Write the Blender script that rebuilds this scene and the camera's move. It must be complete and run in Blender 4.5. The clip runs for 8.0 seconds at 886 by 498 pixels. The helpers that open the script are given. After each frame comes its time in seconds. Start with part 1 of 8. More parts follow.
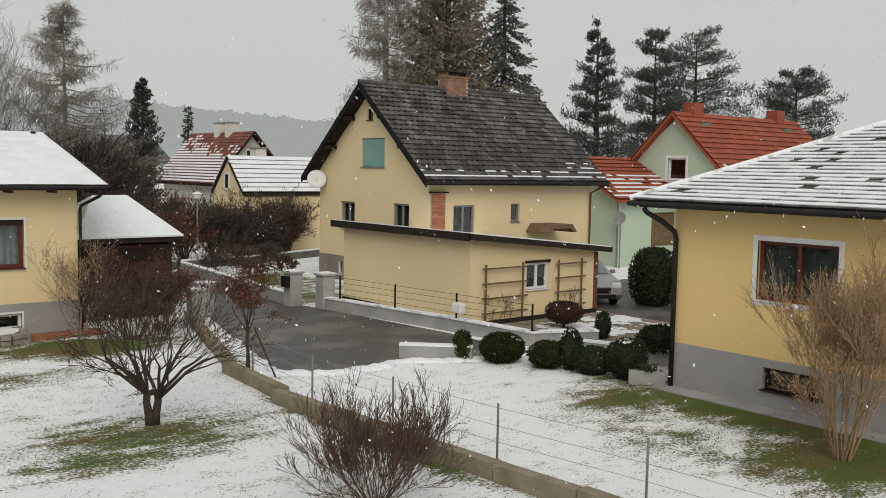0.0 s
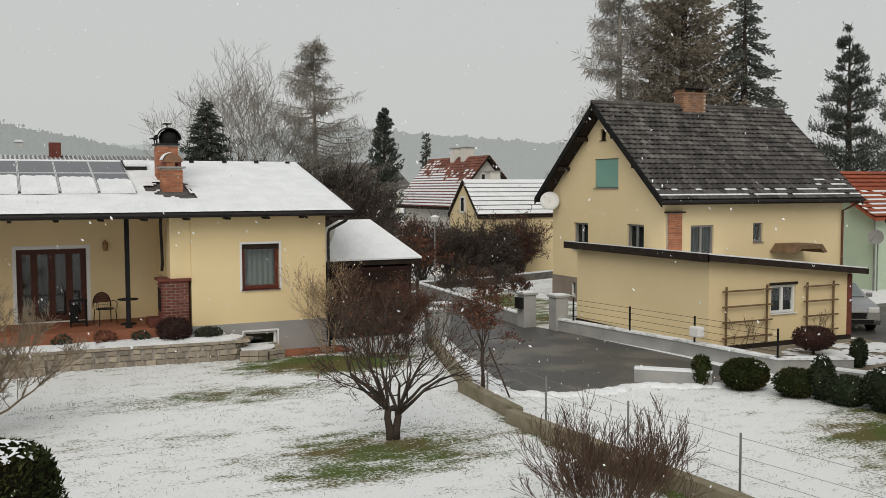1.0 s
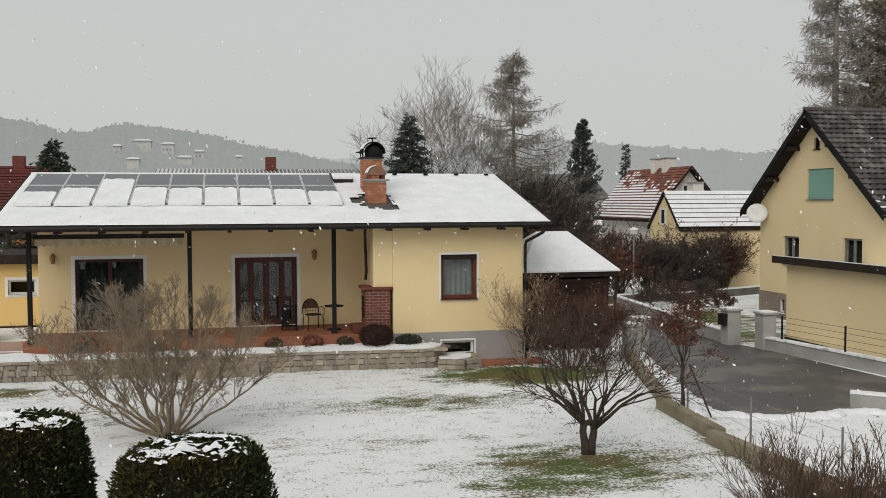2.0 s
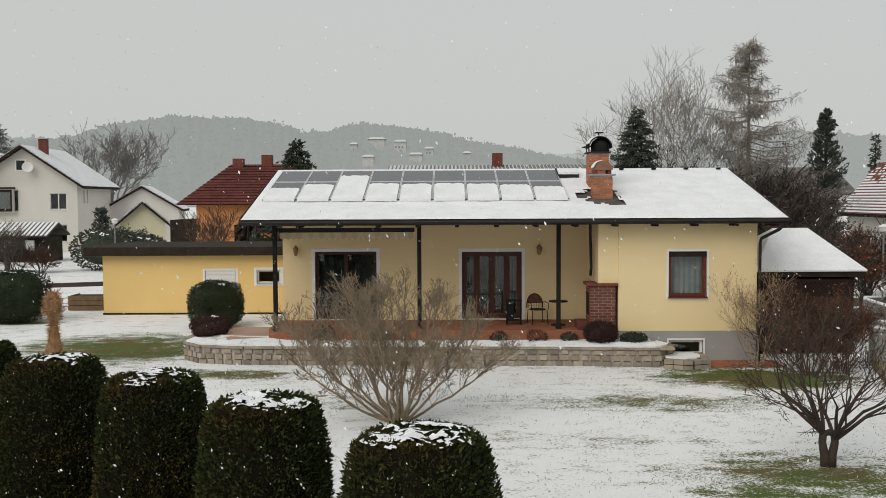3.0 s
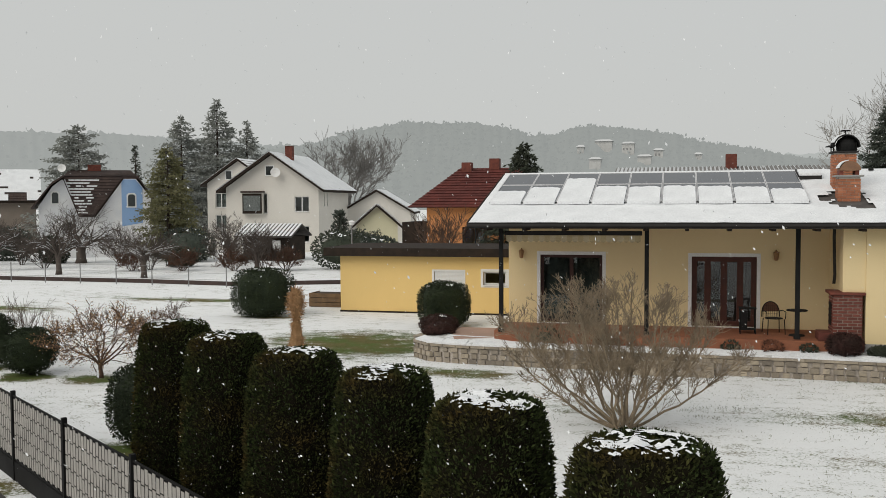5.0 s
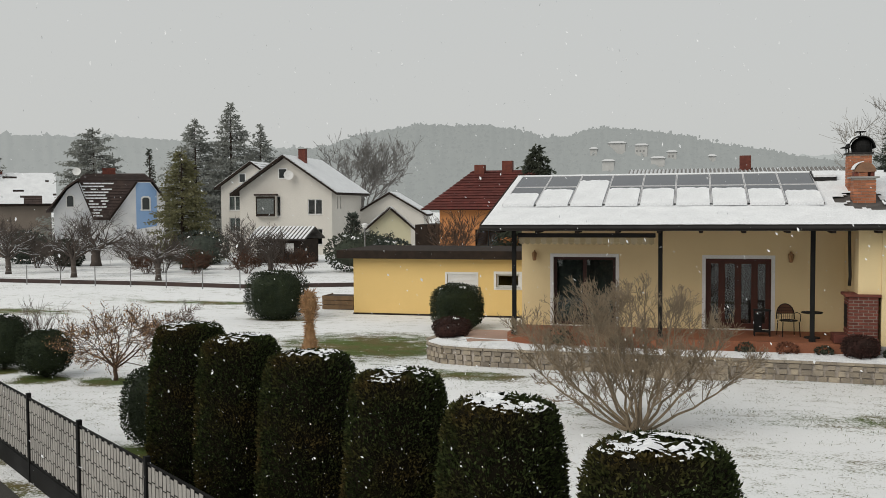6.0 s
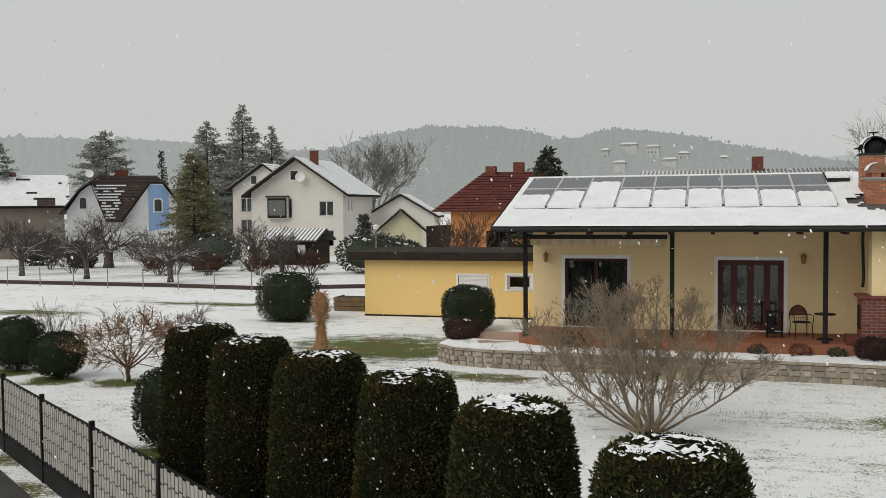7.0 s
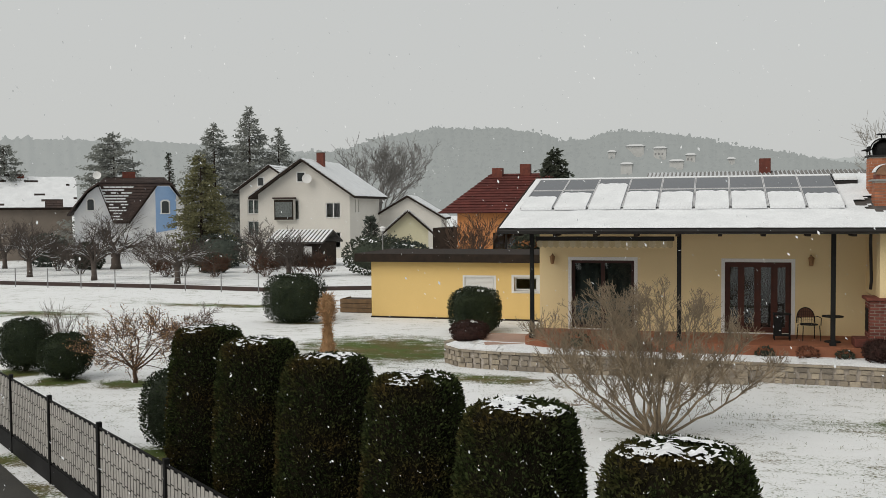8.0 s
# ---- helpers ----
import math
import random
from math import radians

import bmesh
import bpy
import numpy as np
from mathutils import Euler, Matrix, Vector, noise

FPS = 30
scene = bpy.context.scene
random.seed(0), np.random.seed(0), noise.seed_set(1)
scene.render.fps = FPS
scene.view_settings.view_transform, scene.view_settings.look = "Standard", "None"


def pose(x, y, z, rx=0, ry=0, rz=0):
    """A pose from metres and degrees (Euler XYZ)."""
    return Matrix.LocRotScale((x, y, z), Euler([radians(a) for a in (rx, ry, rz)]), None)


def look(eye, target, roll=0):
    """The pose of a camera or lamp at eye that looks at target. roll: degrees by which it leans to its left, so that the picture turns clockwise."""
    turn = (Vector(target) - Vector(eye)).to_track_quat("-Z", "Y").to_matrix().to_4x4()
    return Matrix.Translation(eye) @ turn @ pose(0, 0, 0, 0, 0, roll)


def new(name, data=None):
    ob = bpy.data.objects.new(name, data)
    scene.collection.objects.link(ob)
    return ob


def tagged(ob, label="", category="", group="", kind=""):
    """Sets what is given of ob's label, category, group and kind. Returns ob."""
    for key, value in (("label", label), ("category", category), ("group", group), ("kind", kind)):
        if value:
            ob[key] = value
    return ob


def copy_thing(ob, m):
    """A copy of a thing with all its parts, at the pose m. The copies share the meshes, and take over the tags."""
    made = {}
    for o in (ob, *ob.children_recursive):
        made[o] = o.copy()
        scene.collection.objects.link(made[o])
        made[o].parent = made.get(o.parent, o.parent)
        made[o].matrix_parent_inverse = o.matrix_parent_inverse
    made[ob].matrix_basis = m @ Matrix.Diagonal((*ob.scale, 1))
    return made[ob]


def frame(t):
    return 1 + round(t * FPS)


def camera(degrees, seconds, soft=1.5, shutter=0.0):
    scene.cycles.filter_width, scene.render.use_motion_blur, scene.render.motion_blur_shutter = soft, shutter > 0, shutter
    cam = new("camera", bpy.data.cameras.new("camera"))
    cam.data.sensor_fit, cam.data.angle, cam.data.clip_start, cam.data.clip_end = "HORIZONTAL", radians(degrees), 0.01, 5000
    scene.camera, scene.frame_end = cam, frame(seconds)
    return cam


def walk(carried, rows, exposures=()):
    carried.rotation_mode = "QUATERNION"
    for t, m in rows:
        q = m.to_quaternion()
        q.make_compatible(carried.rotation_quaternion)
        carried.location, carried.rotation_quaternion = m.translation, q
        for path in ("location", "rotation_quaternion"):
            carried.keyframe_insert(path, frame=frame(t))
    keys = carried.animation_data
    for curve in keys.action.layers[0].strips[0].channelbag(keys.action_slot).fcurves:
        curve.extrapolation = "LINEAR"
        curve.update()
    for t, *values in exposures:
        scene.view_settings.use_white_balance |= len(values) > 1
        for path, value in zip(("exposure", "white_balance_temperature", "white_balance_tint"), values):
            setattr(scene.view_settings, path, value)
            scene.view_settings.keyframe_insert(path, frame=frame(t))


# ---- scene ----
cam = camera(50.5, 8.0, soft=0.8)
EYE = 4.6
# seconds, yaw to the left from +y, pitch, lean
TURNS = [
    (0.0, -39.44, -4.89, 1.04), (0.2, -34.91, -4.65, 0.42), (0.5, -30.21, -4.22, 0.10), (0.8, -27.54, -3.95, -0.14), (1.0, -25.24, -3.68, -0.19),
    (1.2, -22.74, -3.41, -0.28), (2.3, -9.19, -2.92, -0.19), (2.5, -6.22, -2.96, -0.26), (3.0, 0.42, -3.16, -0.28), (3.5, 6.27, -3.34, -0.30),
    (4.0, 9.40, -3.35, -0.28), (4.2, 10.47, -3.28, -0.28), (4.5, 12.96, -3.07, -0.37), (4.7, 13.65, -2.99, -0.34), (5.8, 14.77, -2.78, -0.42),
    (6.0, 14.92, -2.76, -0.44), (6.5, 15.27, -2.70, -0.47), (7.0, 15.60, -2.66, -0.51), (7.5, 15.87, -2.61, -0.48), (8.0, 16.00, -2.55, -0.48),
]


def turned(yaw, pitch, lean):
    a, b = radians(yaw), radians(pitch)
    eye = Vector((0, 0, EYE))
    return look(eye, eye + Vector((-math.sin(a) * math.cos(b), math.cos(a) * math.cos(b), math.sin(b))), lean)


walk(cam, [(t, turned(*r)) for t, *r in TURNS])

# ---- light: an overcast winter sky with snow in the air
SUN_EL, SUN_AZ = radians(40), radians(215)
world = bpy.data.worlds.new("overcast_sky")
scene.world = world
world.use_nodes = True
wn, wl = world.node_tree.nodes, world.node_tree.links
wn.clear()
w_out = wn.new("ShaderNodeOutputWorld")
w_bg = wn.new("ShaderNodeBackground")
w_sky = wn.new("ShaderNodeTexSky")
w_sky.sky_type, w_sky.sun_disc = "NISHITA", False
w_sky.sun_elevation, w_sky.sun_rotation = SUN_EL, SUN_AZ
w_sky.dust_density = 6.0
w_mix = wn.new("ShaderNodeMix")
w_mix.data_type = "RGBA"
w_mix.inputs[0].default_value = 0.93
w_mix.inputs[7].default_value = (6.00, 6.10, 5.95, 1)
wl.new(w_sky.outputs[0], w_mix.inputs[6])
wl.new(w_mix.outputs[2], w_bg.inputs[0])
w_bg.inputs[1].default_value = 0.1
wl.new(w_bg.outputs[0], w_out.inputs[0])
sun_data = bpy.data.lights.new("sun", "SUN")
sun_data.energy, sun_data.angle, sun_data.color = 1.56, radians(45), (1.0, 0.95, 0.87)
sun = new("sun", sun_data)
sun.matrix_world = look((60 * math.sin(SUN_AZ), 60 * math.cos(SUN_AZ), 60 * math.tan(SUN_EL)), (0, 0, 0))

# ---- materials


def mat(name, c1, c2=None, size=1.0, rough=0.85, bump=0.3, fine=40.0, metal=0.0, tint=0.0, spec=0.3, contrast=(0.35, 0.65), height=0.01, thin=0.0):
    """Two colours mixed by broad noise, darkened a little by fine grain, with bump. size: metres of the broad patches. tint: change by object. thin: share of light that passes through a leaf."""
    m = bpy.data.materials.new(name)
    m.use_nodes = True
    n, l = m.node_tree.nodes, m.node_tree.links
    b = n["Principled BSDF"]
    b.inputs["Roughness"].default_value, b.inputs["Metallic"].default_value = rough, metal
    b.inputs["Specular IOR Level"].default_value = spec
    c2 = c2 or tuple(c * 0.8 for c in c1)
    tc = n.new("ShaderNodeTexCoord")
    broad, grain = n.new("ShaderNodeTexNoise"), n.new("ShaderNodeTexNoise")
    broad.inputs["Scale"].default_value, grain.inputs["Scale"].default_value = 1.0 / size, fine
    broad.inputs["Detail"].default_value, grain.inputs["Detail"].default_value = 5.0, 3.0
    l.new(tc.outputs["Object"], broad.inputs["Vector"])
    l.new(tc.outputs["Object"], grain.inputs["Vector"])
    ramp = n.new("ShaderNodeMapRange")
    ramp.inputs[1].default_value, ramp.inputs[2].default_value = contrast
    l.new(broad.outputs["Fac"], ramp.inputs[0])
    mix = n.new("ShaderNodeMix")
    mix.data_type = "RGBA"
    mix.inputs[6].default_value, mix.inputs[7].default_value = (*c1, 1), (*c2, 1)
    l.new(ramp.outputs[0], mix.inputs[0])
    g = n.new("ShaderNodeMapRange")
    g.inputs[1].default_value, g.inputs[2].default_value, g.inputs[3].default_value, g.inputs[4].default_value = 0.3, 0.7, 0.86, 1.08
    l.new(grain.outputs["Fac"], g.inputs[0])
    mul = n.new("ShaderNodeVectorMath")
    mul.operation = "SCALE"
    l.new(mix.outputs[2], mul.inputs[0])
    l.new(g.outputs[0], mul.inputs["Scale"])
    out = mul.outputs[0]
    if tint:
        info, geo = n.new("ShaderNodeObjectInfo"), n.new("ShaderNodeNewGeometry")
        add = n.new("ShaderNodeMath")
        add.operation = "ADD"
        l.new(info.outputs["Random"], add.inputs[0])
        l.new(geo.outputs["Random Per Island"], add.inputs[1])
        fr = n.new("ShaderNodeMath")
        fr.operation = "FRACT"
        l.new(add.outputs[0], fr.inputs[0])
        r = n.new("ShaderNodeMapRange")
        r.inputs[3].default_value, r.inputs[4].default_value = 1 - tint, 1 + tint
        l.new(fr.outputs[0], r.inputs[0])
        sc = n.new("ShaderNodeVectorMath")
        sc.operation = "SCALE"
        l.new(out, sc.inputs[0])
        l.new(r.outputs[0], sc.inputs["Scale"])
        out = sc.outputs[0]
    l.new(out, b.inputs["Base Color"])
    if thin:
        tr, ms = n.new("ShaderNodeBsdfTranslucent"), n.new("ShaderNodeMixShader")
        l.new(out, tr.inputs["Color"])
        ms.inputs[0].default_value = thin
        l.new(b.outputs[0], ms.inputs[1])
        l.new(tr.outputs[0], ms.inputs[2])
        l.new(ms.outputs[0], n["Material Output"].inputs[0])
    if bump:
        bp = n.new("ShaderNodeBump")
        bp.inputs["Strength"].default_value, bp.inputs["Distance"].default_value = bump, height
        l.new(grain.outputs["Fac"], bp.inputs["Height"])
        l.new(bp.outputs["Normal"], b.inputs["Normal"])
    return m


def glass(name, tone=(0.80, 0.86, 0.85), rough=0.0):
    """A dark reflecting window pane, seen from outside."""
    m = bpy.data.materials.new(name)
    m.use_nodes = True
    b = m.node_tree.nodes["Principled BSDF"]
    b.inputs["Base Color"].default_value = (*tone, 1)
    b.inputs["Roughness"].default_value = rough
    b.inputs["Specular IOR Level"].default_value = 0.5
    b.inputs["Transmission Weight"].default_value = 1.0
    b.inputs["IOR"].default_value = 1.45
    return m


SNOW = mat("snow", (0.80, 0.82, 0.84), (0.72, 0.74, 0.76), 0.6, 0.7, 0.5, 25, spec=0.2, height=0.02)
SNOW_THIN = mat("thin_snow", (0.78, 0.80, 0.82), (0.42, 0.42, 0.40), 0.25, 0.75, 0.5, 30, contrast=(0.52, 0.7))
PLASTER = mat("cream_plaster", (0.77, 0.62, 0.36), (0.73, 0.585, 0.335), 1.6, 0.9, 0.35, 90, height=0.004)
PLASTER_B = mat("yellow_plaster", (0.76, 0.54, 0.22), (0.72, 0.51, 0.205), 1.8, 0.9, 0.3, 90, height=0.004)
PLASTER_C = mat("pale_yellow_plaster", (0.74, 0.60, 0.365), (0.70, 0.57, 0.34), 2.0, 0.9, 0.35, 80, height=0.005)
PLASTER_D = mat("ochre_plaster", (0.74, 0.54, 0.235), (0.70, 0.51, 0.22), 2.0, 0.9, 0.3, 90, height=0.004)
GREEN_PLASTER = mat("mint_plaster", (0.46, 0.55, 0.43), (0.42, 0.51, 0.40), 2.0, 0.9, 0.3, 70)
WHITE_PLASTER = mat("off_white_plaster", (0.66, 0.635, 0.585), (0.61, 0.585, 0.54), 2.5, 0.9, 0.3, 60)
ORANGE_PLASTER = mat("orange_plaster", (0.62, 0.27, 0.10), (0.57, 0.25, 0.10), 2.5, 0.9, 0.3, 60)
BLUE_PLASTER = mat("sky_blue_plaster", (0.24, 0.38, 0.62), (0.28, 0.42, 0.64), 2.0, 0.9, 0.3, 60)
PALE_BLUE = mat("pale_blue_plaster", (0.74, 0.74, 0.74), (0.60, 0.62, 0.65), 2.0, 0.9, 0.3, 60)
PLINTH = mat("grey_plinth_render", (0.33, 0.32, 0.31), (0.28, 0.275, 0.27), 0.9, 0.9, 0.4, 60)
CONCRETE = mat("pale_concrete", (0.36, 0.355, 0.34), (0.26, 0.26, 0.25), 0.7, 0.9, 0.5, 45)
MOSSY = mat("mossy_concrete", (0.27, 0.235, 0.175), (0.17, 0.15, 0.095), 0.5, 0.95, 0.6, 40)
WHITE = mat("white_paint", (0.74, 0.74, 0.73), (0.70, 0.70, 0.69), 0.8, 0.55, 0.1, 60)
DARK_WOOD = mat("dark_stained_wood", (0.022, 0.017, 0.014), (0.036, 0.026, 0.02), 0.3, 0.8, 0.4, 60, spec=0.12)
RED_WOOD = mat("red_brown_wood", (0.13, 0.032, 0.018), (0.09, 0.025, 0.015), 0.3, 0.5, 0.3, 60)
OLD_WOOD = mat("weathered_wood", (0.19, 0.12, 0.065), (0.13, 0.085, 0.05), 0.3, 0.85, 0.5, 50)
METAL_DARK = mat("dark_gutter_metal", (0.016, 0.015, 0.015), (0.026, 0.024, 0.023), 0.5, 0.6, 0.15, 50, spec=0.2)
METAL_GREY = mat("galvanised_metal", (0.30, 0.30, 0.30), (0.22, 0.22, 0.22), 0.3, 0.5, 0.2, 60, metal=0.7)
BROWN_PIPE = mat("copper_brown_pipe", (0.16, 0.07, 0.04), (0.11, 0.05, 0.03), 0.4, 0.5, 0.2, 50, metal=0.4)
TILE_DARK = mat("dark_concrete_tile", (0.056, 0.052, 0.050), (0.125, 0.115, 0.107), 0.7, 0.8, 0.5, 30, tint=0.45)
TILE_RED = mat("red_clay_tile", (0.30, 0.075, 0.035), (0.24, 0.06, 0.03), 1.0, 0.8, 0.5, 30, tint=0.15)
TILE_MAROON = mat("maroon_tile", (0.115, 0.028, 0.022), (0.09, 0.024, 0.02), 1.0, 0.8, 0.5, 30, tint=0.18)
TILE_BROWN = mat("brown_tile", (0.062, 0.042, 0.036), (0.045, 0.032, 0.03), 1.0, 0.8, 0.5, 30, tint=0.18)
CORRUGATED = mat("grey_fibre_sheet", (0.15, 0.145, 0.14), (0.20, 0.195, 0.19), 1.2, 0.85, 0.3, 30)
BRICK = mat("orange_brick", (0.42, 0.17, 0.09), (0.34, 0.13, 0.07), 0.3, 0.9, 0.5, 70, tint=0.22)
BRICK_DARK = mat("dark_red_brick", (0.17, 0.052, 0.036), (0.115, 0.037, 0.028), 0.2, 0.85, 0.5, 70, tint=0.25)
MORTAR = mat("grey_mortar", (0.46, 0.41, 0.36), (0.36, 0.32, 0.28), 0.2, 0.95, 0.4, 80)
STONE = mat("sand_stone_block", (0.34, 0.29, 0.22), (0.23, 0.20, 0.165), 0.35, 0.9, 0.6, 40, tint=0.3)
TERRACOTTA = mat("terracotta_paving", (0.30, 0.115, 0.06), (0.23, 0.09, 0.05), 0.5, 0.75, 0.3, 40, tint=0.12)
PINK_PAVING = mat("pink_paving", (0.42, 0.28, 0.22), (0.36, 0.25, 0.20), 0.6, 0.85, 0.3, 40)
GLASS = glass("window_glass")
CURTAIN = mat("grey_net_curtain", (0.16, 0.175, 0.17), (0.10, 0.11, 0.108), 0.15, 0.95, 0.2, 30)
BLIND_GREEN = mat("mint_roller_blind", (0.20, 0.37, 0.31), (0.18, 0.34, 0.29), 1.0, 0.7, 0.1, 40)
# room lining in near-black: the unlit room's dimness is in the colour
ROOM = mat("room_dimness_dark", (0.035, 0.033, 0.03), (0.028, 0.026, 0.025), 2.0, 0.95, 0.0)
# opaque pane with the darkness of a room painted into it
DARK_PANE = mat("opaque_dark_pane", (0.03, 0.035, 0.036), (0.02, 0.024, 0.025), 0.6, 0.08, 0.0, spec=0.5)
CEILING_WOOD = mat("brown_ceiling_board", (0.26, 0.17, 0.09), (0.21, 0.135, 0.07), 0.4, 0.8, 0.2, 40)
BLACK = mat("black_metal", (0.010, 0.010, 0.010), (0.016, 0.016, 0.016), 0.4, 0.75, 0.15, 50, spec=0.12)
SOLAR = mat("solar_cell_glass", (0.028, 0.034, 0.048), (0.036, 0.042, 0.056), 0.4, 0.16, 0.0, spec=0.6)
ALU = mat("aluminium_rail", (0.72, 0.72, 0.73), (0.64, 0.64, 0.65), 0.4, 0.5, 0.1, 60, metal=0.4)
ASPHALT = mat("wet_asphalt", (0.060, 0.058, 0.056), (0.125, 0.115, 0.10), 1.8, 0.5, 0.5, 60, contrast=(0.48, 0.60), spec=0.5)
BARK = mat("grey_brown_bark", (0.070, 0.053, 0.042), (0.042, 0.033, 0.027), 0.3, 0.95, 0.6, 40)
BARK_PALE = mat("pale_shrub_bark", (0.38, 0.30, 0.20), (0.27, 0.21, 0.145), 0.3, 0.95, 0.5, 40)
BARK_RED = mat("reddish_twig_bark", (0.112, 0.070, 0.048), (0.076, 0.050, 0.037), 0.3, 0.95, 0.5, 40)
# twig tone paled for distance: haze put into the colour
BARK_FAR = mat("haze_paled_twig", (0.20, 0.19, 0.18), (0.165, 0.158, 0.15), 1.0, 0.95, 0.2, 20)
BRICK_OLD = mat("weathered_tan_brick", (0.30, 0.165, 0.095), (0.20, 0.115, 0.075), 0.3, 0.9, 0.5, 70, tint=0.25)
TILE_OLD = mat("weathered_red_tile", (0.21, 0.078, 0.052), (0.155, 0.062, 0.045), 0.9, 0.85, 0.5, 30, tint=0.25)
LEAF_BROWN = mat("dead_beech_leaf", (0.135, 0.052, 0.029), (0.09, 0.042, 0.027), 0.5, 0.9, 0.0, 30, tint=0.35)
LEAF_THUJA = mat("thuja_leaf", (0.026, 0.035, 0.011), (0.066, 0.043, 0.014), 0.6, 0.9, 0.0, 30, tint=0.6, contrast=(0.48, 0.72), spec=0.12)
# near-black tone for the thuja core, inner shade put into the colour
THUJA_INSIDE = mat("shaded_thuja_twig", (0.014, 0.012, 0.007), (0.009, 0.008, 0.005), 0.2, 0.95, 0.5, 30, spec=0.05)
LEAF_BOX = mat("box_leaf", (0.016, 0.026, 0.011), (0.024, 0.035, 0.013), 0.3, 0.75, 0.0, 30, tint=0.4)
LEAF_MAROON = mat("barberry_leaf", (0.050, 0.020, 0.016), (0.035, 0.018, 0.014), 0.3, 0.85, 0.0, 30, tint=0.4)
LEAF_PINE = mat("pine_needle", (0.080, 0.096, 0.082), (0.105, 0.118, 0.098), 1.5, 0.85, 0.0, 20, tint=0.4, spec=0.08, thin=0.45)
LEAF_SPRUCE = mat("spruce_needle", (0.070, 0.084, 0.064), (0.090, 0.098, 0.072), 1.5, 0.85, 0.0, 20, tint=0.35, spec=0.08, thin=0.45)
# spruce needles paled part way towards the haze tone
LEAF_MID = mat("partly_hazed_needle", (0.125, 0.140, 0.122), (0.155, 0.165, 0.145), 2.0, 0.9, 0.0, 20, tint=0.15, spec=0.08, thin=0.45)
LEAF_LARCH = mat("bare_larch_twig", (0.27, 0.245, 0.215), (0.21, 0.195, 0.17), 2.0, 0.95, 0.0, 20, tint=0.25)
# palest copy of the needles, distance haze painted into it
LEAF_HAZE = mat("haze_paled_needle", (0.26, 0.275, 0.255), (0.30, 0.31, 0.285), 2.5, 0.9, 0.0, 20, tint=0.15, spec=0.08, thin=0.45)
STRAW = mat("dry_straw", (0.40, 0.24, 0.12), (0.30, 0.17, 0.08), 0.2, 0.9, 0.0, 40, tint=0.35)
GRASS = mat("winter_grass_blade", (0.075, 0.105, 0.030), (0.13, 0.12, 0.055), 0.8, 0.9, 0.0, 30, tint=0.4)
CAR_PAINT = mat("silver_car_paint", (0.33, 0.34, 0.35), (0.31, 0.32, 0.33), 1.0, 0.3, 0.0, spec=0.6, metal=0.5)
RUBBER = mat("black_rubber", (0.015, 0.015, 0.015), (0.022, 0.022, 0.022), 0.3, 0.9, 0.2, 60)
SLAT_GREY = mat("grey_privacy_strip", (0.37, 0.355, 0.33), (0.31, 0.30, 0.28), 0.6, 0.7, 0.15, 50, tint=0.08)
AWNING = mat("striped_awning_cloth", (0.46, 0.37, 0.22), (0.40, 0.32, 0.19), 0.4, 0.9, 0.1, 60)

# lawn: thin wet snow with grass showing through in patches
LAWN = bpy.data.materials.new("snowy_lawn")
LAWN.use_nodes = True
gn, gl = LAWN.node_tree.nodes, LAWN.node_tree.links
gb = gn["Principled BSDF"]
gb.inputs["Roughness"].default_value = 0.85
gb.inputs["Specular IOR Level"].default_value = 0.15
gpos = gn.new("ShaderNodeTexCoord")


def g_noise(scale, detail=4.0, rough=0.55, stretch=None):
    t = gn.new("ShaderNodeTexNoise")
    t.inputs["Scale"].default_value, t.inputs["Detail"].default_value, t.inputs["Roughness"].default_value = scale, detail, rough
    if stretch:
        mp = gn.new("ShaderNodeMapping")
        mp.inputs["Scale"].default_value = stretch
        gl.new(gpos.outputs["Object"], mp.inputs[0])
        gl.new(mp.outputs[0], t.inputs["Vector"])
    else:
        gl.new(gpos.outputs["Object"], t.inputs["Vector"])
    return t.outputs["Fac"]


def g_math(op, a, b):
    m = gn.new("ShaderNodeMath")
    m.operation = op
    for i, v in enumerate((a, b)):
        if isinstance(v, (int, float)):
            m.inputs[i].default_value = v
        else:
            gl.new(v, m.inputs[i])
    return m.outputs[0]


def g_range(v, a, b, c=0.0, d=1.0):
    r = gn.new("ShaderNodeMapRange")
    for i, q in enumerate((a, b, c, d)):
        r.inputs[i + 1].default_value = q
    gl.new(v, r.inputs[0])
    return r.outputs[0]


ragged = g_noise(0.9, 6.0, 0.7, (0.6, 1.2, 1))


def g_spot(x, y, rx, ry):
    """1 in the middle of a bare patch of grass, 0 outside it."""
    sub = gn.new("ShaderNodeVectorMath")
    sub.operation = "SUBTRACT"
    gl.new(gpos.outputs["Object"], sub.inputs[0])
    sub.inputs[1].default_value = (x, y, 0)
    dv = gn.new("ShaderNodeVectorMath")
    dv.operation = "DIVIDE"
    gl.new(sub.outputs[0], dv.inputs[0])
    dv.inputs[1].default_value = (rx, ry, 1e6)
    ln = gn.new("ShaderNodeVectorMath")
    ln.operation = "LENGTH"
    gl.new(dv.outputs[0], ln.inputs[0])
    return g_range(g_math("ADD", ln.outputs["Value"], g_math("MULTIPLY", g_math("SUBTRACT", ragged, 0.5), 1.5)), 0.15, 1.05, 1.0, 0.0)


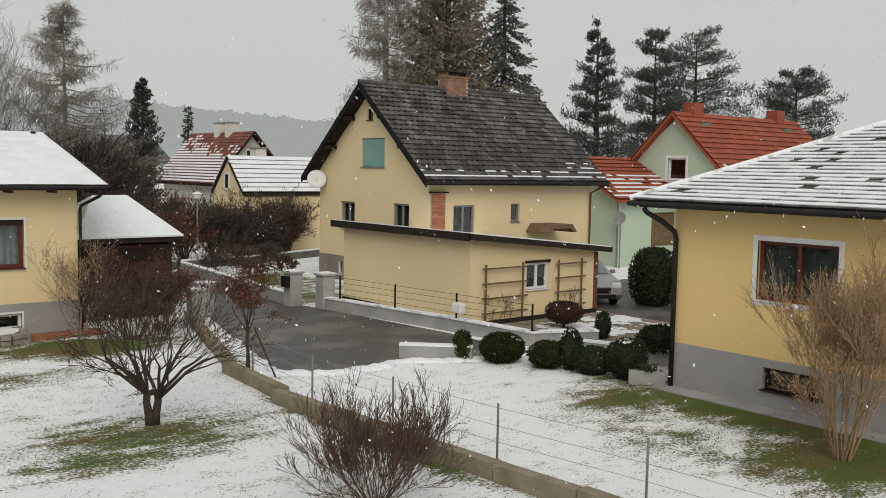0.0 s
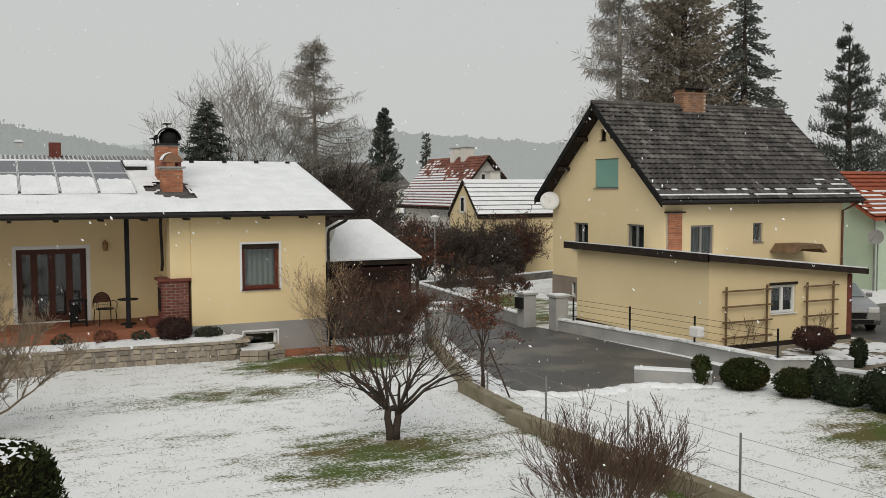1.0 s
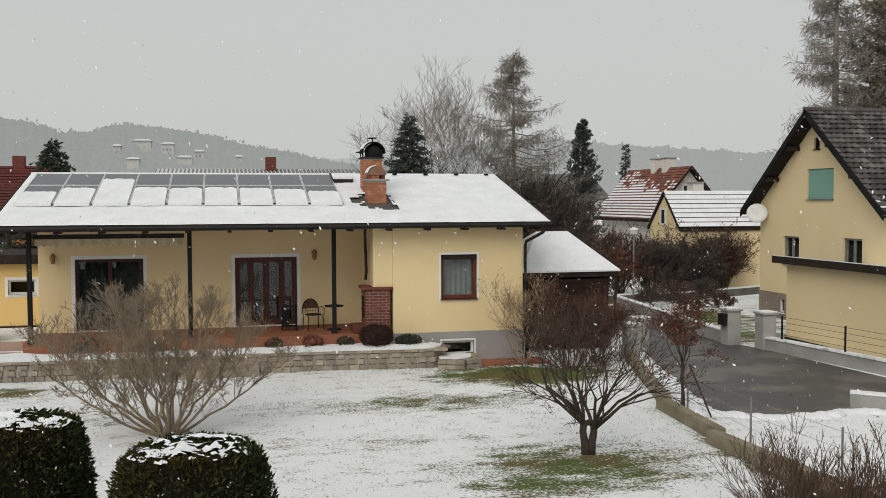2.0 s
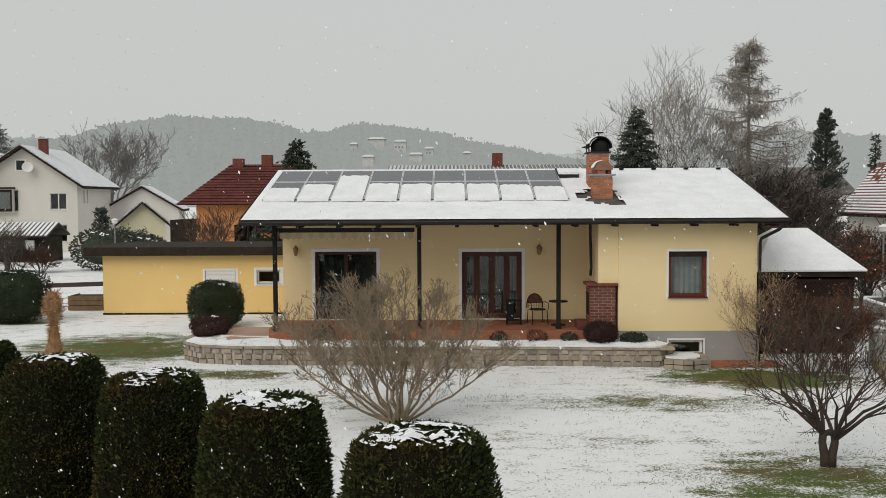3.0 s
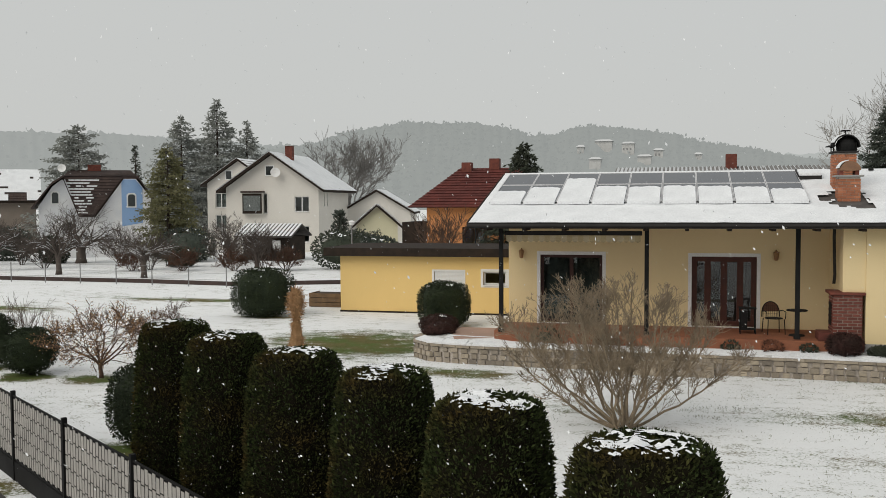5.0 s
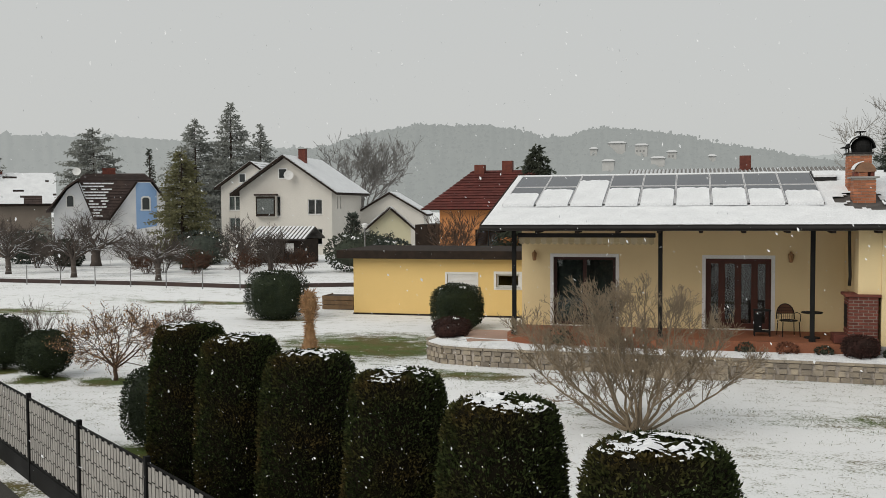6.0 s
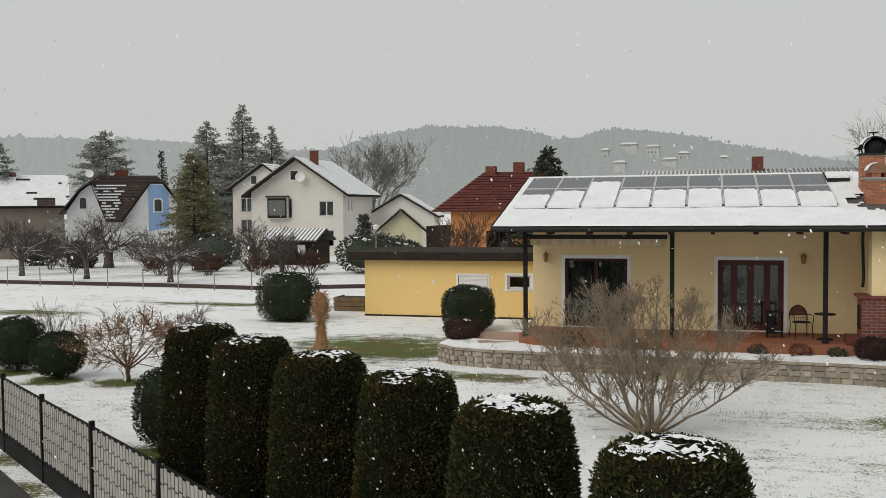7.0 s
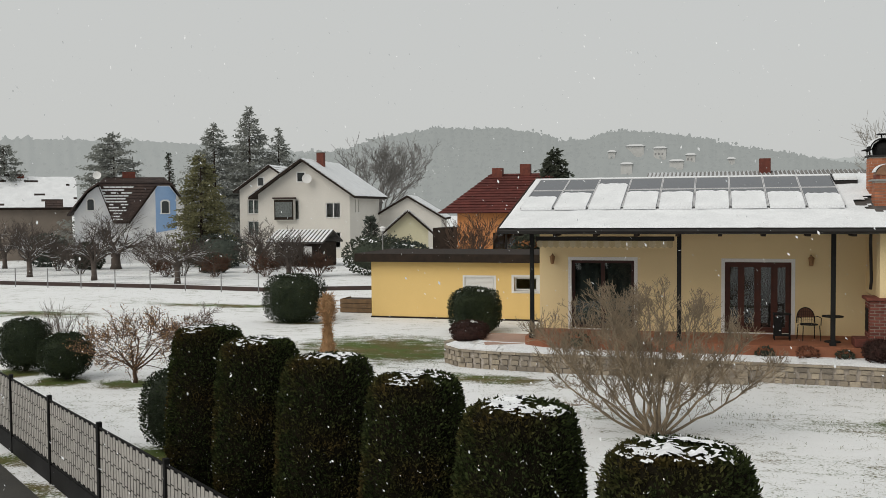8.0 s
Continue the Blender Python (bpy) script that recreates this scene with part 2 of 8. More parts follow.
# bare patches: under the trees, along the house, beside the neighbour's wall
BARE = [(6.2, 15.2, 2.9, 1.7), (7.8, 23.6, 2.8, 1.8, 1.9), (-10.2, 28.6, 4.0, 3.4, 1.35), (4.6, 20.8, 5.0, 1.0, 0.55), (-4.6, 16.0, 1.6, 2.4),
        (16.3, 9.6, 2.0, 5.2, 1.9), (14.9, 12.1, 1.8, 1.4, 1.25), (14.4, 7.0, 2.3, 2.6, 1.25), (13.2, 10.0, 1.5, 2.6, 0.5), (-14.75, 21.4, 1.2, 0.8, 1.5), (-16.9, 21.2, 1.0, 0.75, 2.0), (-18.9, 22.0, 1.0, 0.75, 2.0), (-9.7, 15.2, 1.3, 1.1, 2.0), (5.0, 14.2, 1.8, 1.0),
        (-12.6, 14.2, 1.0, 0.6, 0.8), (-14.6, 15.6, 1.0, 0.6, 0.8), (-10.6, 12.8, 1.0, 0.6, 0.8), (-29.0, 35.0, 5.0, 1.6), (-16.2, 34.6, 2.2, 0.7), (-6.0, 24.3, 2.4, 0.8), (9.1, 13.4, 0.45, 4.5, 1.3), (9.6, 9.4, 0.5, 3.0, 1.2), (3.0, 17.6, 2.6, 0.9, 0.36), (-3.0, 20.8, 2.2, 0.8, 0.4), (18.6, 33.5, 3.0, 5.0), (17.2, 28.6, 2.0, 2.5), (-22.0, 40.0, 6.0, 1.2), (1.0, 12.5, 3.0, 0.8)]
bare = None
for spot in BARE:
    s = g_spot(*spot[:4])
    s = g_math("MULTIPLY", s, spot[4]) if len(spot) > 4 else s
    bare = s if bare is None else g_math("MAXIMUM", bare, s)
fine_n, mid_n, big_n = g_noise(19.0, 6.0, 0.72, (0.8, 1.0, 1.0)), g_noise(2.1, 5.0, 0.62, (0.75, 1.3, 1)), g_noise(0.30, 3.0)
cover = g_math("ADD", g_math("ADD", g_math("MULTIPLY", fine_n, 0.92), g_math("MULTIPLY", mid_n, 0.56)), g_math("MULTIPLY", big_n, 0.30))
cover = g_math("SUBTRACT", cover, g_math("MULTIPLY", bare, 0.27))
snow_fac = g_range(cover, 0.69, 0.83)
g_col = gn.new("ShaderNodeMix")
g_col.data_type = "RGBA"
g_col.inputs[6].default_value, g_col.inputs[7].default_value = (0.082, 0.116, 0.029, 1), (0.126, 0.106, 0.042, 1)
gl.new(g_range(g_noise(0.8), 0.42, 0.60), g_col.inputs[0])
g_fin = gn.new("ShaderNodeMix")
g_fin.data_type = "RGBA"
gl.new(snow_fac, g_fin.inputs[0])
gl.new(g_col.outputs[2], g_fin.inputs[6])
g_fin.inputs[7].default_value = (0.80, 0.815, 0.825, 1)
gl.new(g_fin.outputs[2], gb.inputs["Base Color"])
g_bump = gn.new("ShaderNodeBump")
g_bump.inputs["Strength"].default_value, g_bump.inputs["Distance"].default_value = 0.7, 0.04
gl.new(g_math("ADD", fine_n, mid_n), g_bump.inputs["Height"])
gl.new(g_bump.outputs["Normal"], gb.inputs["Normal"])

# distant hills, snow haze painted as a grey glow; far enough not to shift
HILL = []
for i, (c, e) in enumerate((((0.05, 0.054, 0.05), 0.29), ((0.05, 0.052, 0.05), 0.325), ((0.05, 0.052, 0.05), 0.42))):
    m = mat(f"glow_hazed_hill_wood_{'abc'[i]}", c, tuple(v * 0.9 for v in c), 25.0, 1.0, 0.0, 0.4, spec=0.0)
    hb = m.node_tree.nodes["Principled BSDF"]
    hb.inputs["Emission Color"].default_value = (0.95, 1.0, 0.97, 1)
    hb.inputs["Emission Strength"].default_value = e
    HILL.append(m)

# ---- mesh helpers
ORIGIN = {}
rnd = random.Random(7)


class Shape:
    """Vertices and faces in world coordinates, gathered before they become one mesh."""

    def __init__(self):
        self.v, self.f, self.n = [], [], 0

    def add(self, verts, faces):
        self.f += [tuple(i + self.n for i in q) for q in faces]
        self.v += [tuple(p) for p in verts]
        self.n += len(verts)
        return self

    def box(self, x0, x1, y0, y1, z0, z1):
        return self.add([(x, y, z) for z in (z0, z1) for y in (y0, y1) for x in (x0, x1)],
                        [(0, 2, 3, 1), (4, 5, 7, 6), (0, 1, 5, 4), (2, 6, 7, 3), (0, 4, 6, 2), (1, 3, 7, 5)])

    def obox(self, c, u, v, w):
        """A box round c with the half-edges u, v, w (vectors)."""
        c, u, v, w = (Vector(q) for q in (c, u, v, w))
        return self.add([c + a * u + b * v + d * w for d in (-1, 1) for b in (-1, 1) for a in (-1, 1)],
                        [(0, 2, 3, 1), (4, 5, 7, 6), (0, 1, 5, 4), (2, 6, 7, 3), (0, 4, 6, 2), (1, 3, 7, 5)])

    def tube(self, points, radii, sides=6, cap=True):
        """A round bar along points."""
        pts = [Vector(p) for p in points]
        if isinstance(radii, (int, float)):
            radii = [radii] * len(pts)
        base = self.n
        ref = None
        for i, p in enumerate(pts):
            d = (pts[min(i + 1, len(pts) - 1)] - pts[max(i - 1, 0)]).normalized()
            a = d.orthogonal().normalized() if ref is None else (ref - d * ref.dot(d)).normalized()
            ref = a
            b = d.cross(a)
            for k in range(sides):
                t = 2 * math.pi * k / sides
                self.v.append(tuple(p + radii[i] * (math.cos(t) * a + math.sin(t) * b)))
        for i in range(len(pts) - 1):
            for k in range(sides):
                q, r = base + i * sides + k, base + i * sides + (k + 1) % sides
                self.f.append((q, r, r + sides, q + sides))
        if cap:
            self.f.append(tuple(base + k for k in reversed(range(sides))))
            self.f.append(tuple(base + (len(pts) - 1) * sides + k for k in range(sides)))
        self.n = len(self.v)
        return self

    def lathe(self, c, profile, sides=16):
        """A turned body round the upright axis through c; profile: (radius, height)."""
        base = self.n
        for r, z in profile:
            for k in range(sides):
                t = 2 * math.pi * k / sides
                self.v.append((c[0] + r * math.cos(t), c[1] + r * math.sin(t), c[2] + z))
        for i in range(len(profile) - 1):
            for k in range(sides):
                q, r = base + i * sides + k, base + i * sides + (k + 1) % sides
                self.f.append((q, r, r + sides, q + sides))
        self.f.append(tuple(base + k for k in reversed(range(sides))))
        self.f.append(tuple(base + (len(profile) - 1) * sides + k for k in range(sides)))
        self.n = len(self.v)
        return self

    def prism(self, poly, way):
        """A flat polygon (points in order) pushed along way."""
        n, w = len(poly), Vector(way)
        a = [Vector(p) for p in poly]
        face = sum(((a[i] - a[0]).cross(a[i + 1] - a[0]) for i in range(1, n - 1)), Vector())
        if face.dot(w) < 0:
            a.reverse()
        return self.add(a + [p + w for p in a], [tuple(reversed(range(n))), tuple(range(n, 2 * n))] + [(i, (i + 1) % n, n + (i + 1) % n, n + i) for i in range(n)])


def mesh_of(name, shape, material, origin=(0, 0, 0), bevel=0.0, smooth=False):
    me = bpy.data.meshes.new(name)
    v = np.array(shape.v, dtype=float).reshape(-1, 3) - np.array(origin)
    me.from_pydata(v.tolist(), [], shape.f)
    me.materials.append(material)
    if bevel:
        bm = bmesh.new()
        bm.from_mesh(me)
        bmesh.ops.recalc_face_normals(bm, faces=bm.faces)
        bmesh.ops.bevel(bm, geom=[e for e in bm.edges if len(e.link_faces) == 2 and e.calc_face_angle(0) > 0.6], offset=bevel, segments=2, affect="EDGES", profile=0.6)
        bm.to_mesh(me)
        bm.free()
    if smooth:
        me.polygons.foreach_set("use_smooth", [True] * len(me.polygons))
    me.update()
    return me


def thing(name, origin, label, category, group="", kind=""):
    """An Empty at the base of a thing of several parts."""
    ob = new(name)
    ob.empty_display_size = 0.1
    ob.location = origin
    ORIGIN[ob.name] = tuple(origin)
    return tagged(ob, label, category, group, kind)


def part(name, shape, material, parent, label="", bevel=0.0, smooth=False):
    """One mesh under a thing or under a part of it."""
    o = ORIGIN[parent.name]
    ob = new(name, mesh_of(name, shape, material, o, bevel, smooth))
    ob.parent = parent
    ORIGIN[ob.name] = o
    if label:
        ob["label"] = label
    return ob


def single(name, shape, material, label, category, group="", kind="", origin=(0, 0, 0), bevel=0.0, smooth=False):
    """A thing that is one mesh."""
    ob = new(name, mesh_of(name, shape, material, origin, bevel, smooth))
    ob.location = origin
    ORIGIN[ob.name] = tuple(origin)
    return tagged(ob, label, category, group, kind)


def leaves(shape, pts, size, rng, up=0.0, normals=None, thin=0.5):
    """Small leaf triangles in pairs (bent rhombs) at pts, an N x 3 array."""
    pts = np.asarray(pts, float)
    n = len(pts)
    d = rng.normal(size=(n, 3))
    if normals is not None:
        d = d * 0.55 + normals
    d[:, 2] += up
    d /= np.linalg.norm(d, axis=1, keepdims=True) + 1e-9
    s = rng.normal(size=(n, 3))
    s -= d * (s * d).sum(1, keepdims=True)
    s /= np.linalg.norm(s, axis=1, keepdims=True) + 1e-9
    ln = (size * rng.uniform(0.6, 1.4, n))[:, None]
    a, b, c, e = pts, pts + d * ln * 0.5 + s * ln * thin * 0.5, pts + d * ln, pts + d * ln * 0.5 - s * ln * thin * 0.5
    v = np.stack([a, b, c, e], 1).reshape(-1, 3)
    base = shape.n
    shape.v += [tuple(q) for q in v.tolist()]
    shape.f += [(base + 4 * i, base + 4 * i + 1, base + 4 * i + 2, base + 4 * i + 3) for i in range(n)]
    shape.n = len(shape.v)
    return shape


def branching(shape, rng, start, way, length, radius, depth, spread=0.6, kids=3, upward=0.15, sides=5, shrink=0.68, wiggle=0.12, tips=None, min_r=0.004, clear=0.35, stout=None):
    """A limb with side limbs; tips gathers the ends."""
    p, d = Vector(start), Vector(way).normalized()
    steps = 3 if depth > 1 else 2
    pts, rad = [p.copy()], [radius]
    for i in range(steps):
        d = (d + Vector((rng.gauss(0, wiggle), rng.gauss(0, wiggle), rng.gauss(0, wiggle) + upward * 0.35))).normalized()
        p = p + d * (length / steps)
        pts.append(p.copy())
        rad.append(max(min_r, radius * (1 - 0.42 * (i + 1) / steps)))
    shape.tube(pts, rad, sides if depth > 1 else 3, cap=False)
    if stout is not None and depth >= 2:
        stout.append((pts, rad))
    if tips is not None and depth <= 1:
        tips += [tuple(q) for q in pts[1:]]
    if depth <= 0:
        return
    for k in range(kids):
        f = rng.uniform(clear, 1.0) if k < kids - 1 else 1.0
        i = min(int(f * steps), steps - 1)
        q = pts[i].lerp(pts[i + 1], f * steps - i)
        side = Vector((rng.gauss(0, 1), rng.gauss(0, 1), rng.gauss(0, 0.6)))
        side = (side - d * side.dot(d)).normalized()
        nd = (d + side * spread * rng.uniform(0.6, 1.4) + Vector((0, 0, upward))).normalized()
        branching(shape, rng, q, nd, length * shrink * rng.uniform(0.75, 1.2), max(min_r, rad[min(i + 1, steps)] * 0.66), depth - 1, spread, kids, upward, sides, shrink, wiggle, tips, min_r, 0.35, stout)

# ---- building helpers


def wall_shape(o, n, length, z0, z1, thick, holes=()):
    """A wall whose outer face starts at o (x, y) and runs to the right as seen from outside; n: outward normal (x, y).
    holes: (u0, u1, z0, z1) go right through."""
    u = Vector((-n[1], n[0], 0))
    inn = Vector((-n[0], -n[1], 0)) * thick
    us = sorted({0.0, length, *[h[0] for h in holes], *[h[1] for h in holes]})
    zs = sorted({z0, z1, *[h[2] for h in holes], *[h[3] for h in holes]})
    b, s = Vector((o[0], o[1], 0)), Shape()
    nu, nz = len(us), len(zs)
    for d in (0, 1):
        for z in zs:
            for a in us:
                s.v.append(tuple(b + u * a + Vector((0, 0, z)) + inn * d))
    s.n = len(s.v)
    at = lambda i, j, d: d * nu * nz + j * nu + i

    def full(i, j):
        if not (0 <= i < nu - 1 and 0 <= j < nz - 1):
            return False
        m, q = (us[i] + us[i + 1]) / 2, (zs[j] + zs[j + 1]) / 2
        return not any(h[0] < m < h[1] and h[2] < q < h[3] for h in holes)

    for i in range(nu - 1):
        for j in range(nz - 1):
            if not full(i, j):
                continue
            s.f.append((at(i, j, 0), at(i + 1, j, 0), at(i + 1, j + 1, 0), at(i, j + 1, 0)))
            s.f.append((at(i, j + 1, 1), at(i + 1, j + 1, 1), at(i + 1, j, 1), at(i, j, 1)))
            if not full(i - 1, j):
                s.f.append((at(i, j, 1), at(i, j, 0), at(i, j + 1, 0), at(i, j + 1, 1)))
            if not full(i + 1, j):
                s.f.append((at(i + 1, j, 0), at(i + 1, j, 1), at(i + 1, j + 1, 1), at(i + 1, j + 1, 0)))
            if not full(i, j - 1):
                s.f.append((at(i, j, 1), at(i + 1, j, 1), at(i + 1, j, 0), at(i, j, 0)))
            if not full(i, j + 1):
                s.f.append((at(i, j + 1, 0), at(i + 1, j + 1, 0), at(i + 1, j + 1, 1), at(i, j + 1, 1)))
    return s


def window(parent, o, n, hole, bars=1, rail=True, frame_mat=None, trim=0.0, trim_mat=None, depth=0.14, curtain=None, sill=True, name="window", label="", cross=False, wide=0.07):
    """A window in a hole of a wall: frame, panes, sill, the curtain behind, and a raised surround."""
    u, w = Vector((-n[1], n[0], 0)), Vector((n[0], n[1], 0))
    b = Vector((o[0], o[1], 0))
    u0, u1, z0, z1 = hole
    fm = frame_mat or WHITE
    at = lambda a, z, d: b + u * a + Vector((0, 0, z)) - w * d
    t = min(wide, (u1 - u0) * 0.12)
    s = Shape()

    def bar(a0, a1, c0, c1, d0, d1):
        s.prism([at(a0, c0, d0), at(a1, c0, d0), at(a1, c1, d0), at(a0, c1, d0)], -w * (d1 - d0))

    ring = []
    for d in (depth - 0.05, depth + 0.03):
        for i in (0, t):
            ring += [at(u0 + i, z0 + i, d), at(u1 - i, z0 + i, d), at(u1 - i, z1 - i, d), at(u0 + i, z1 - i, d)]
    s.add(ring, [q for k in range(4) for m in [(k + 1) % 4] for q in ((k, m, 4 + m, 4 + k), (8 + m, 8 + k, 12 + k, 12 + m), (4 + k, 4 + m, 12 + m, 12 + k), (m, k, 8 + k, 8 + m))])
    if cross:
        c = z0 + (z1 - z0) * 0.68
        bar(u0 + t, u1 - t, c - t * 0.4, c + t * 0.4, depth - 0.035, depth + 0.025)
    ob = part(name, s, fm, parent, label)
    for k in range(bars):
        c = u0 + (u1 - u0) * (k + 1) / (bars + 1)
        s = Shape()
        bar(c - t * 0.6, c + t * 0.6, z0 + t, z1 - t, depth - 0.04, depth + 0.025)
        part("mullion", s, fm, ob)
    for k in range(bars + 1):
        a0, a1 = u0 + (u1 - u0) * k / (bars + 1) + t * 0.6, u0 + (u1 - u0) * (k + 1) / (bars + 1) - t * 0.6
        g = Shape().prism([at(a0, z0 + t * 0.8, depth), at(a1, z0 + t * 0.8, depth), at(a1, z1 - t * 0.8, depth), at(a0, z1 - t * 0.8, depth)], -w * 0.012)
        part("pane", g, GLASS, ob).visible_shadow = False
    if curtain:
        g = Shape()
        nf = 14
        for k in range(nf):
            a0, a1 = u0 + (u1 - u0) * k / nf, u0 + (u1 - u0) * (k + 1) / nf
            d0, d1 = depth + 0.10 + 0.03 * (k % 2), depth + 0.10 + 0.03 * ((k + 1) % 2)
            g.add([at(a0, z0, d0), at(a1, z0, d1), at(a1, z1, d1), at(a0, z1, d0)], [(0, 1, 2, 3)])
        part("curtain", g, curtain, ob)
    if trim:
        s = Shape()
        bar(u0 - trim, u0, z0 - trim, z1 + trim, -0.012, 0.04)
        bar(u1, u1 + trim, z0 - trim, z1 + trim, -0.012, 0.04)
        bar(u0, u1, z1, z1 + trim, -0.012, 0.04)
        bar(u0, u1, z0 - trim, z0, -0.012, 0.04)
        part("surround", s, trim_mat or WHITE, ob)
    if sill:
        s = Shape()
        bar(u0 - 0.02, u1 + 0.02, z0 - 0.03, z0, -0.06, depth - 0.05)
        part("sill", s, trim_mat or fm, ob)
    return ob


def courses(parent, a, b, c, d, rows, cols, thick, material, name="roof_tile", singles=0, gap=0.012, lift=0.035, stuff_name="roof_tiles", snow=None, snow_at=None, wave=0.0, lap=0.10):
    """Tile courses on the slope a-b (eave) to d-c (ridge): pieces with recessed joints, each lapping the one below.
    The first singles pieces are objects of their own, the rest one mesh. snow_at(s, t): True where a piece carries snow."""
    a, b, c, d = (Vector(q) for q in (a, b, c, d))
    nrm = (b - a).cross(d - a).normalized()
    if nrm.z < 0:
        nrm = -nrm
    rest, white, made = Shape(), Shape(), 0
    jr = random.Random(rows * 100 + cols)
    share = {}
    for r in range(rows):
        t0, t1 = r / rows, min(1.0, (r + 1.12) / rows)
        e0, e1, f0, f1 = a.lerp(d, t0), b.lerp(c, t0), a.lerp(d, t1), b.lerp(c, t1)
        for k in range(cols):
            off = 0.5 / cols * (r % 2) if cols > 8 else 0.0
            s0, s1 = max(0.0, k / cols - off), min(1.0, (k + 1) / cols - off + (off if k == cols - 1 else 0))
            if s1 - s0 < 1e-4:
                continue
            j = jr.uniform(0, lift * 0.25)
            p = [e0.lerp(e1, s0), e0.lerp(e1, s1), f0.lerp(f1, s1), f0.lerp(f1, s0)]
            mid = (p[0] + p[1] + p[2] + p[3]) / 4
            p = [q + (mid - q).normalized() * gap for q in p]
            p = [p[0] + nrm * (lift + j), p[1] + nrm * (lift + j), p[2] + nrm * 0.006, p[3] + nrm * 0.006]
            one = Shape().prism(p, nrm * thick)
            if wave:
                m0, m1 = (p[0] + p[1]) / 2 + nrm * (thick + wave), (p[3] + p[2]) / 2 + nrm * (thick + wave)
                one = Shape()
                q = [x + nrm * thick for x in p]
                one.add([p[0], p[1], p[2], p[3], q[0], m0, q[1], q[2], m1, q[3]],
                        [(3, 2, 1, 0), (0, 1, 6, 5, 4), (4, 5, 8, 9), (5, 6, 7, 8), (2, 3, 9, 8, 7), (1, 2, 7, 6), (3, 0, 4, 9)])
            if made < singles:
                o = Vector(ORIGIN[parent.name])
                loc = p[0]
                key = tuple(round(x, 3) for v in one.v for x in (Vector(v) - loc))
                if key not in share:
                    share[key] = mesh_of(name, one, material, loc)
                ob = new(name, share[key])
                ob.parent, ob.location = parent, loc - o
                made += 1
            else:
                rest.add(one.v, one.f)
            if snow and snow_at(jr, (s0 + s1) / 2, (t0 + t1) / 2):
                white.prism([q + nrm * (thick + 0.004 + wave * 0.5) for q in (p[0].lerp(p[3], lap), p[1].lerp(p[2], lap), p[2], p[3])], nrm * 0.02)
    if rest.n:
        tagged(part(stuff_name, rest, material, parent), kind="stuff")
    if white.n:
        tagged(part("snow_cover", white, snow, parent, "thin snow lying on the tile courses"), kind="stuff")


def bricks(parent, x0, x1, y0, y1, z0, z1, bl, bh, material, joint=0.012, name="brick", proud=0.006, singles=999):
    """Brick shells on the four faces of an upright block; the mortar core stands behind them."""
    part("mortar_core", Shape().box(x0 + 0.02, x1 - 0.02, y0 + 0.02, y1 - 0.02, z0, z1), MORTAR, parent)
    rows = max(1, round((z1 - z0) / bh))
    h = (z1 - z0) / rows
    jr = random.Random(int(x0 * 10) + rows)
    o = Vector(ORIGIN[parent.name])
    for r in range(rows):
        za, zb = z0 + r * h + joint / 2, z0 + (r + 1) * h - joint / 2
        for axis, fixed in (("x", y0), ("x", y1), ("y", x0), ("y", x1)):
            lo, hi = (x0, x1) if axis == "x" else (y0, y1)
            k = max(1, round((hi - lo) / bl))
            w = (hi - lo) / k
            edges = [lo + (i + (0.5 if r % 2 else 0)) * w for i in range(-1, k + 1)]
            for e in edges:
                p, q = max(lo, e) + joint / 2, min(hi, e + w) - joint / 2
                if q - p < 0.04:
                    continue
                j = jr.uniform(0, proud)
                if axis == "x":
                    sg = -1 if fixed == y0 else 1
                    ya, yb = sorted((fixed + sg * j, fixed - sg * 0.05))
                    s = (p, q, ya, yb)
                else:
                    sg = -1 if fixed == x0 else 1
                    xa, xb = sorted((fixed + sg * j, fixed - sg * 0.05))
                    s = (xa, xb, p + 0.05, q - 0.05) if q - p > 0.16 else (xa, xb, p, q)
                ob = new(name, mesh_of(name, Shape().box(*s, za, zb), material, (s[0], s[2], za)))
                ob.parent, ob.location = parent, Vector((s[0], s[2], za)) - o


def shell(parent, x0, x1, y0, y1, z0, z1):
    """Near-black floor and ceiling slabs, room dimness put into their colour, so that the rooms behind the panes are
    closed.
    """
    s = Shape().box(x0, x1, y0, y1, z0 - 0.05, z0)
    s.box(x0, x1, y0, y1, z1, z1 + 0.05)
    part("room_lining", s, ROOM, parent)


def gable_roof_slab(parent, ridge_axis, lo, hi, mid, half, z_ridge, z_eave, thick, material, name="roof"):
    """Two sloping slabs that meet at the ridge. ridge_axis 'x' or 'y'; lo, hi: ends along it; mid: the ridge's place across."""
    s = Shape()
    for sg in (-1, 1):
        if ridge_axis == "x":
            poly = [(lo, mid, z_ridge), (lo, mid + sg * half, z_eave), (hi, mid + sg * half, z_eave), (hi, mid, z_ridge)]
        else:
            poly = [(mid, lo, z_ridge), (mid + sg * half, lo, z_eave), (mid + sg * half, hi, z_eave), (mid, hi, z_ridge)]
        s.prism(poly, (0, 0, -thick))
    return part(name, s, material, parent)


# ---- ground
s = Shape()
cuts = [-3000, -1200, -500, -200, -100] + [x * 4.0 for x in range(-20, 21)] + [100, 200, 500, 1200, 3000]
for y in cuts:
    for x in cuts:
        s.v.append((x, y, 0.0))
nc = len(cuts)
s.f = [(j * nc + i, j * nc + i + 1, (j + 1) * nc + i + 1, (j + 1) * nc + i) for j in range(nc - 1) for i in range(nc - 1)]
single("ground", s, LAWN, "lawn under thin patchy wet snow", "lawn", kind="structure")

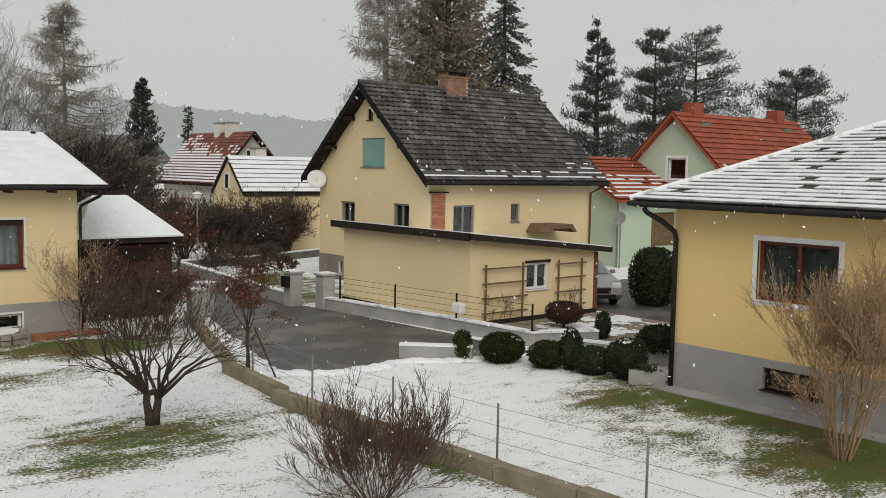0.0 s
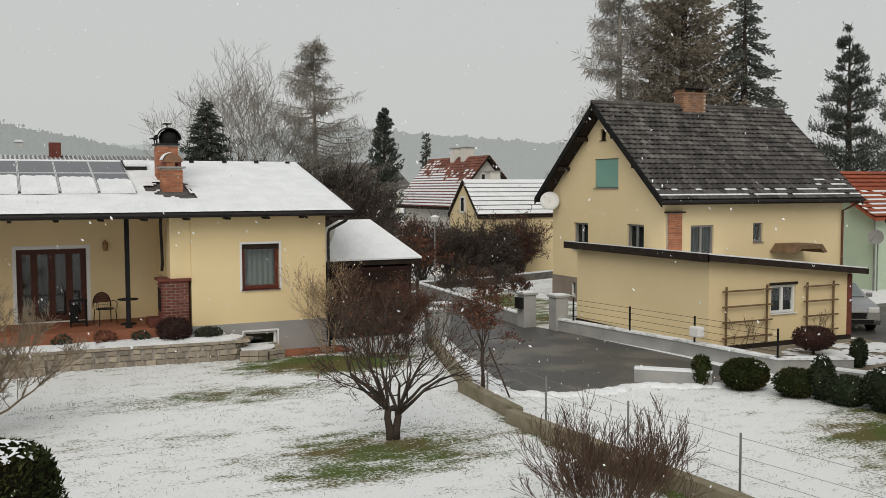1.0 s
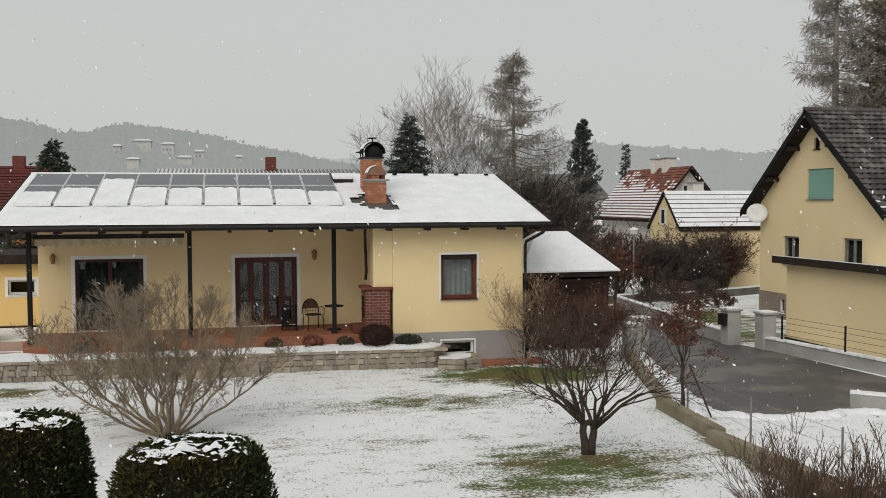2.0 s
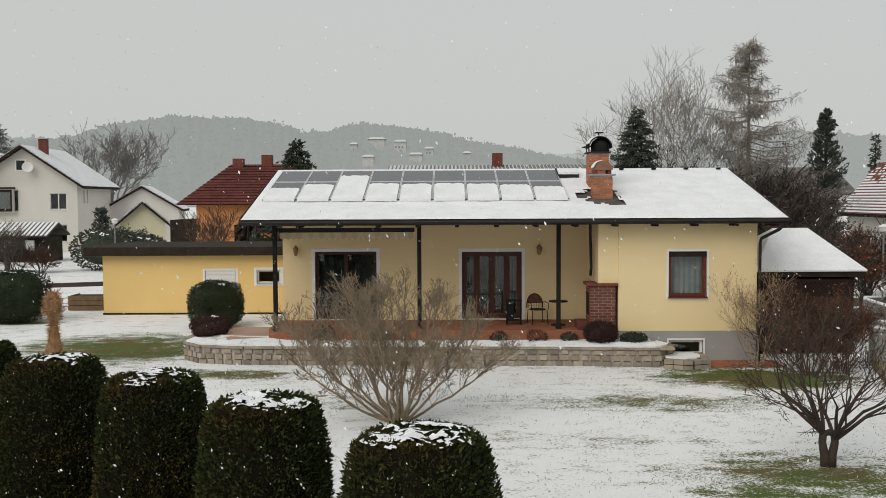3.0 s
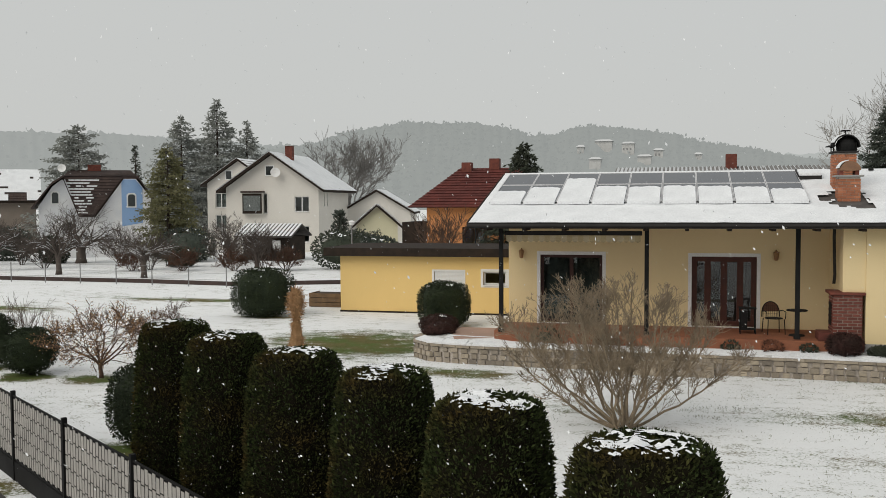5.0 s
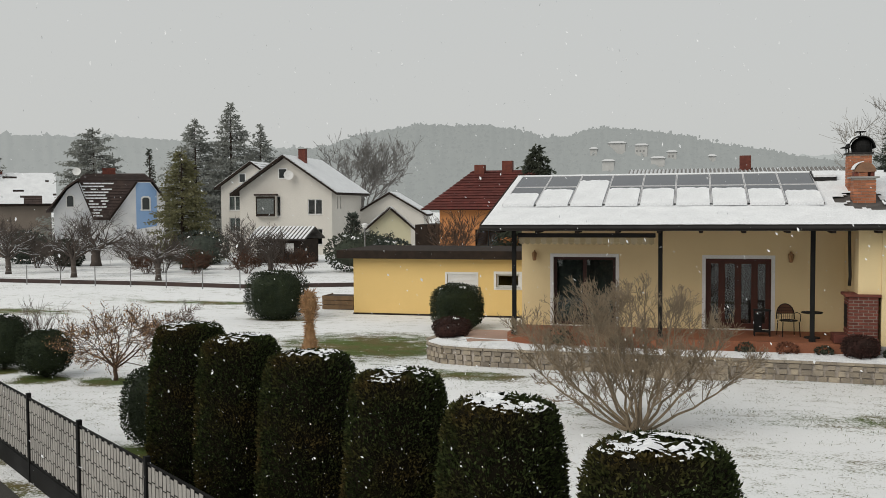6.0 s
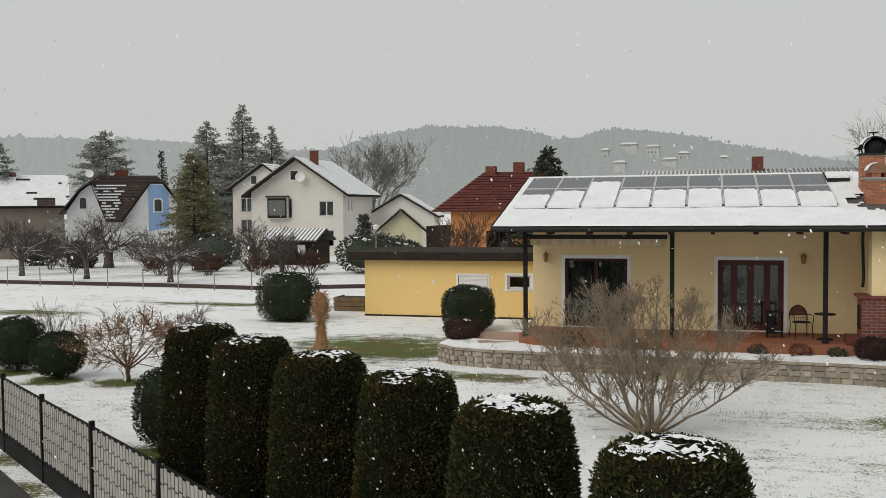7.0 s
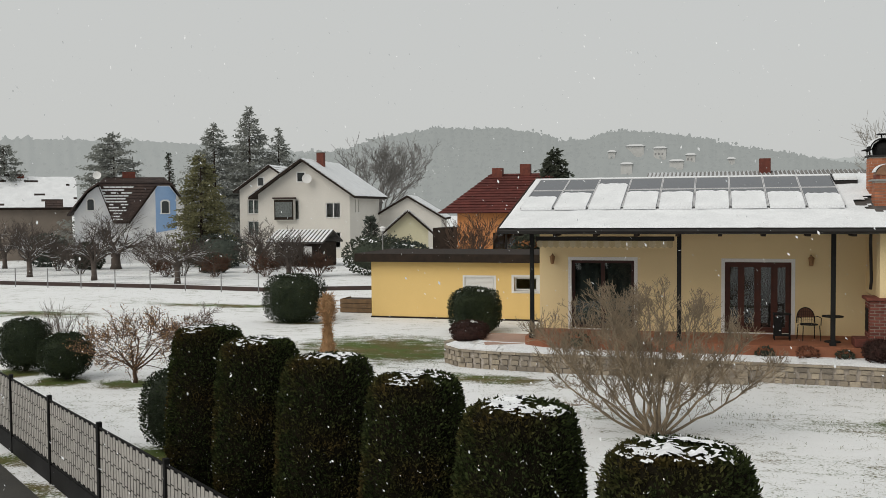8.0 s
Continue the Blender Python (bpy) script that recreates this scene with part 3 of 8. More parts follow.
# road: a lane that comes from behind the carport to the turning place
road_edge = [(10.3, 18.4), (11.2, 17.6), (12.3, 17.55), (13.4, 17.75), (14.3, 17.2), (15.2, 16.9), (16.6, 17.1), (16.7, 20.0), (16.2, 25.6), (15.7, 28.0),
             (16.1, 32.0), (16.8, 38.0), (14.9, 38.0), (14.2, 32.0), (12.8, 27.5), (11.6, 23.2), (10.7, 19.6)]
single("road", Shape().prism([(x, y, -0.05) for x, y in road_edge], (0, 0, 0.062)), ASPHALT, "wet dark asphalt lane with paler patches", "road", kind="structure")
# ploughed snow lip along the lane
lip = Shape()
jr = random.Random(3)
for (xa, ya), (xb, yb) in zip(road_edge[:6] + [], road_edge[1:7]):
    for k in range(6):
        f = k / 6
        x, y = xa + (xb - xa) * f, ya + (yb - ya) * f
        lip.lathe((x + jr.uniform(-.05, .05), y - 0.12 + jr.uniform(-.08, .06), -0.02), [(jr.uniform(.22, .34), 0), (jr.uniform(.17, .24), 0.05), (0.08, jr.uniform(.07, .1))], 9)
for (xa, ya), (xb, yb) in (((10.3, 18.4), (10.7, 19.6)), ((10.7, 19.6), (11.6, 23.2))):
    for k in range(10):
        f = k / 10
        x, y = xa + (xb - xa) * f, ya + (yb - ya) * f
        lip.lathe((x - 0.25 + jr.uniform(-.1, .1), y, -0.02), [(jr.uniform(.25, .36), 0), (0.22, 0.05), (0.08, jr.uniform(.06, .09))], 9)
single("snow_bank", lip, SNOW, "low ridge of pushed snow along the lane", "snow", kind="stuff", smooth=True)
single("pavement", Shape().box(24.0 - 0.4, 32, 12.5, 26.0, -0.05, 0.012), ASPHALT, "dark wet asphalt drive beside the garage", "drive", kind="structure")

# ---- the cream bungalow with the solar roof
H1 = (1.5, 26.0, 0.0)
house = thing("bungalow", H1, "cream plastered bungalow with snowy roof and dark posts", "house")
FY, BY, EZ, RZ, RY, EY = 26.0, 28.3, 3.92, 5.46, 31.0, 25.4
win1 = (1.39, 2.45, 1.80, 3.07)
win_b = (1.42, 2.37, 0.18, 0.60)
part("plinth", wall_shape((4.66, FY - 0.015), (0, -1), 3.84, -0.3, 0.86, 0.3, [win_b]), PLINTH, house, "grey rendered plinth")
part("wall", wall_shape((4.67, FY), (0, -1), 3.83, 0.86, EZ, 0.3, [win1]), PLASTER, house)
window(house, (4.67, FY), (0, -1), win1, 0, frame_mat=RED_WOOD, trim=0.06, curtain=CURTAIN, wide=0.10, label="red-brown framed window with net curtain")
part("shutter_box", Shape().box(4.67 + win1[0] + 0.01, 4.67 + win1[1] - 0.01, FY + 0.04, FY + 0.09, win1[3] - 0.15, win1[3] - 0.01), DARK_WOOD, house, "dark roller shutter box")
window(house, (4.66, FY - 0.015), (0, -1), win_b, 0, frame_mat=WHITE, trim=0.05, trim_mat=WHITE, name="basement_window")
part("wall", wall_shape((4.67, BY), (-1, 0), BY - FY - 0.3, 0.5, EZ, 0.3), PLASTER, house)
# curtain tone lowered: dimness behind the glass put into the cloth
CURTAIN_DIM = mat("shade_dimmed_green_curtain", (0.05, 0.06, 0.056), (0.03, 0.036, 0.034), 0.15, 0.95, 0.2, 30)
# added behind the red-brown door only to darken its panes
CURTAIN_DEEP = mat("pane_darkening_curtain", (0.030, 0.020, 0.018), (0.018, 0.014, 0.013), 0.15, 0.95, 0.2, 30)
DARK_RED = mat("dark_red_frame", (0.05, 0.018, 0.014), (0.035, 0.014, 0.012), 0.3, 0.6, 0.2, 60)
d1, d2 = (0.97, 2.83, 0.92, 2.97), (5.41, 7.22, 0.92, 2.95)
part("wall", wall_shape((-5.05, BY), (0, -1), 9.72, 0.0, EZ + 0.5, 0.3, [d1, d2]), PLASTER, house)
for dd, lab in ((d1, "dark patio door with red-brown mullion"), (d2, "red-brown patio door with dark glass")):
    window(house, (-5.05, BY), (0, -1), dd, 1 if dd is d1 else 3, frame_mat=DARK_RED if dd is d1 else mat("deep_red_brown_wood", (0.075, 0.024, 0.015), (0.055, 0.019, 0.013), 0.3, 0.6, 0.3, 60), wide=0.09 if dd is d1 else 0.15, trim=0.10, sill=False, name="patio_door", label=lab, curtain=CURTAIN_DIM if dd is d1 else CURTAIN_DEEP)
part("wall", wall_shape((-5.05, 35.7), (-1, 0), 35.7 - BY - 0.3, -0.2, EZ, 0.3), PLASTER, house)
part("wall", wall_shape((8.5, FY + 0.3), (1, 0), 35.4 - FY, -0.2, EZ, 0.3), PLASTER, house)
part("wall", wall_shape((8.5, 36.0), (0, 1), 13.55, -0.2, EZ, 0.3), PLASTER, house)
for x in (-5.05, 8.2):
    part("gable", Shape().prism([(x, FY + 0.3, EZ), (x, 36.0, EZ), (x, RY, RZ - 0.16)], (0.3, 0, 0)), PLASTER, house)
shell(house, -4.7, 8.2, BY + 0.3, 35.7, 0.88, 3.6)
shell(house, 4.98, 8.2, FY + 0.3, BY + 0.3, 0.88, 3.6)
roof = Shape()
slope = (RZ - 3.99) / (RY - EY)
for sg in (-1, 1):
    roof.prism([(-5.67, RY, RZ), (-5.67, RY + sg * (RY - EY), 3.99), (9.15, RY + sg * (RY - EY), 3.99), (9.15, RY, RZ)], (0, 0, -0.14))
h_roof = part("roof", roof, TILE_DARK, house, "dark tiled low-pitched roof")
# ceiling boards under the eaves and dark fascia
part("soffit", Shape().box(-5.6, 9.1, EY + 0.05, BY, EZ - 0.06, EZ - 0.03), CEILING_WOOD, house)
gut = Shape()
gut.tube([(-5.7, EY - 0.04, 3.925), (9.18, EY - 0.04, 3.925)], 0.05, 8)
gut.box(-5.66, 9.14, EY - 0.01, EY + 0.03, 3.86, 3.99)
part("gutter", gut, METAL_DARK, house, "dark metal gutter")
for k in range(14):
    x = -5.2 + k * 1.08
    part("rafter_end", Shape().box(x - 0.05, x + 0.05, EY + 0.03, EY + 0.9, 3.78, 3.84), DARK_WOOD, house)
part("verge_board", Shape().prism([(-5.72, EY, 3.80), (-5.72, RY, RZ - 0.19), (-5.72, RY, RZ + 0.02), (-5.72, EY, 4.01)], (0.05, 0, 0)), DARK_WOOD, house)
part("verge_board", Shape().prism([(9.15, EY, 3.80), (9.15, RY, RZ - 0.19), (9.15, RY, RZ + 0.02), (9.15, EY, 4.01)], (0.05, 0, 0)), DARK_WOOD, house)
# snow sheet on the front slope with a soft uneven surface, open round the chimney
CHX, CHY = 4.47, 27.45


def roof_z(y):
    return 3.99 + slope * (y - EY)


sn = Shape()
nx, ny = 150, 42
idx = {}
for j in range(ny + 1):
    for i in range(nx + 1):
        x, y = -5.66 + 14.8 * i / nx, EY - 0.03 + (RY - EY + 0.03) * j / ny
        h = 0.05 + 0.02 * noise.noise((x * 1.3, y * 1.3, 0)) + 0.012 * noise.noise((x * 5, y * 5, 3))
        edge = min(i, nx - i, j) / 1.5
        h *= min(1, 0.35 + edge)
        idx[i, j] = len(sn.v)
        sn.v.append((x, y, roof_z(max(y, EY)) + 0.004 + h))
for j in range(ny):
    for i in range(nx):
        x, y = -5.66 + 14.8 * (i + .5) / nx, EY + (RY - EY) * (j + .5) / ny
        dx = abs(x - CHX) + 0.25 * noise.noise((x * 3, y * 3, 9))
        if dx < 0.45 and CHY - 0.75 + 0.25 * noise.noise((x * 4, y * 4, 5)) < y < CHY + 0.9:
            continue
        if -0.75 < x - CHX < 0 and CHY - 0.1 < y < CHY + 0.5 and noise.noise((x * 2, y * 9, 1)) > -0.1:
            continue
        sn.f.append((idx[i, j], idx[i + 1, j], idx[i + 1, j + 1], idx[i, j + 1]))
sn.n = len(sn.v)
part("snow_cover", sn, SNOW, h_roof, "smooth white snow on the roof", smooth=True)
bs = Shape().prism([(-5.66, RY, RZ + 0.01), (9.14, RY, RZ + 0.01), (9.14, 36.6, 4.0), (-5.66, 36.6, 4.0)], (0, 0, 0.05))
part("snow_cover", bs, SNOW, h_roof)
for k in range(4):
    part("vent_tile", Shape().obox((5.6 + k * 1.05, RY - 0.25, RZ + 0.03), (0.07, 0, 0), (0, 0.05, 0), (0, 0, 0.028)), BLACK, house, bevel=0.012)
# posts of the terrace
for x in (-4.92, -0.86, 3.05):
    po = Shape().box(x - 0.058, x + 0.058, 26.27, 26.385, 0.9, 3.84)
    po.box(x - 0.08, x + 0.08, 26.25, 26.41, 0.86, 0.98)
    part("post", po, BLACK, house, "dark stained wooden post", bevel=0.012)
part("eave_beam", Shape().box(-5.5, 4.15, 26.26, 26.39, 3.815, 3.87), DARK_WOOD, house)
# downpipes
part("downpipe", Shape().tube([(9.0, EY - 0.02, 3.86), (8.95, 25.5, 3.70), (8.58, 25.92, 3.42), (8.56, 25.94, 3.3), (8.56, 25.94, -0.05)], 0.045, 8), METAL_DARK, house, "dark downpipe", smooth=True)
part("downpipe", Shape().tube([(3.92, 26.2, 3.85), (3.93, 26.3, 3.6), (3.98, 26.6, 3.4), (4.02, 26.7, 2.6), (4.0, 26.7, 2.35)], 0.04, 8), METAL_DARK, house, smooth=True)
# flue shaft over the fireplace, and the chimney above the roof
part("flue_shaft", Shape().box(4.12, 4.668, 26.05, 28.3, 2.16, 3.9), PLASTER, house)


def brick_stack(x, y, half, deep, z0, z1, label):
    """A brick chimney stack: mortar core with brick courses on the front and both sides."""
    st = part("chimney", Shape().box(x - half, x + half, y, y + deep, z0, z1), MORTAR, house, label)
    for r in range(int((z1 - z0) / 0.078)):
        za = z0 + r * 0.078
        for f in range(4):
            xo = x - half - 0.01 + f * 0.205 - (0.1 if r % 2 else 0)
            a0, a1 = max(x - half - 0.01, xo), min(x + half + 0.01, xo + 0.195)
            if a1 - a0 > 0.03:
                part("brick", Shape().box(a0, a1, y - 0.012, y + 0.04, za, za + 0.066), BRICK, st)
        for sx in (-1, 1):
            xx = x + sx * half
            part("brick", Shape().box(min(xx, xx + sx * 0.012), max(xx, xx + sx * 0.012), y + 0.04, y + deep, za, za + 0.066), BRICK, st)
    return st


def barrel(x, y0, y1, z, r, thick, a0, a1):
    """A bent sheet like part of a barrel lying along y; angles in degrees from +x."""
    ang = [radians(a0 + (a1 - a0) * i / 12) for i in range(13)]
    return Shape().prism([(x + r * math.cos(a), y0, z + r * math.sin(a)) for a in ang] + [(x + (r - thick) * math.cos(a), y0, z + (r - thick) * math.sin(a)) for a in reversed(ang)], (0, y1 - y0, 0))


# the low stack in front: grey slab, dark gap, arched cover with snow
brick_stack(CHX, CHY, 0.27, 0.55, 4.30, 5.20, "orange brick chimney with an arched cover")
part("chimney_slab", Shape().box(CHX - 0.36, CHX + 0.36, CHY - 0.07, CHY + 0.62, 5.20, 5.25), CONCRETE, house, bevel=0.01)
for sx in (-0.2, 0.2):
    part("cover_leg", Shape().box(CHX + sx - 0.05, CHX + sx + 0.05, CHY + 0.05, CHY + 0.5, 5.25, 5.38), BRICK_DARK, house)
part("arched_cover", barrel(CHX + 0.02, CHY + 0.0, CHY + 0.5, 5.36, 0.27, 0.265, 4, 176), BRICK_OLD, house)
part("chimney_snow", barrel(CHX + 0.0, CHY + 0.01, CHY + 0.5, 5.37, 0.295, 0.022, 95, 165), SNOW, house)
# the taller stack behind it with a black barrel cowl
BX, BCY = 4.52, 28.55
brick_stack(BX, BCY, 0.29, 0.58, 4.62, 5.90, "tall orange brick chimney with black barrel cowl")
part("chimney_slab", Shape().box(BX - 0.35, BX + 0.35, BCY - 0.07, BCY + 0.65, 5.90, 5.95), METAL_DARK, house, bevel=0.01)
for sx in (-0.3, 0.3):
    for sy in (0.05, 0.5):
        part("cowl_leg", Shape().tube([(BX + sx, BCY + sy, 5.95), (BX + sx, BCY + sy, 6.20)], 0.016, 5), BLACK, house)
part("cowl", barrel(BX + 0.04, BCY - 0.04, BCY + 0.62, 6.06, 0.36, 0.03, 0, 180), BLACK, house, "black metal barrel cowl")
# flue pot widened in black so the cowl's mouth looks dark inside
part("flue_pot", Shape().lathe((BX + 0.08, BCY + 0.28, 5.95), [(0.27, 0), (0.29, 0.2), (0.24, 0.32), (0.1, 0.42)], 14), BLACK, house)
part("cowl_rim", Shape().box(BX - 0.44, BX - 0.24, BCY - 0.02, BCY + 0.6, 6.09, 6.115), BLACK, house)
part("chimney_snow", barrel(BX + 0.04, BCY - 0.05, BCY + 0.5, 6.07, 0.385, 0.025, 100, 160), SNOW, house)
part("cowl_plate", Shape().box(BX - 0.08, BX + 0.16, BCY + 0.1, BCY + 0.5, 6.53, 6.55), BLACK, house)
part("cowl_plate_stem", Shape().tube([(BX + 0.04, BCY + 0.3, 6.38), (BX + 0.04, BCY + 0.3, 6.54)], 0.02, 6), BLACK, house)
part("chimney_snow", Shape().box(BX - 0.06, BX + 0.14, BCY + 0.12, BCY + 0.48, 6.55, 6.575), SNOW, house, bevel=0.01)
AWNING_PALE = mat("pale_awning_cloth", (0.50, 0.42, 0.28), (0.44, 0.36, 0.24), 0.4, 0.9, 0.1, 60)
# awning cassette and scalloped valance
aw = part("awning", Shape().box(-4.85, -1.0, 26.5, 26.68, 3.62, 3.74), METAL_DARK, house, "folded awning with striped scalloped valance", bevel=0.02)
for k in range(24):
    x = -4.8 + k * 0.157
    part("valance_strip", Shape().prism([(x, 26.47, 3.62), (x + 0.155, 26.47, 3.62), (x + 0.155, 26.47, 3.46), (x + 0.08, 26.47, 3.42), (x, 26.47, 3.46)], (0, 0.01, 0)), AWNING if k % 2 else AWNING_PALE, aw)
# solar panels in two rows of nine
for r in range(2):
    for c in range(9):
        x0 = -5.42 + c * 0.985
        ya, yb = (27.15, 29.16) if r == 0 else (29.20, 30.62)
        pan = thing("solar_panel", (x0, ya, roof_z(ya)), "dark blue-grey solar panel half under snow" if r == 0 else "dark blue-grey solar panel on the snowy roof", "solar panel", "solar panels on the bungalow")
        zz = lambda y: roof_z(y) + 0.075
        part("cell_glass", Shape().prism([(x0 + 0.02, ya, zz(ya)), (x0 + 0.955, ya, zz(ya)), (x0 + 0.955, yb, zz(yb)), (x0 + 0.02, yb, zz(yb))], (0, 0, 0.03)), SOLAR, pan)
        fr = Shape()
        for xa, xb in ((x0, x0 + 0.02), (x0 + 0.955, x0 + 0.975)):
            fr.prism([(xa, ya, zz(ya) - 0.06), (xb, ya, zz(ya) - 0.06), (xb, yb, zz(yb) - 0.06), (xa, yb, zz(yb) - 0.06)], (0, 0, 0.105))
        for q in (ya, yb - 0.03):
            fr.prism([(x0, q, zz(q)), (x0 + 0.975, q, zz(q)), (x0 + 0.975, q + 0.03, zz(q + 0.03)), (x0, q + 0.03, zz(q + 0.03))], (0, 0, 0.036))
        part("panel_rail", fr, ALU, pan)
        if r == 0:
            top = [28.2, 28.62, 29.7, 28.7, 28.62, 28.66, 28.6, 28.5, 28.25][c]
            sl = Shape()
            m = 10
            rj = random.Random(c)
            ed = [top + rj.uniform(-0.06, 0.04) for _ in range(m + 1)]
            ed[0] -= 0.12
            ed[-1] -= 0.16
            for i in range(m):
                xa, xb = x0 + 0.035 + 0.905 * i / m, x0 + 0.035 + 0.905 * (i + 1) / m
                sl.prism([(xa, ya - 0.10, zz(ya) - 0.03), (xb, ya - 0.10, zz(ya) - 0.03), (xb, ed[i + 1], zz(ed[i + 1]) + 0.034), (xa, ed[i], zz(ed[i]) + 0.034)], (0, 0, 0.07))
            single("snow_slab", sl, SNOW, "slab of snow sliding down a solar panel", "snow", "snow slabs on the panels", origin=(x0, ya, zz(ya)))
rw = thing("roof_window", (3.75, 30.1, roof_z(30.1)), "small roof window capped with snow", "roof window")
part("casing", Shape().prism([(3.42, 29.75, roof_z(29.75) + 0.06), (4.08, 29.75, roof_z(29.75) + 0.06), (4.08, 30.6, roof_z(30.6) + 0.06), (3.42, 30.6, roof_z(30.6) + 0.06)], (0, 0, 0.10)), METAL_DARK, rw)
part("snow_cap", Shape().prism([(3.44, 29.72, roof_z(29.72) + 0.17), (4.06, 29.72, roof_z(29.72) + 0.17), (4.06, 30.25, roof_z(30.25) + 0.17), (3.44, 30.25, roof_z(30.25) + 0.17)], (0, 0, 0.08)), SNOW, rw, bevel=0.02)

# ---- terrace with the curved stone wall
ter = [(-5.15, 28.3), (-5.15, 26.45), (-4.6, 26.2), (-3.0, 26.05), (4.655, 26.0), (4.655, 28.3)]
single("terrace_floor", Shape().prism([(x, y, 0.4) for x, y in ter], (0, 0, 0.49)), TERRACOTTA, "terracotta tiled terrace floor", "terrace", kind="structure")
single("terrace_ramp", Shape().prism([(-7.1, 28.6, 0.35), (-5.2, 28.6, 0.35), (-5.2, 26.5, 0.35), (-6.3, 26.3, 0.35)], (0, 0, 0.30)), PINK_PAVING, "pale pink paved corner beside the terrace", "paving", kind="structure")
line = [(-7.6, 28.6), (-7.75, 27.6), (-7.55, 26.6), (-7.0, 26.0), (-6.0, 25.75), (-4.0, 25.6), (-2.0, 25.55), (0.5, 25.5), (3.0, 25.4), (5.0, 25.2), (5.65, 25.2), (5.95, 25.5), (6.0, 25.95)]
wallt = thing("retaining_wall", (0, 25.5, 0), "curved retaining wall of sand-coloured stone blocks with snow on top", "stone wall")


def along(points, step):
    """Points every step metres along a bent line, with its direction."""
    out, rest = [], 0.0
    for (xa, ya), (xb, yb) in zip(points, points[1:]):
        ln = math.hypot(xb - xa, yb - ya)
        q = rest
        while q < ln:
            out.append((xa + (xb - xa) * q / ln, ya + (yb - ya) * q / ln, (xb - xa) / ln, (yb - ya) / ln))
            q += step
        rest = q - ln
    return out


WT = 0.52
core, cap = Shape(), Shape()
for (xa, ya), (xb, yb) in zip(line, line[1:]):
    u = Vector((xb - xa, yb - ya, 0)).normalized()
    nn = Vector((-u.y, u.x, 0))
    core.prism([(xa, ya, -0.1), (xb, yb, -0.1), Vector((xb, yb, -0.1)) + nn * 0.28, Vector((xa, ya, -0.1)) + nn * 0.28], (0, 0, WT + 0.09))
part("wall_core", core, MORTAR, wallt)
sj = random.Random(11)
for r, (za, zb) in enumerate(((0.0, 0.14), (0.155, 0.30), (0.315, 0.44))):
    for i, (x, y, ux, uy) in enumerate(along(line, 0.26 + 0.02 * r)):
        w = sj.uniform(0.075, 0.128)
        s = Shape().obox((x + ux * 0.1, y + uy * 0.1, (za + zb) / 2), (ux * w, uy * w, 0), (-uy * 0.05, ux * 0.05, 0), (0, 0, (zb - za) / 2 - sj.uniform(0, .012)))
        part("stone_block", s, STONE, wallt, bevel=0.0)
for x, y, ux, uy in along(line, 0.42):
    s = Shape().obox((x + ux * 0.2 - uy * 0.10, y + uy * 0.2 + ux * 0.10, 0.485), (ux * 0.205, uy * 0.205, 0), (-uy * 0.17, ux * 0.17, 0), (0, 0, 0.03))
    part("coping_stone", s, STONE, wallt)
bed = Shape()
bl = along(line[2:], 0.2)
for (xa, ya, ux, uy), (xb, yb, vx, vy) in zip(bl, bl[1:]):
    h1, h2 = 0.56, 0.66
    bed.prism([(xa - uy * 0.02, ya + ux * 0.02, h1), (xb - vy * 0.02, yb + vx * 0.02, h1), (xb - vy * 0.95, yb + vx * 0.95, h2), (xa - uy * 0.95, ya + ux * 0.95, h2)], (0, 0, -0.12))
bed_ob = single("flower_bed", bed, SNOW_THIN, "raised flower bed with thin snow behind the stone wall", "flower bed", kind="structure")
scap = Shape()
for (xa, ya, ux, uy), (xb, yb, vx, vy) in zip(bl, bl[1:]):
    if rnd.random() < 0.9:
        w = rnd.uniform(0.28, 0.4)
        scap.prism([(xa - uy * 0.0, ya + ux * 0.0, 0.518), (xb - vy * 0.0, yb + vx * 0.0, 0.518), (xb - vy * w, yb + vx * w, 0.585), (xa - uy * w, ya + ux * w, 0.585)], (0, 0, 0.045))
single("wall_snow", scap, SNOW, "snow lying along the top of the stone wall", "snow", kind="stuff")
# lower quarter-round wall by the basement window
line2 = [(5.75, 24.95), (6.3, 24.75), (6.75, 24.9), (6.9, 25.4), (6.9, 25.9)]
lw = thing("low_stone_wall", (6.3, 25.2, 0), "low curved stone wall round the basement window well", "stone wall")
for r, (za, zb) in enumerate(((0.0, 0.12), (0.135, 0.25))):
    for x, y, ux, uy in along(line2, 0.25):
        part("stone_block", Shape().obox((x + ux * 0.1, y + uy * 0.1, (za + zb) / 2), (ux * 0.12, uy * 0.12, 0), (-uy * 0.10, ux * 0.10, 0), (0, 0, 0.055)), STONE, lw)
part("snow_cap", Shape().prism([(x - uy * 0.1, y + ux * 0.1, 0.255) for x, y, ux, uy in along(line2, 0.3)] + [(5.9, 25.9, 0.255)], (0, 0, 0.03)), SNOW, lw)
single("paved_strip", Shape().box(6.9, 9.0, 25.0, 26.0, -0.05, 0.03), TERRACOTTA, "red-brown paved strip at the house corner", "paving", kind="structure")
# steps in the middle of the wall
st = thing("terrace_steps", (-0.6, 25.3, 0), "low stone steps up to the terrace", "steps")
for k in range(3):
    part("step", Shape().box(-1.3, 0.9, 25.0 + 0.3 * k, 25.32 + 0.3 * k, 0.0, 0.17 * (k + 1)), STONE, st, bevel=0.015)

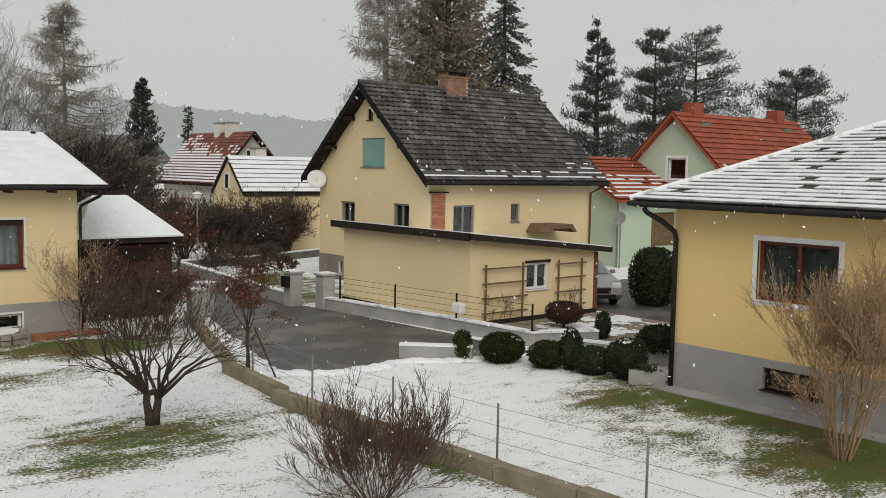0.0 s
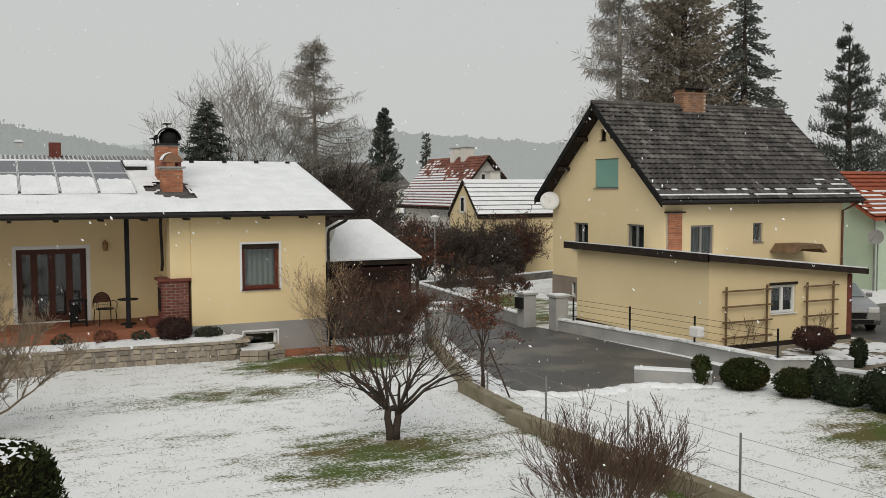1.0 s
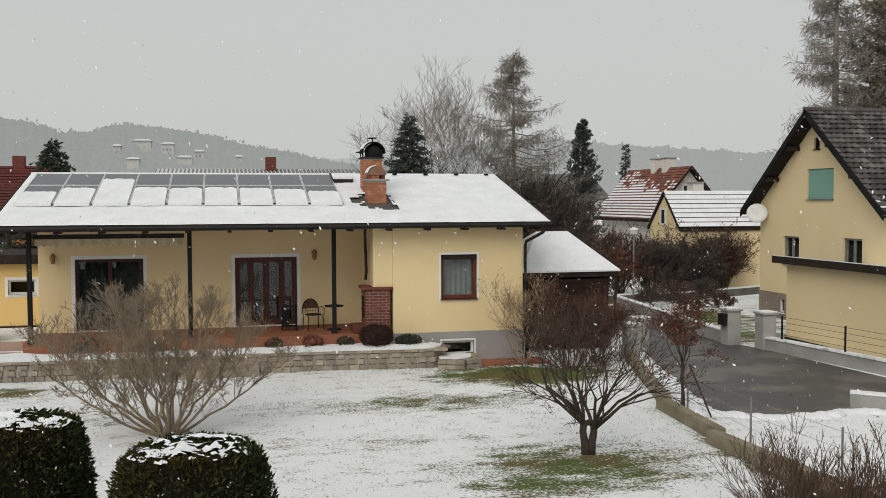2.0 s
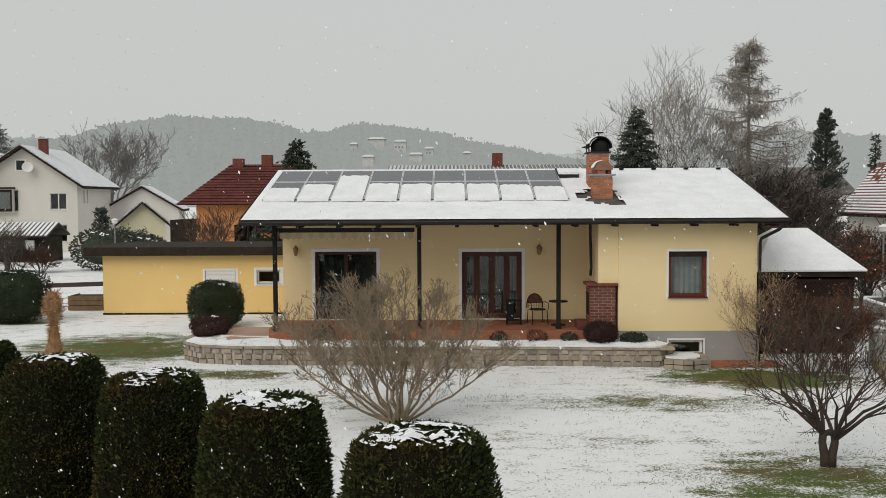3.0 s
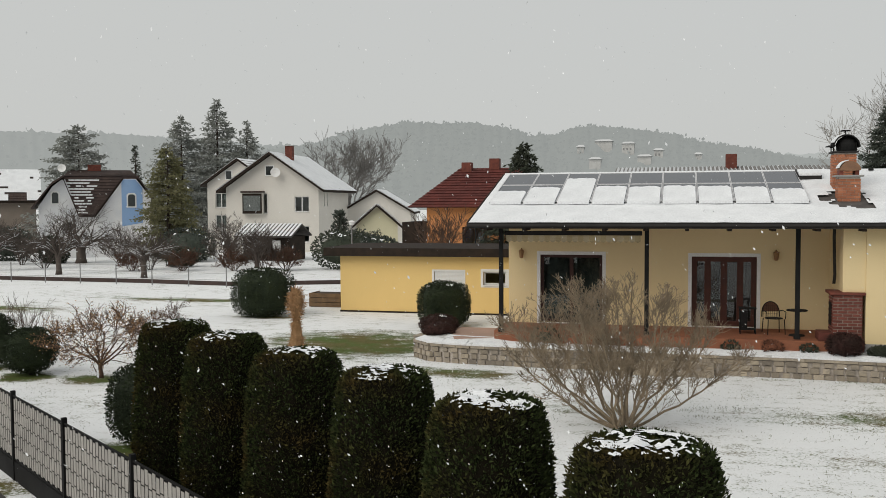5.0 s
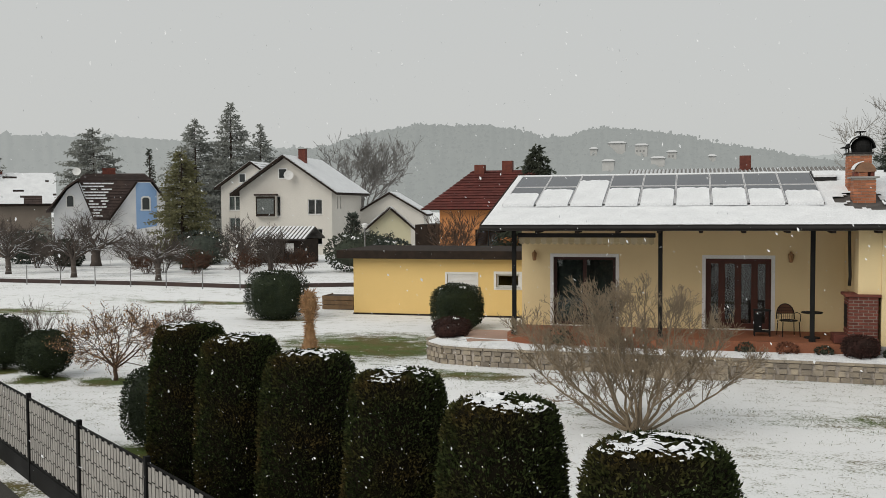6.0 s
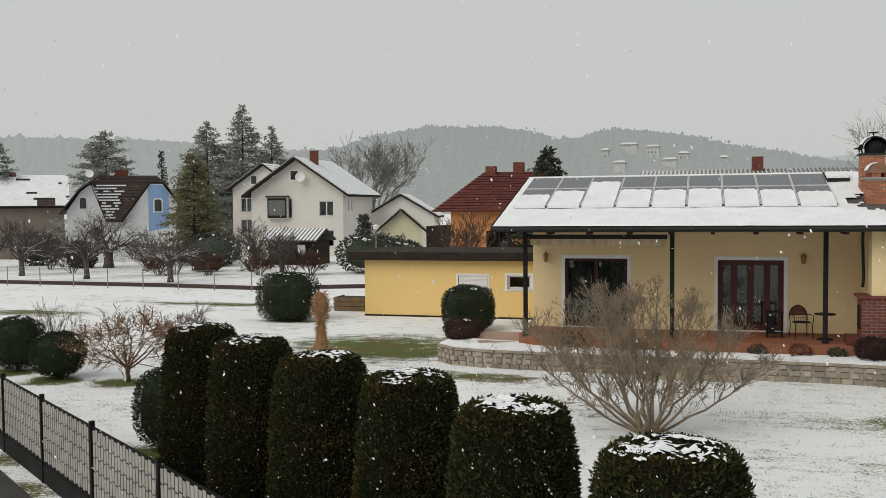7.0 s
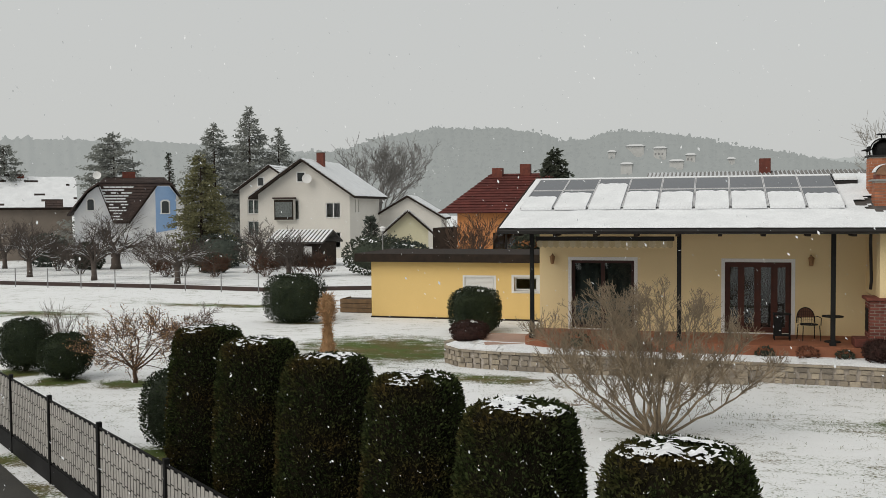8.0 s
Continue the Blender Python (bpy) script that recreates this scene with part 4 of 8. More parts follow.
# ---- brick fireplace on the terrace
bbq = thing("garden_fireplace", (4.2, 26.6, 0.9), "dark red brick outdoor fireplace on the terrace", "fireplace")
bricks(bbq, 3.88, 4.60, 25.98, 26.75, 0.9, 2.12, 0.22, 0.082, BRICK_DARK, joint=0.022)
part("top_slab", Shape().box(3.80, 4.66, 25.93, 26.8, 2.12, 2.19), BRICK_DARK, bbq, bevel=0.01)
part("hearth", Shape().box(3.55, 3.88, 26.05, 26.7, 0.9, 1.12), BRICK_DARK, bbq, bevel=0.01)
# black sheet on the brick side, painting the dark inside of the opening
part("fire_opening", Shape().box(3.865, 3.875, 26.2, 26.6, 1.3, 1.9), BLACK, bbq)

# ---- things on the terrace


def garden_chair(x, y, z, a):
    c = thing("garden_chair", (x, y, z), "dark wire garden armchair with rounded back", "chair")
    p = lambda u, v, w: (x + u * math.cos(a) - v * math.sin(a), y + u * math.sin(a) + v * math.cos(a), z + w)
    for u in (-0.22, 0.22):
        for v in (-0.2, 0.2):
            part("leg", Shape().tube([p(u * 1.1, v * 1.15, 0), p(u, v, 0.42)], 0.013, 6), BLACK, c)
        part("armrest", Shape().tube([p(u * 1.15, -0.2, 0.42), p(u * 1.2, -0.2, 0.62), p(u * 1.2, 0.05, 0.64), p(u * 1.0, 0.22, 0.6)], 0.012, 6), BLACK, c)
    part("seat", Shape().prism([p(0.24 * math.cos(t), 0.24 * math.sin(t), 0.42) for t in np.linspace(0, 2 * math.pi, 17)[:-1]], (0, 0, 0.02)), BLACK, c)
    bk = Shape()
    rim = [p(0.25 * math.cos(t), 0.24 + 0.05 * math.sin(t), 0.44 + 0.42 * max(0, math.sin(t)) ** 0.7) for t in np.linspace(0, math.pi, 15)]
    bk.tube(rim, 0.014, 6)
    for k in range(2, 13):
        q = rim[k]
        bk.tube([p(0.25 * math.cos(math.pi * k / 14), 0.22, 0.44), q], 0.006, 4)
    for h in (0.52, 0.6, 0.68, 0.76):
        bk.tube([p(-0.21, 0.25, h), p(0.21, 0.25, h)], 0.006, 4)
    part("backrest", bk, BLACK, c)
    part("back_panel", Shape().prism(rim[1:-1], Vector((-math.sin(a) * 0.008, math.cos(a) * 0.008, 0))), BROWN_PIPE, c, "dull olive-brown woven back")


garden_chair(2.55, 27.3, 0.89, 0.25)
tb = thing("bistro_table", (3.05, 27.0, 0.89), "small round dark bistro table", "table")
part("tabletop", Shape().lathe((3.12, 27.0, 1.57), [(0.27, 0), (0.28, 0.015), (0.27, 0.03)], 24), BLACK, tb)
part("stem", Shape().lathe((3.12, 27.0, 0.89), [(0.22, 0), (0.2, 0.03), (0.04, 0.06), (0.035, 0.68)], 14), BLACK, tb)
gr = thing("side_trolley", (1.85, 27.2, 0.89), "black tubular side trolley by the patio door", "trolley")
for u in (-0.2, 0.2):
    for v in (-0.15, 0.15):
        part("leg", Shape().tube([(1.85 + u, 27.2 + v, 0.89), (1.85 + u, 27.2 + v, 1.6)], 0.016, 6), BLACK, gr)
part("tray", Shape().box(1.62, 2.08, 27.03, 27.37, 1.58, 1.62), BLACK, gr, bevel=0.01)
part("tray", Shape().box(1.64, 2.06, 27.05, 27.35, 1.0, 1.03), BLACK, gr, bevel=0.01)
part("body", Shape().box(1.64, 1.84, 27.05, 27.35, 1.03, 1.5), BLACK, gr, bevel=0.02)
for x in (-4.64, 2.68):
    lp = thing("wall_lamp", (x, 28.22, 3.0), "small brass wall lantern on the terrace wall", "lamp", "terrace wall lamps")
    part("bracket", Shape().tube([(x, 28.3, 3.12), (x, 28.2, 3.16), (x, 28.16, 3.1)], 0.015, 6), BROWN_PIPE, lp)
    part("lantern", Shape().lathe((x, 28.16, 2.86), [(0.03, 0), (0.055, 0.02), (0.075, 0.2), (0.09, 0.22), (0.02, 0.28)], 8), STRAW, lp)

# ---- flat garage annex behind the bungalow
an = thing("garage_annex", (-9.0, 37.0, 0), "long yellow flat-roofed annex with dark fascia", "annex")
a1, a2 = (4.05, 5.28, 0.6, 1.74), (6.1, 7.05, 1.22, 1.76)
part("wall", wall_shape((-13.75, 37.0), (0, -1), 10.5, -0.1, 2.36, 0.3, [a1, a2]), PLASTER_B, an)
part("wall", wall_shape((-13.75, 40.7), (-1, 0), 3.4, -0.1, 2.36, 0.3), PLASTER_B, an)
part("wall", wall_shape((-3.25, 41.0), (0, 1), 10.5, -0.1, 2.36, 0.3), PLASTER_B, an)
part("base_strip", Shape().box(-13.77, -3.2, 36.975, 37.0, -0.05, 0.07), DARK_WOOD, an)
part("roof", Shape().box(-14.35, -3.1, 36.6, 41.3, 2.36, 2.70), DARK_WOOD, an, "flat roof with dark brown fascia", bevel=0.02)
window(an, (-13.75, 37.0), (0, -1), a2, 0, frame_mat=WHITE, trim=0.10)
window(an, (-13.75, 37.0), (0, -1), a1, 0, frame_mat=WHITE, trim=0.08, name="shuttered_window", label="window closed by a white roller shutter")
sh = Shape()
for k in range(22):
    z = 0.62 + k * 0.051
    sh.box(-9.68, -8.49, 37.02, 37.06, z, z + 0.045)
part("roller_shutter", sh, WHITE, an)
shell(an, -13.4, -3.4, 37.3, 40.7, 0.05, 2.3)

# ---- carport with snowy hipped roof beside the bungalow
cp = thing("carport", (10.3, 28.5, 0), "dark timber carport with snowy hipped roof", "carport")
e0, e1, f0, f1, ez, tz = 8.75, 11.95, 26.9, 31.3, 2.42, 3.55
ap = [(9.9, 28.9, tz), (11.05, 29.1, tz)]
rf = Shape().add([(e0, f0, ez), (e1, f0, ez), (e1, f1, ez), (e0, f1, ez), ap[0], ap[1]], [(0, 1, 5, 4), (1, 2, 5), (2, 3, 4, 5), (3, 0, 4), (3, 2, 1, 0)])
part("roof", rf, TILE_DARK, cp)
g = 0.05
part("snow_cover", Shape().add([(e0, f0, ez + g), (e1, f0, ez + g), (e1, f1, ez + g), (e0, f1, ez + g), (9.9, 28.9, tz + g), (11.05, 29.1, tz + g), (e0, f0, ez), (e1, f0, ez), (e1, f1, ez), (e0, f1, ez)], [(0, 1, 5, 4), (1, 2, 5), (2, 3, 4, 5), (3, 0, 4), (6, 7, 1, 0), (7, 8, 2, 1), (8, 9, 3, 2), (9, 6, 0, 3)]), SNOW, cp, "snow sheet on the carport roof")
part("fascia", Shape().box(e0 + 0.05, e1 - 0.05, f0 + 0.05, f1 - 0.05, ez - 0.16, ez - 0.005), DARK_WOOD, cp)
for x in (9.1, 11.6):
    for y in (27.2, 31.0):
        part("post", Shape().box(x - 0.07, x + 0.07, y - 0.07, y + 0.07, 0, ez - 0.16), DARK_WOOD, cp)
# boarding carried to full height to darken the open space under the roof
for k in range(20):
    z = 0.1 + k * 0.105
    part("cladding_board", Shape().box(9.1, 11.6, 27.12, 27.15, z, z + 0.095), DARK_RED, cp)
for k in range(12):
    x = 10.1 + k * 0.125
    part("lattice_strip", Shape().obox((x, 27.1, 1.9), (0.20, 0, 0.20), (0, 0.006, 0), (-0.010, 0, 0.010)), DARK_WOOD, cp)
    part("lattice_strip", Shape().obox((x, 27.09, 1.9), (0.20, 0, -0.20), (0, 0.006, 0), (0.010, 0, 0.010)), DARK_WOOD, cp)
# back and side infill added to keep the inside dark
part("back_wall", Shape().box(9.1, 11.6, 30.95, 31.0, 0, ez - 0.16), DARK_WOOD, cp)
part("side_wall", Shape().box(11.55, 11.6, 27.3, 30.9, 0, ez - 0.16), DARK_WOOD, cp)
for (x, y) in ((11.55, 25.2), (12.4, 26.4)):
    gp = thing("gate_pier", (x, y, 0), "square grey concrete gate pier with snowy cap", "gate pier", "piers along the lane")
    part("shaft", Shape().box(x - 0.2, x + 0.2, y - 0.2, y + 0.2, -0.1, 0.95), CONCRETE, gp, bevel=0.02)
    part("cap", Shape().box(x - 0.26, x + 0.26, y - 0.26, y + 0.26, 0.95, 1.02), CONCRETE, gp, bevel=0.02)
    part("snow_cap", Shape().box(x - 0.24, x + 0.24, y - 0.24, y + 0.24, 1.022, 1.06), SNOW, gp, bevel=0.015)

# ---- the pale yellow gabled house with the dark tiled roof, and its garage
# near-black curtain copy, the dim rooms of the gabled house painted in
CURTAIN_DARK = mat("shade_dimmed_curtain", (0.026, 0.031, 0.031), (0.016, 0.02, 0.02), 0.15, 0.95, 0.2, 30)
GREY_FRAME = mat("grey_white_frame", (0.24, 0.235, 0.22), (0.19, 0.185, 0.18), 0.5, 0.6, 0.1, 60)
h2 = thing("gabled_house", (21.0, 26.4, 0), "pale yellow gabled house with steep dark tiled roof", "house")
GX, SY, NY, EX, MZ, MY = 21.0, 26.4, 33.7, 29.6, 7.78, 30.05
k2 = 0.864
gw = [(3.04, 4.58, 4.61, 5.72), (1.6, 2.6, 2.15, 3.22), (5.16, 6.16, 2.2, 3.27), (3.42, 3.78, 6.42, 6.85)]
part("wall", wall_shape((GX, NY), (-1, 0), NY - SY, 1.0, 4.5, 0.35, gw[1:3]), PLASTER_C, h2)
up = Shape()
u0, u1, z0, z1 = gw[0]
tri = lambda a: 7.60 - k2 * abs(a - 3.65)
for a, b, c, d in ((0, u0, 4.5, 9), (u1, 7.3, 4.5, 9), (u0, u1, 4.5, z0), (u0, 3.42, z1, 9), (3.78, u1, z1, 9), (3.42, 3.78, z1, 6.42), (3.42, 3.78, 6.85, 9)):
    cuts2 = sorted({a, b, *([3.65] if a < 3.65 < b else [])})
    for p, q in zip(cuts2, cuts2[1:]):
        zp, zq = min(d, max(c + 0.001, tri(p))), min(d, max(c + 0.001, tri(q)))
        up.prism([(GX, NY - p, c), (GX, NY - q, c), (GX, NY - q, zq), (GX, NY - p, zp)], (0.35, 0, 0))
part("gable", up, PLASTER_C, h2)
part("plinth", wall_shape((GX - 0.02, NY), (-1, 0), NY - SY, -0.5, 1.0, 0.35, [(1.35, 1.75, 0.25, 0.8)]), mat("brown_grey_plinth", (0.26, 0.21, 0.17), (0.22, 0.18, 0.15), 1.0, 0.9, 0.4, 50), h2, "brown-grey plinth")
window(h2, (GX - 0.02, NY), (-1, 0), (1.35, 1.75, 0.25, 0.8), 0, name="basement_window")
for i, g in enumerate(gw):
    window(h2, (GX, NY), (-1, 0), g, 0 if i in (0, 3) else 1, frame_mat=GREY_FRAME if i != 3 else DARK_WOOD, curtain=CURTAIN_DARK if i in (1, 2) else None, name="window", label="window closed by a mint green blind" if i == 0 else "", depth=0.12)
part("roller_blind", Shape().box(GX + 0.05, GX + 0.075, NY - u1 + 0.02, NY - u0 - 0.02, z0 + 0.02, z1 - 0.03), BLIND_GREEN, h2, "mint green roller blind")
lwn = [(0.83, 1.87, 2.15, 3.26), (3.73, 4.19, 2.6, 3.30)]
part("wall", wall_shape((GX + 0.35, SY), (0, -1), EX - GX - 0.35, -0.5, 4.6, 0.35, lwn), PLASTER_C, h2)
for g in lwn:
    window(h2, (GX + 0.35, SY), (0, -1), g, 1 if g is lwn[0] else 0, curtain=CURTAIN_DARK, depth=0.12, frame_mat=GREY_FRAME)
part("wall", wall_shape((EX, SY + 0.35), (1, 0), NY - SY - 0.7, -0.5, 4.5, 0.35), PLASTER_C, h2)
part("wall", wall_shape((EX, NY), (0, 1), EX - GX - 0.35, -0.5, 4.6, 0.35), PLASTER_C, h2)
part("gable", Shape().prism([(EX - 0.35, SY, 4.5), (EX - 0.35, NY, 4.5), (EX - 0.35, MY, 7.55)], (0.35, 0, 0)), PLASTER_C, h2)
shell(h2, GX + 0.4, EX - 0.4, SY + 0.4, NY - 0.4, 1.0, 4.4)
h2_roof = gable_roof_slab(h2, "x", 20.45, 30.05, MY, 4.2, MZ, MZ - 4.2 * k2, 0.14, DARK_WOOD)
h2_roof["label"] = "steep roof of dark concrete tiles with a little snow at the eave"
part("ridge_cap", Shape().tube([(20.42, MY, MZ + 0.05), (30.08, MY, MZ + 0.05)], 0.11, 8), TILE_DARK, h2)
for x in (20.42, 30.03):
    for sg in (-1, 1):
        part("bargeboard", Shape().prism([(x, MY, MZ + 0.06), (x, MY + sg * 4.22, MZ - 4.22 * k2 + 0.06), (x, MY + sg * 4.22, MZ - 4.22 * k2 - 0.2), (x, MY, MZ - 0.22)], (0.05, 0, 0)), BLACK, h2)
for y in (27.6, 28.9, 31.2, 32.5):
    part("purlin_end", Shape().box(20.5, 21.0, y - 0.07, y + 0.07, MZ - abs(y - MY) * k2 - 0.36, MZ - abs(y - MY) * k2 - 0.2), DARK_WOOD, h2)
gt = Shape().tube([(20.45, 25.80, 4.12), (30.1, 25.80, 4.12)], 0.06, 8)
part("gutter", gt, METAL_DARK, h2)
part("downpipe", Shape().tube([(30.0, 25.8, 4.1), (29.7, 26.1, 3.85), (29.55, 26.33, 3.7), (29.55, 26.33, 0)], 0.045, 8), BROWN_PIPE, h2, "brown copper downpipe")
ch2 = part("chimney", Shape().box(24.55, 25.65, 29.75, 30.35, 7.3, 8.30), MORTAR, h2, "wide weathered tan brick chimney")
for r in range(12):
    za = 7.35 + r * 0.079
    for f in range(5):
        xo = 24.54 + f * 0.224 - (0.11 if r % 2 else 0)
        a0, a1 = max(24.54, xo), min(25.66, xo + 0.212)
        if a1 - a0 > 0.04:
            part("brick", Shape().box(a0, a1, 29.735, 29.80, za, za + 0.067), BRICK_OLD, ch2)
    part("brick", Shape().box(24.535, 24.56, 29.78, 30.33, za, za + 0.067), BRICK_OLD, ch2)
part("chimney_top", Shape().box(24.5, 25.7, 29.7, 30.4, 8.30, 8.37), BRICK_OLD, h2, bevel=0.012)
part("chimney_cover", Shape().box(24.45, 25.75, 29.65, 30.45, 8.52, 8.56), METAL_DARK, h2)
for x in (24.6, 25.6):
    part("cover_leg", Shape().box(x - 0.04, x + 0.04, 29.8, 30.3, 8.37, 8.52), BRICK_OLD, h2)
fl = part("brick_pier", Shape().box(21.1, 21.7, 26.3, 26.398, 2.0, 3.72), MORTAR, h2, "red brick flue pier on the wall")
for r in range(21):
    za = 2.02 + r * 0.08
    for a0, a1 in (((21.1, 21.39), (21.4, 21.7)) if r % 2 else ((21.1, 21.24), (21.25, 21.54), (21.55, 21.7))):
        part("brick", Shape().box(a0, a1, 26.288, 26.32, za, za + 0.068), BRICK, fl)
part("pier_cap", Shape().box(21.0, 21.8, 26.2, 26.398, 3.72, 3.77), DARK_WOOD, h2)
cnp = Shape().prism([(25.9, 25.2, 2.22), (26.15, 25.2, 2.52), (27.3, 25.2, 2.52), (27.55, 25.2, 2.22), (27.4, 25.2, 2.2), (27.2, 25.2, 2.36), (26.25, 25.2, 2.36), (26.05, 25.2, 2.2)], (0, 1.19, 0.0))
part("door_canopy", cnp, OLD_WOOD, h2, "tan canopy over the house door")


def dish_shape(c, way, r):
    """A shallow round reflector that faces along way."""
    c, w = Vector(c), Vector(way).normalized()
    a = w.orthogonal().normalized()
    b = w.cross(a)
    s = Shape()
    for rr, d in ((0.05, 0), (0.5, 0.05), (1.0, 0.2), (1.0, 0.24), (0.5, 0.09), (0.05, 0.04)):
        s.v += [tuple(c + r * (rr * (math.cos(t) * a + math.sin(t) * b) + d * w)) for t in np.linspace(0, 2 * math.pi, 19)[:-1]]
    s.n = len(s.v)
    s.f = [(j * 18 + i, j * 18 + (i + 1) % 18, (j + 1) * 18 + (i + 1) % 18, (j + 1) * 18 + i) for j in range(5) for i in range(18)]
    s.tube([c + w * 0.03 - b * r * 0.9, c + w * r * 0.8 - b * r * 0.5, c + w * r * 0.95], 0.015, 5)
    return s


dish = thing("satellite_dish", (20.7, 33.4, 4.0), "white satellite dish on the gable corner", "satellite dish")
part("reflector", dish_shape((20.62, 33.35, 4.05), (-0.5, -0.85, 0.35), 0.40), WHITE, dish, smooth=True)
part("arm", Shape().tube([(21.0, 33.3, 3.85), (20.75, 33.35, 3.95), (20.6, 33.35, 4.05)], 0.025, 6), METAL_GREY, dish)

gar = thing("flat_garage", (17.8, 20.4, 0), "pale yellow garage with a low sloping dark-edged roof", "garage")
part("wall", wall_shape((17.8, 27.0), (-1, 0), 6.6, -0.1, 2.62, 0.3), PLASTER_C, gar)
gh = (2.29, 3.26, 0.95, 1.77)
part("wall", wall_shape((18.1, 20.4), (0, -1), 5.2, -0.1, 1.9, 0.3, [(gh[0] - .3, gh[1] - .3, gh[2], gh[3])]), PLASTER_C, gar)
part("wall_top", Shape().prism([(18.1, 20.4, 1.9), (23.3, 20.4, 1.9), (23.3, 20.4, 2.02), (18.1, 20.4, 2.60)], (0, 0.3, 0)), PLASTER_C, gar)
window(gar, (18.1, 20.4), (0, -1), (gh[0] - .3, gh[1] - .3, gh[2], gh[3]), 1, frame_mat=WHITE, curtain=CURTAIN_DARK, depth=0.1)
part("dark_surround", Shape().box(20.02, 21.12, 20.37, 20.39, 1.77, 1.85), DARK_WOOD, gar)
part("wall", wall_shape((23.3, 20.7), (1, 0), 5.7, -0.1, 1.95, 0.3), PLASTER_C, gar)
part("corner_brick", Shape().box(23.15, 23.33, 20.37, 20.395, 0, 1.98), BRICK_DARK, gar)
part("roof", Shape().prism([(17.45, 20.05, 2.60), (23.65, 20.05, 1.98), (23.65, 27.3, 1.98), (17.45, 27.3, 2.60)], (0, 0, 0.17)), DARK_WOOD, gar, "low sloping roof with dark brown edge")
part("snow_cover", Shape().prism([(17.47, 20.07, 2.775), (23.6, 20.07, 2.155), (23.6, 27.25, 2.155), (17.47, 27.25, 2.775)], (0, 0, 0.035)), SNOW, gar)
part("fascia", Shape().box(17.44, 17.5, 20.05, 27.3, 2.56, 2.785), DARK_WOOD, gar)
part("base_strip", Shape().box(17.75, 17.797, 20.35, 27.0, -0.05, 0.16), DARK_WOOD, gar)
part("base_strip", Shape().box(17.76, 23.3, 20.35, 20.397, -0.05, 0.14), DARK_WOOD, gar)
shell(gar, 18.1, 23.0, 20.7, 26.3, 0.1, 1.85)
for xa, xb, rails in ((18.25, 20.0, 4), (21.32, 22.62, 4)):
    tr = thing("wall_trellis", (xa, 20.3, 0), "brown wooden wall trellis with bare climber", "trellis", "trellises on the garage wall")
    for x in (xa + 0.12, xb - 0.12):
        part("upright", Shape().box(x - 0.025, x + 0.025, 20.30, 20.34, 0.14, 1.82), OLD_WOOD, tr)
    for k in range(rails):
        z = 0.35 + k * 0.44
        part("rail", Shape().box(xa - 0.05, xb + 0.05, 20.26, 20.30, z, z + 0.045), OLD_WOOD, tr)
    cl, rg = Shape(), random.Random(int(xa))
    for k in range(4):
        branching(cl, rg, (xa + 0.3 + k * 0.25, 20.25, 0.0), (rg.gauss(0, .2), 0, 1), 0.5, 0.012, 2, 0.6, 3, 0.2)
    part("climber", cl, BARK, tr)

# boundary wall with wire fence, gate piers
bw = thing("boundary_wall", (16.8, 21.0, 0), "low grey boundary wall with snow and a wire fence", "wall")
pts = [(16.15, 25.6), (16.9, 20.5), (17.2, 17.2), (18.9, 16.4)]
for (xa, ya), (xb, yb) in zip(pts, pts[1:]):
    u = Vector((xb - xa, yb - ya, 0))
    nn = Vector((-u.y, u.x, 0)).normalized()
    a, b = Vector((xa, ya, -0.1)), Vector((xb, yb, -0.1))
    part("wall_run", Shape().prism([a, b, b + nn * 0.22, a + nn * 0.22], (0, 0, 0.46)), CONCRETE, bw)
    a, b = a - nn * 0.03, b - nn * 0.03
    part("coping", Shape().prism([a + Vector((0, 0, .462)), b + Vector((0, 0, .462)), b + nn * 0.28 + Vector((0, 0, .462)), a + nn * 0.28 + Vector((0, 0, .462))], (0, 0, 0.05)), SNOW_THIN, bw)
fpts = [(16.35, 25.0), (16.68, 22.5), (16.98, 20.0), (17.3, 17.3)]
for x, y in fpts:
    part("fence_post", Shape().tube([(x, y, 0.35), (x, y, 1.12)], 0.03, 6), BLACK, bw)
wr = Shape()
for (xa, ya), (xb, yb) in zip(fpts, fpts[1:]):
    for z in (0.55, 0.74, 0.92, 1.08):
        wr.tube([(xa, ya, z), (xb, yb, z)], 0.006, 3)
part("fence_wire", wr, BLACK, bw)
part("letter_box", Shape().obox((16.93, 19.85, 0.72), (0.02, -0.17, 0), (0.12, 0.015, 0), (0, 0, 0.14)), WHITE, bw, "white box hung on the wire fence", bevel=0.04)
for x, y in ((15.75, 26.9), (16.3, 25.8)):
    gp = thing("gate_pier", (x, y, 0), "square grey concrete gate pier with flat cap", "gate pier", "piers along the lane")
    part("shaft", Shape().box(x - 0.23, x + 0.23, y - 0.23, y + 0.23, -0.1, 1.08), CONCRETE, gp, bevel=0.02)
    part("cap", Shape().box(x - 0.28, x + 0.28, y - 0.28, y + 0.28, 1.08, 1.15), CONCRETE, gp, bevel=0.02)
    part("snow_cap", Shape().box(x - 0.26, x + 0.26, y - 0.26, y + 0.26, 1.152, 1.18), SNOW, gp)
part("letter_box", Shape().box(15.35, 15.52, 26.7, 27.0, 0.65, 1.0), BLACK, [o for o in scene.objects if o.name == "gate_pier.002"][0] if "gate_pier.002" in scene.objects else gp)
lane_wall = thing("lane_wall", (15.9, 31.0, 0), "low grey wall along the lane with snowy coping", "wall")
pts = [(15.6, 27.2), (15.95, 31.0), (16.7, 38.2)]
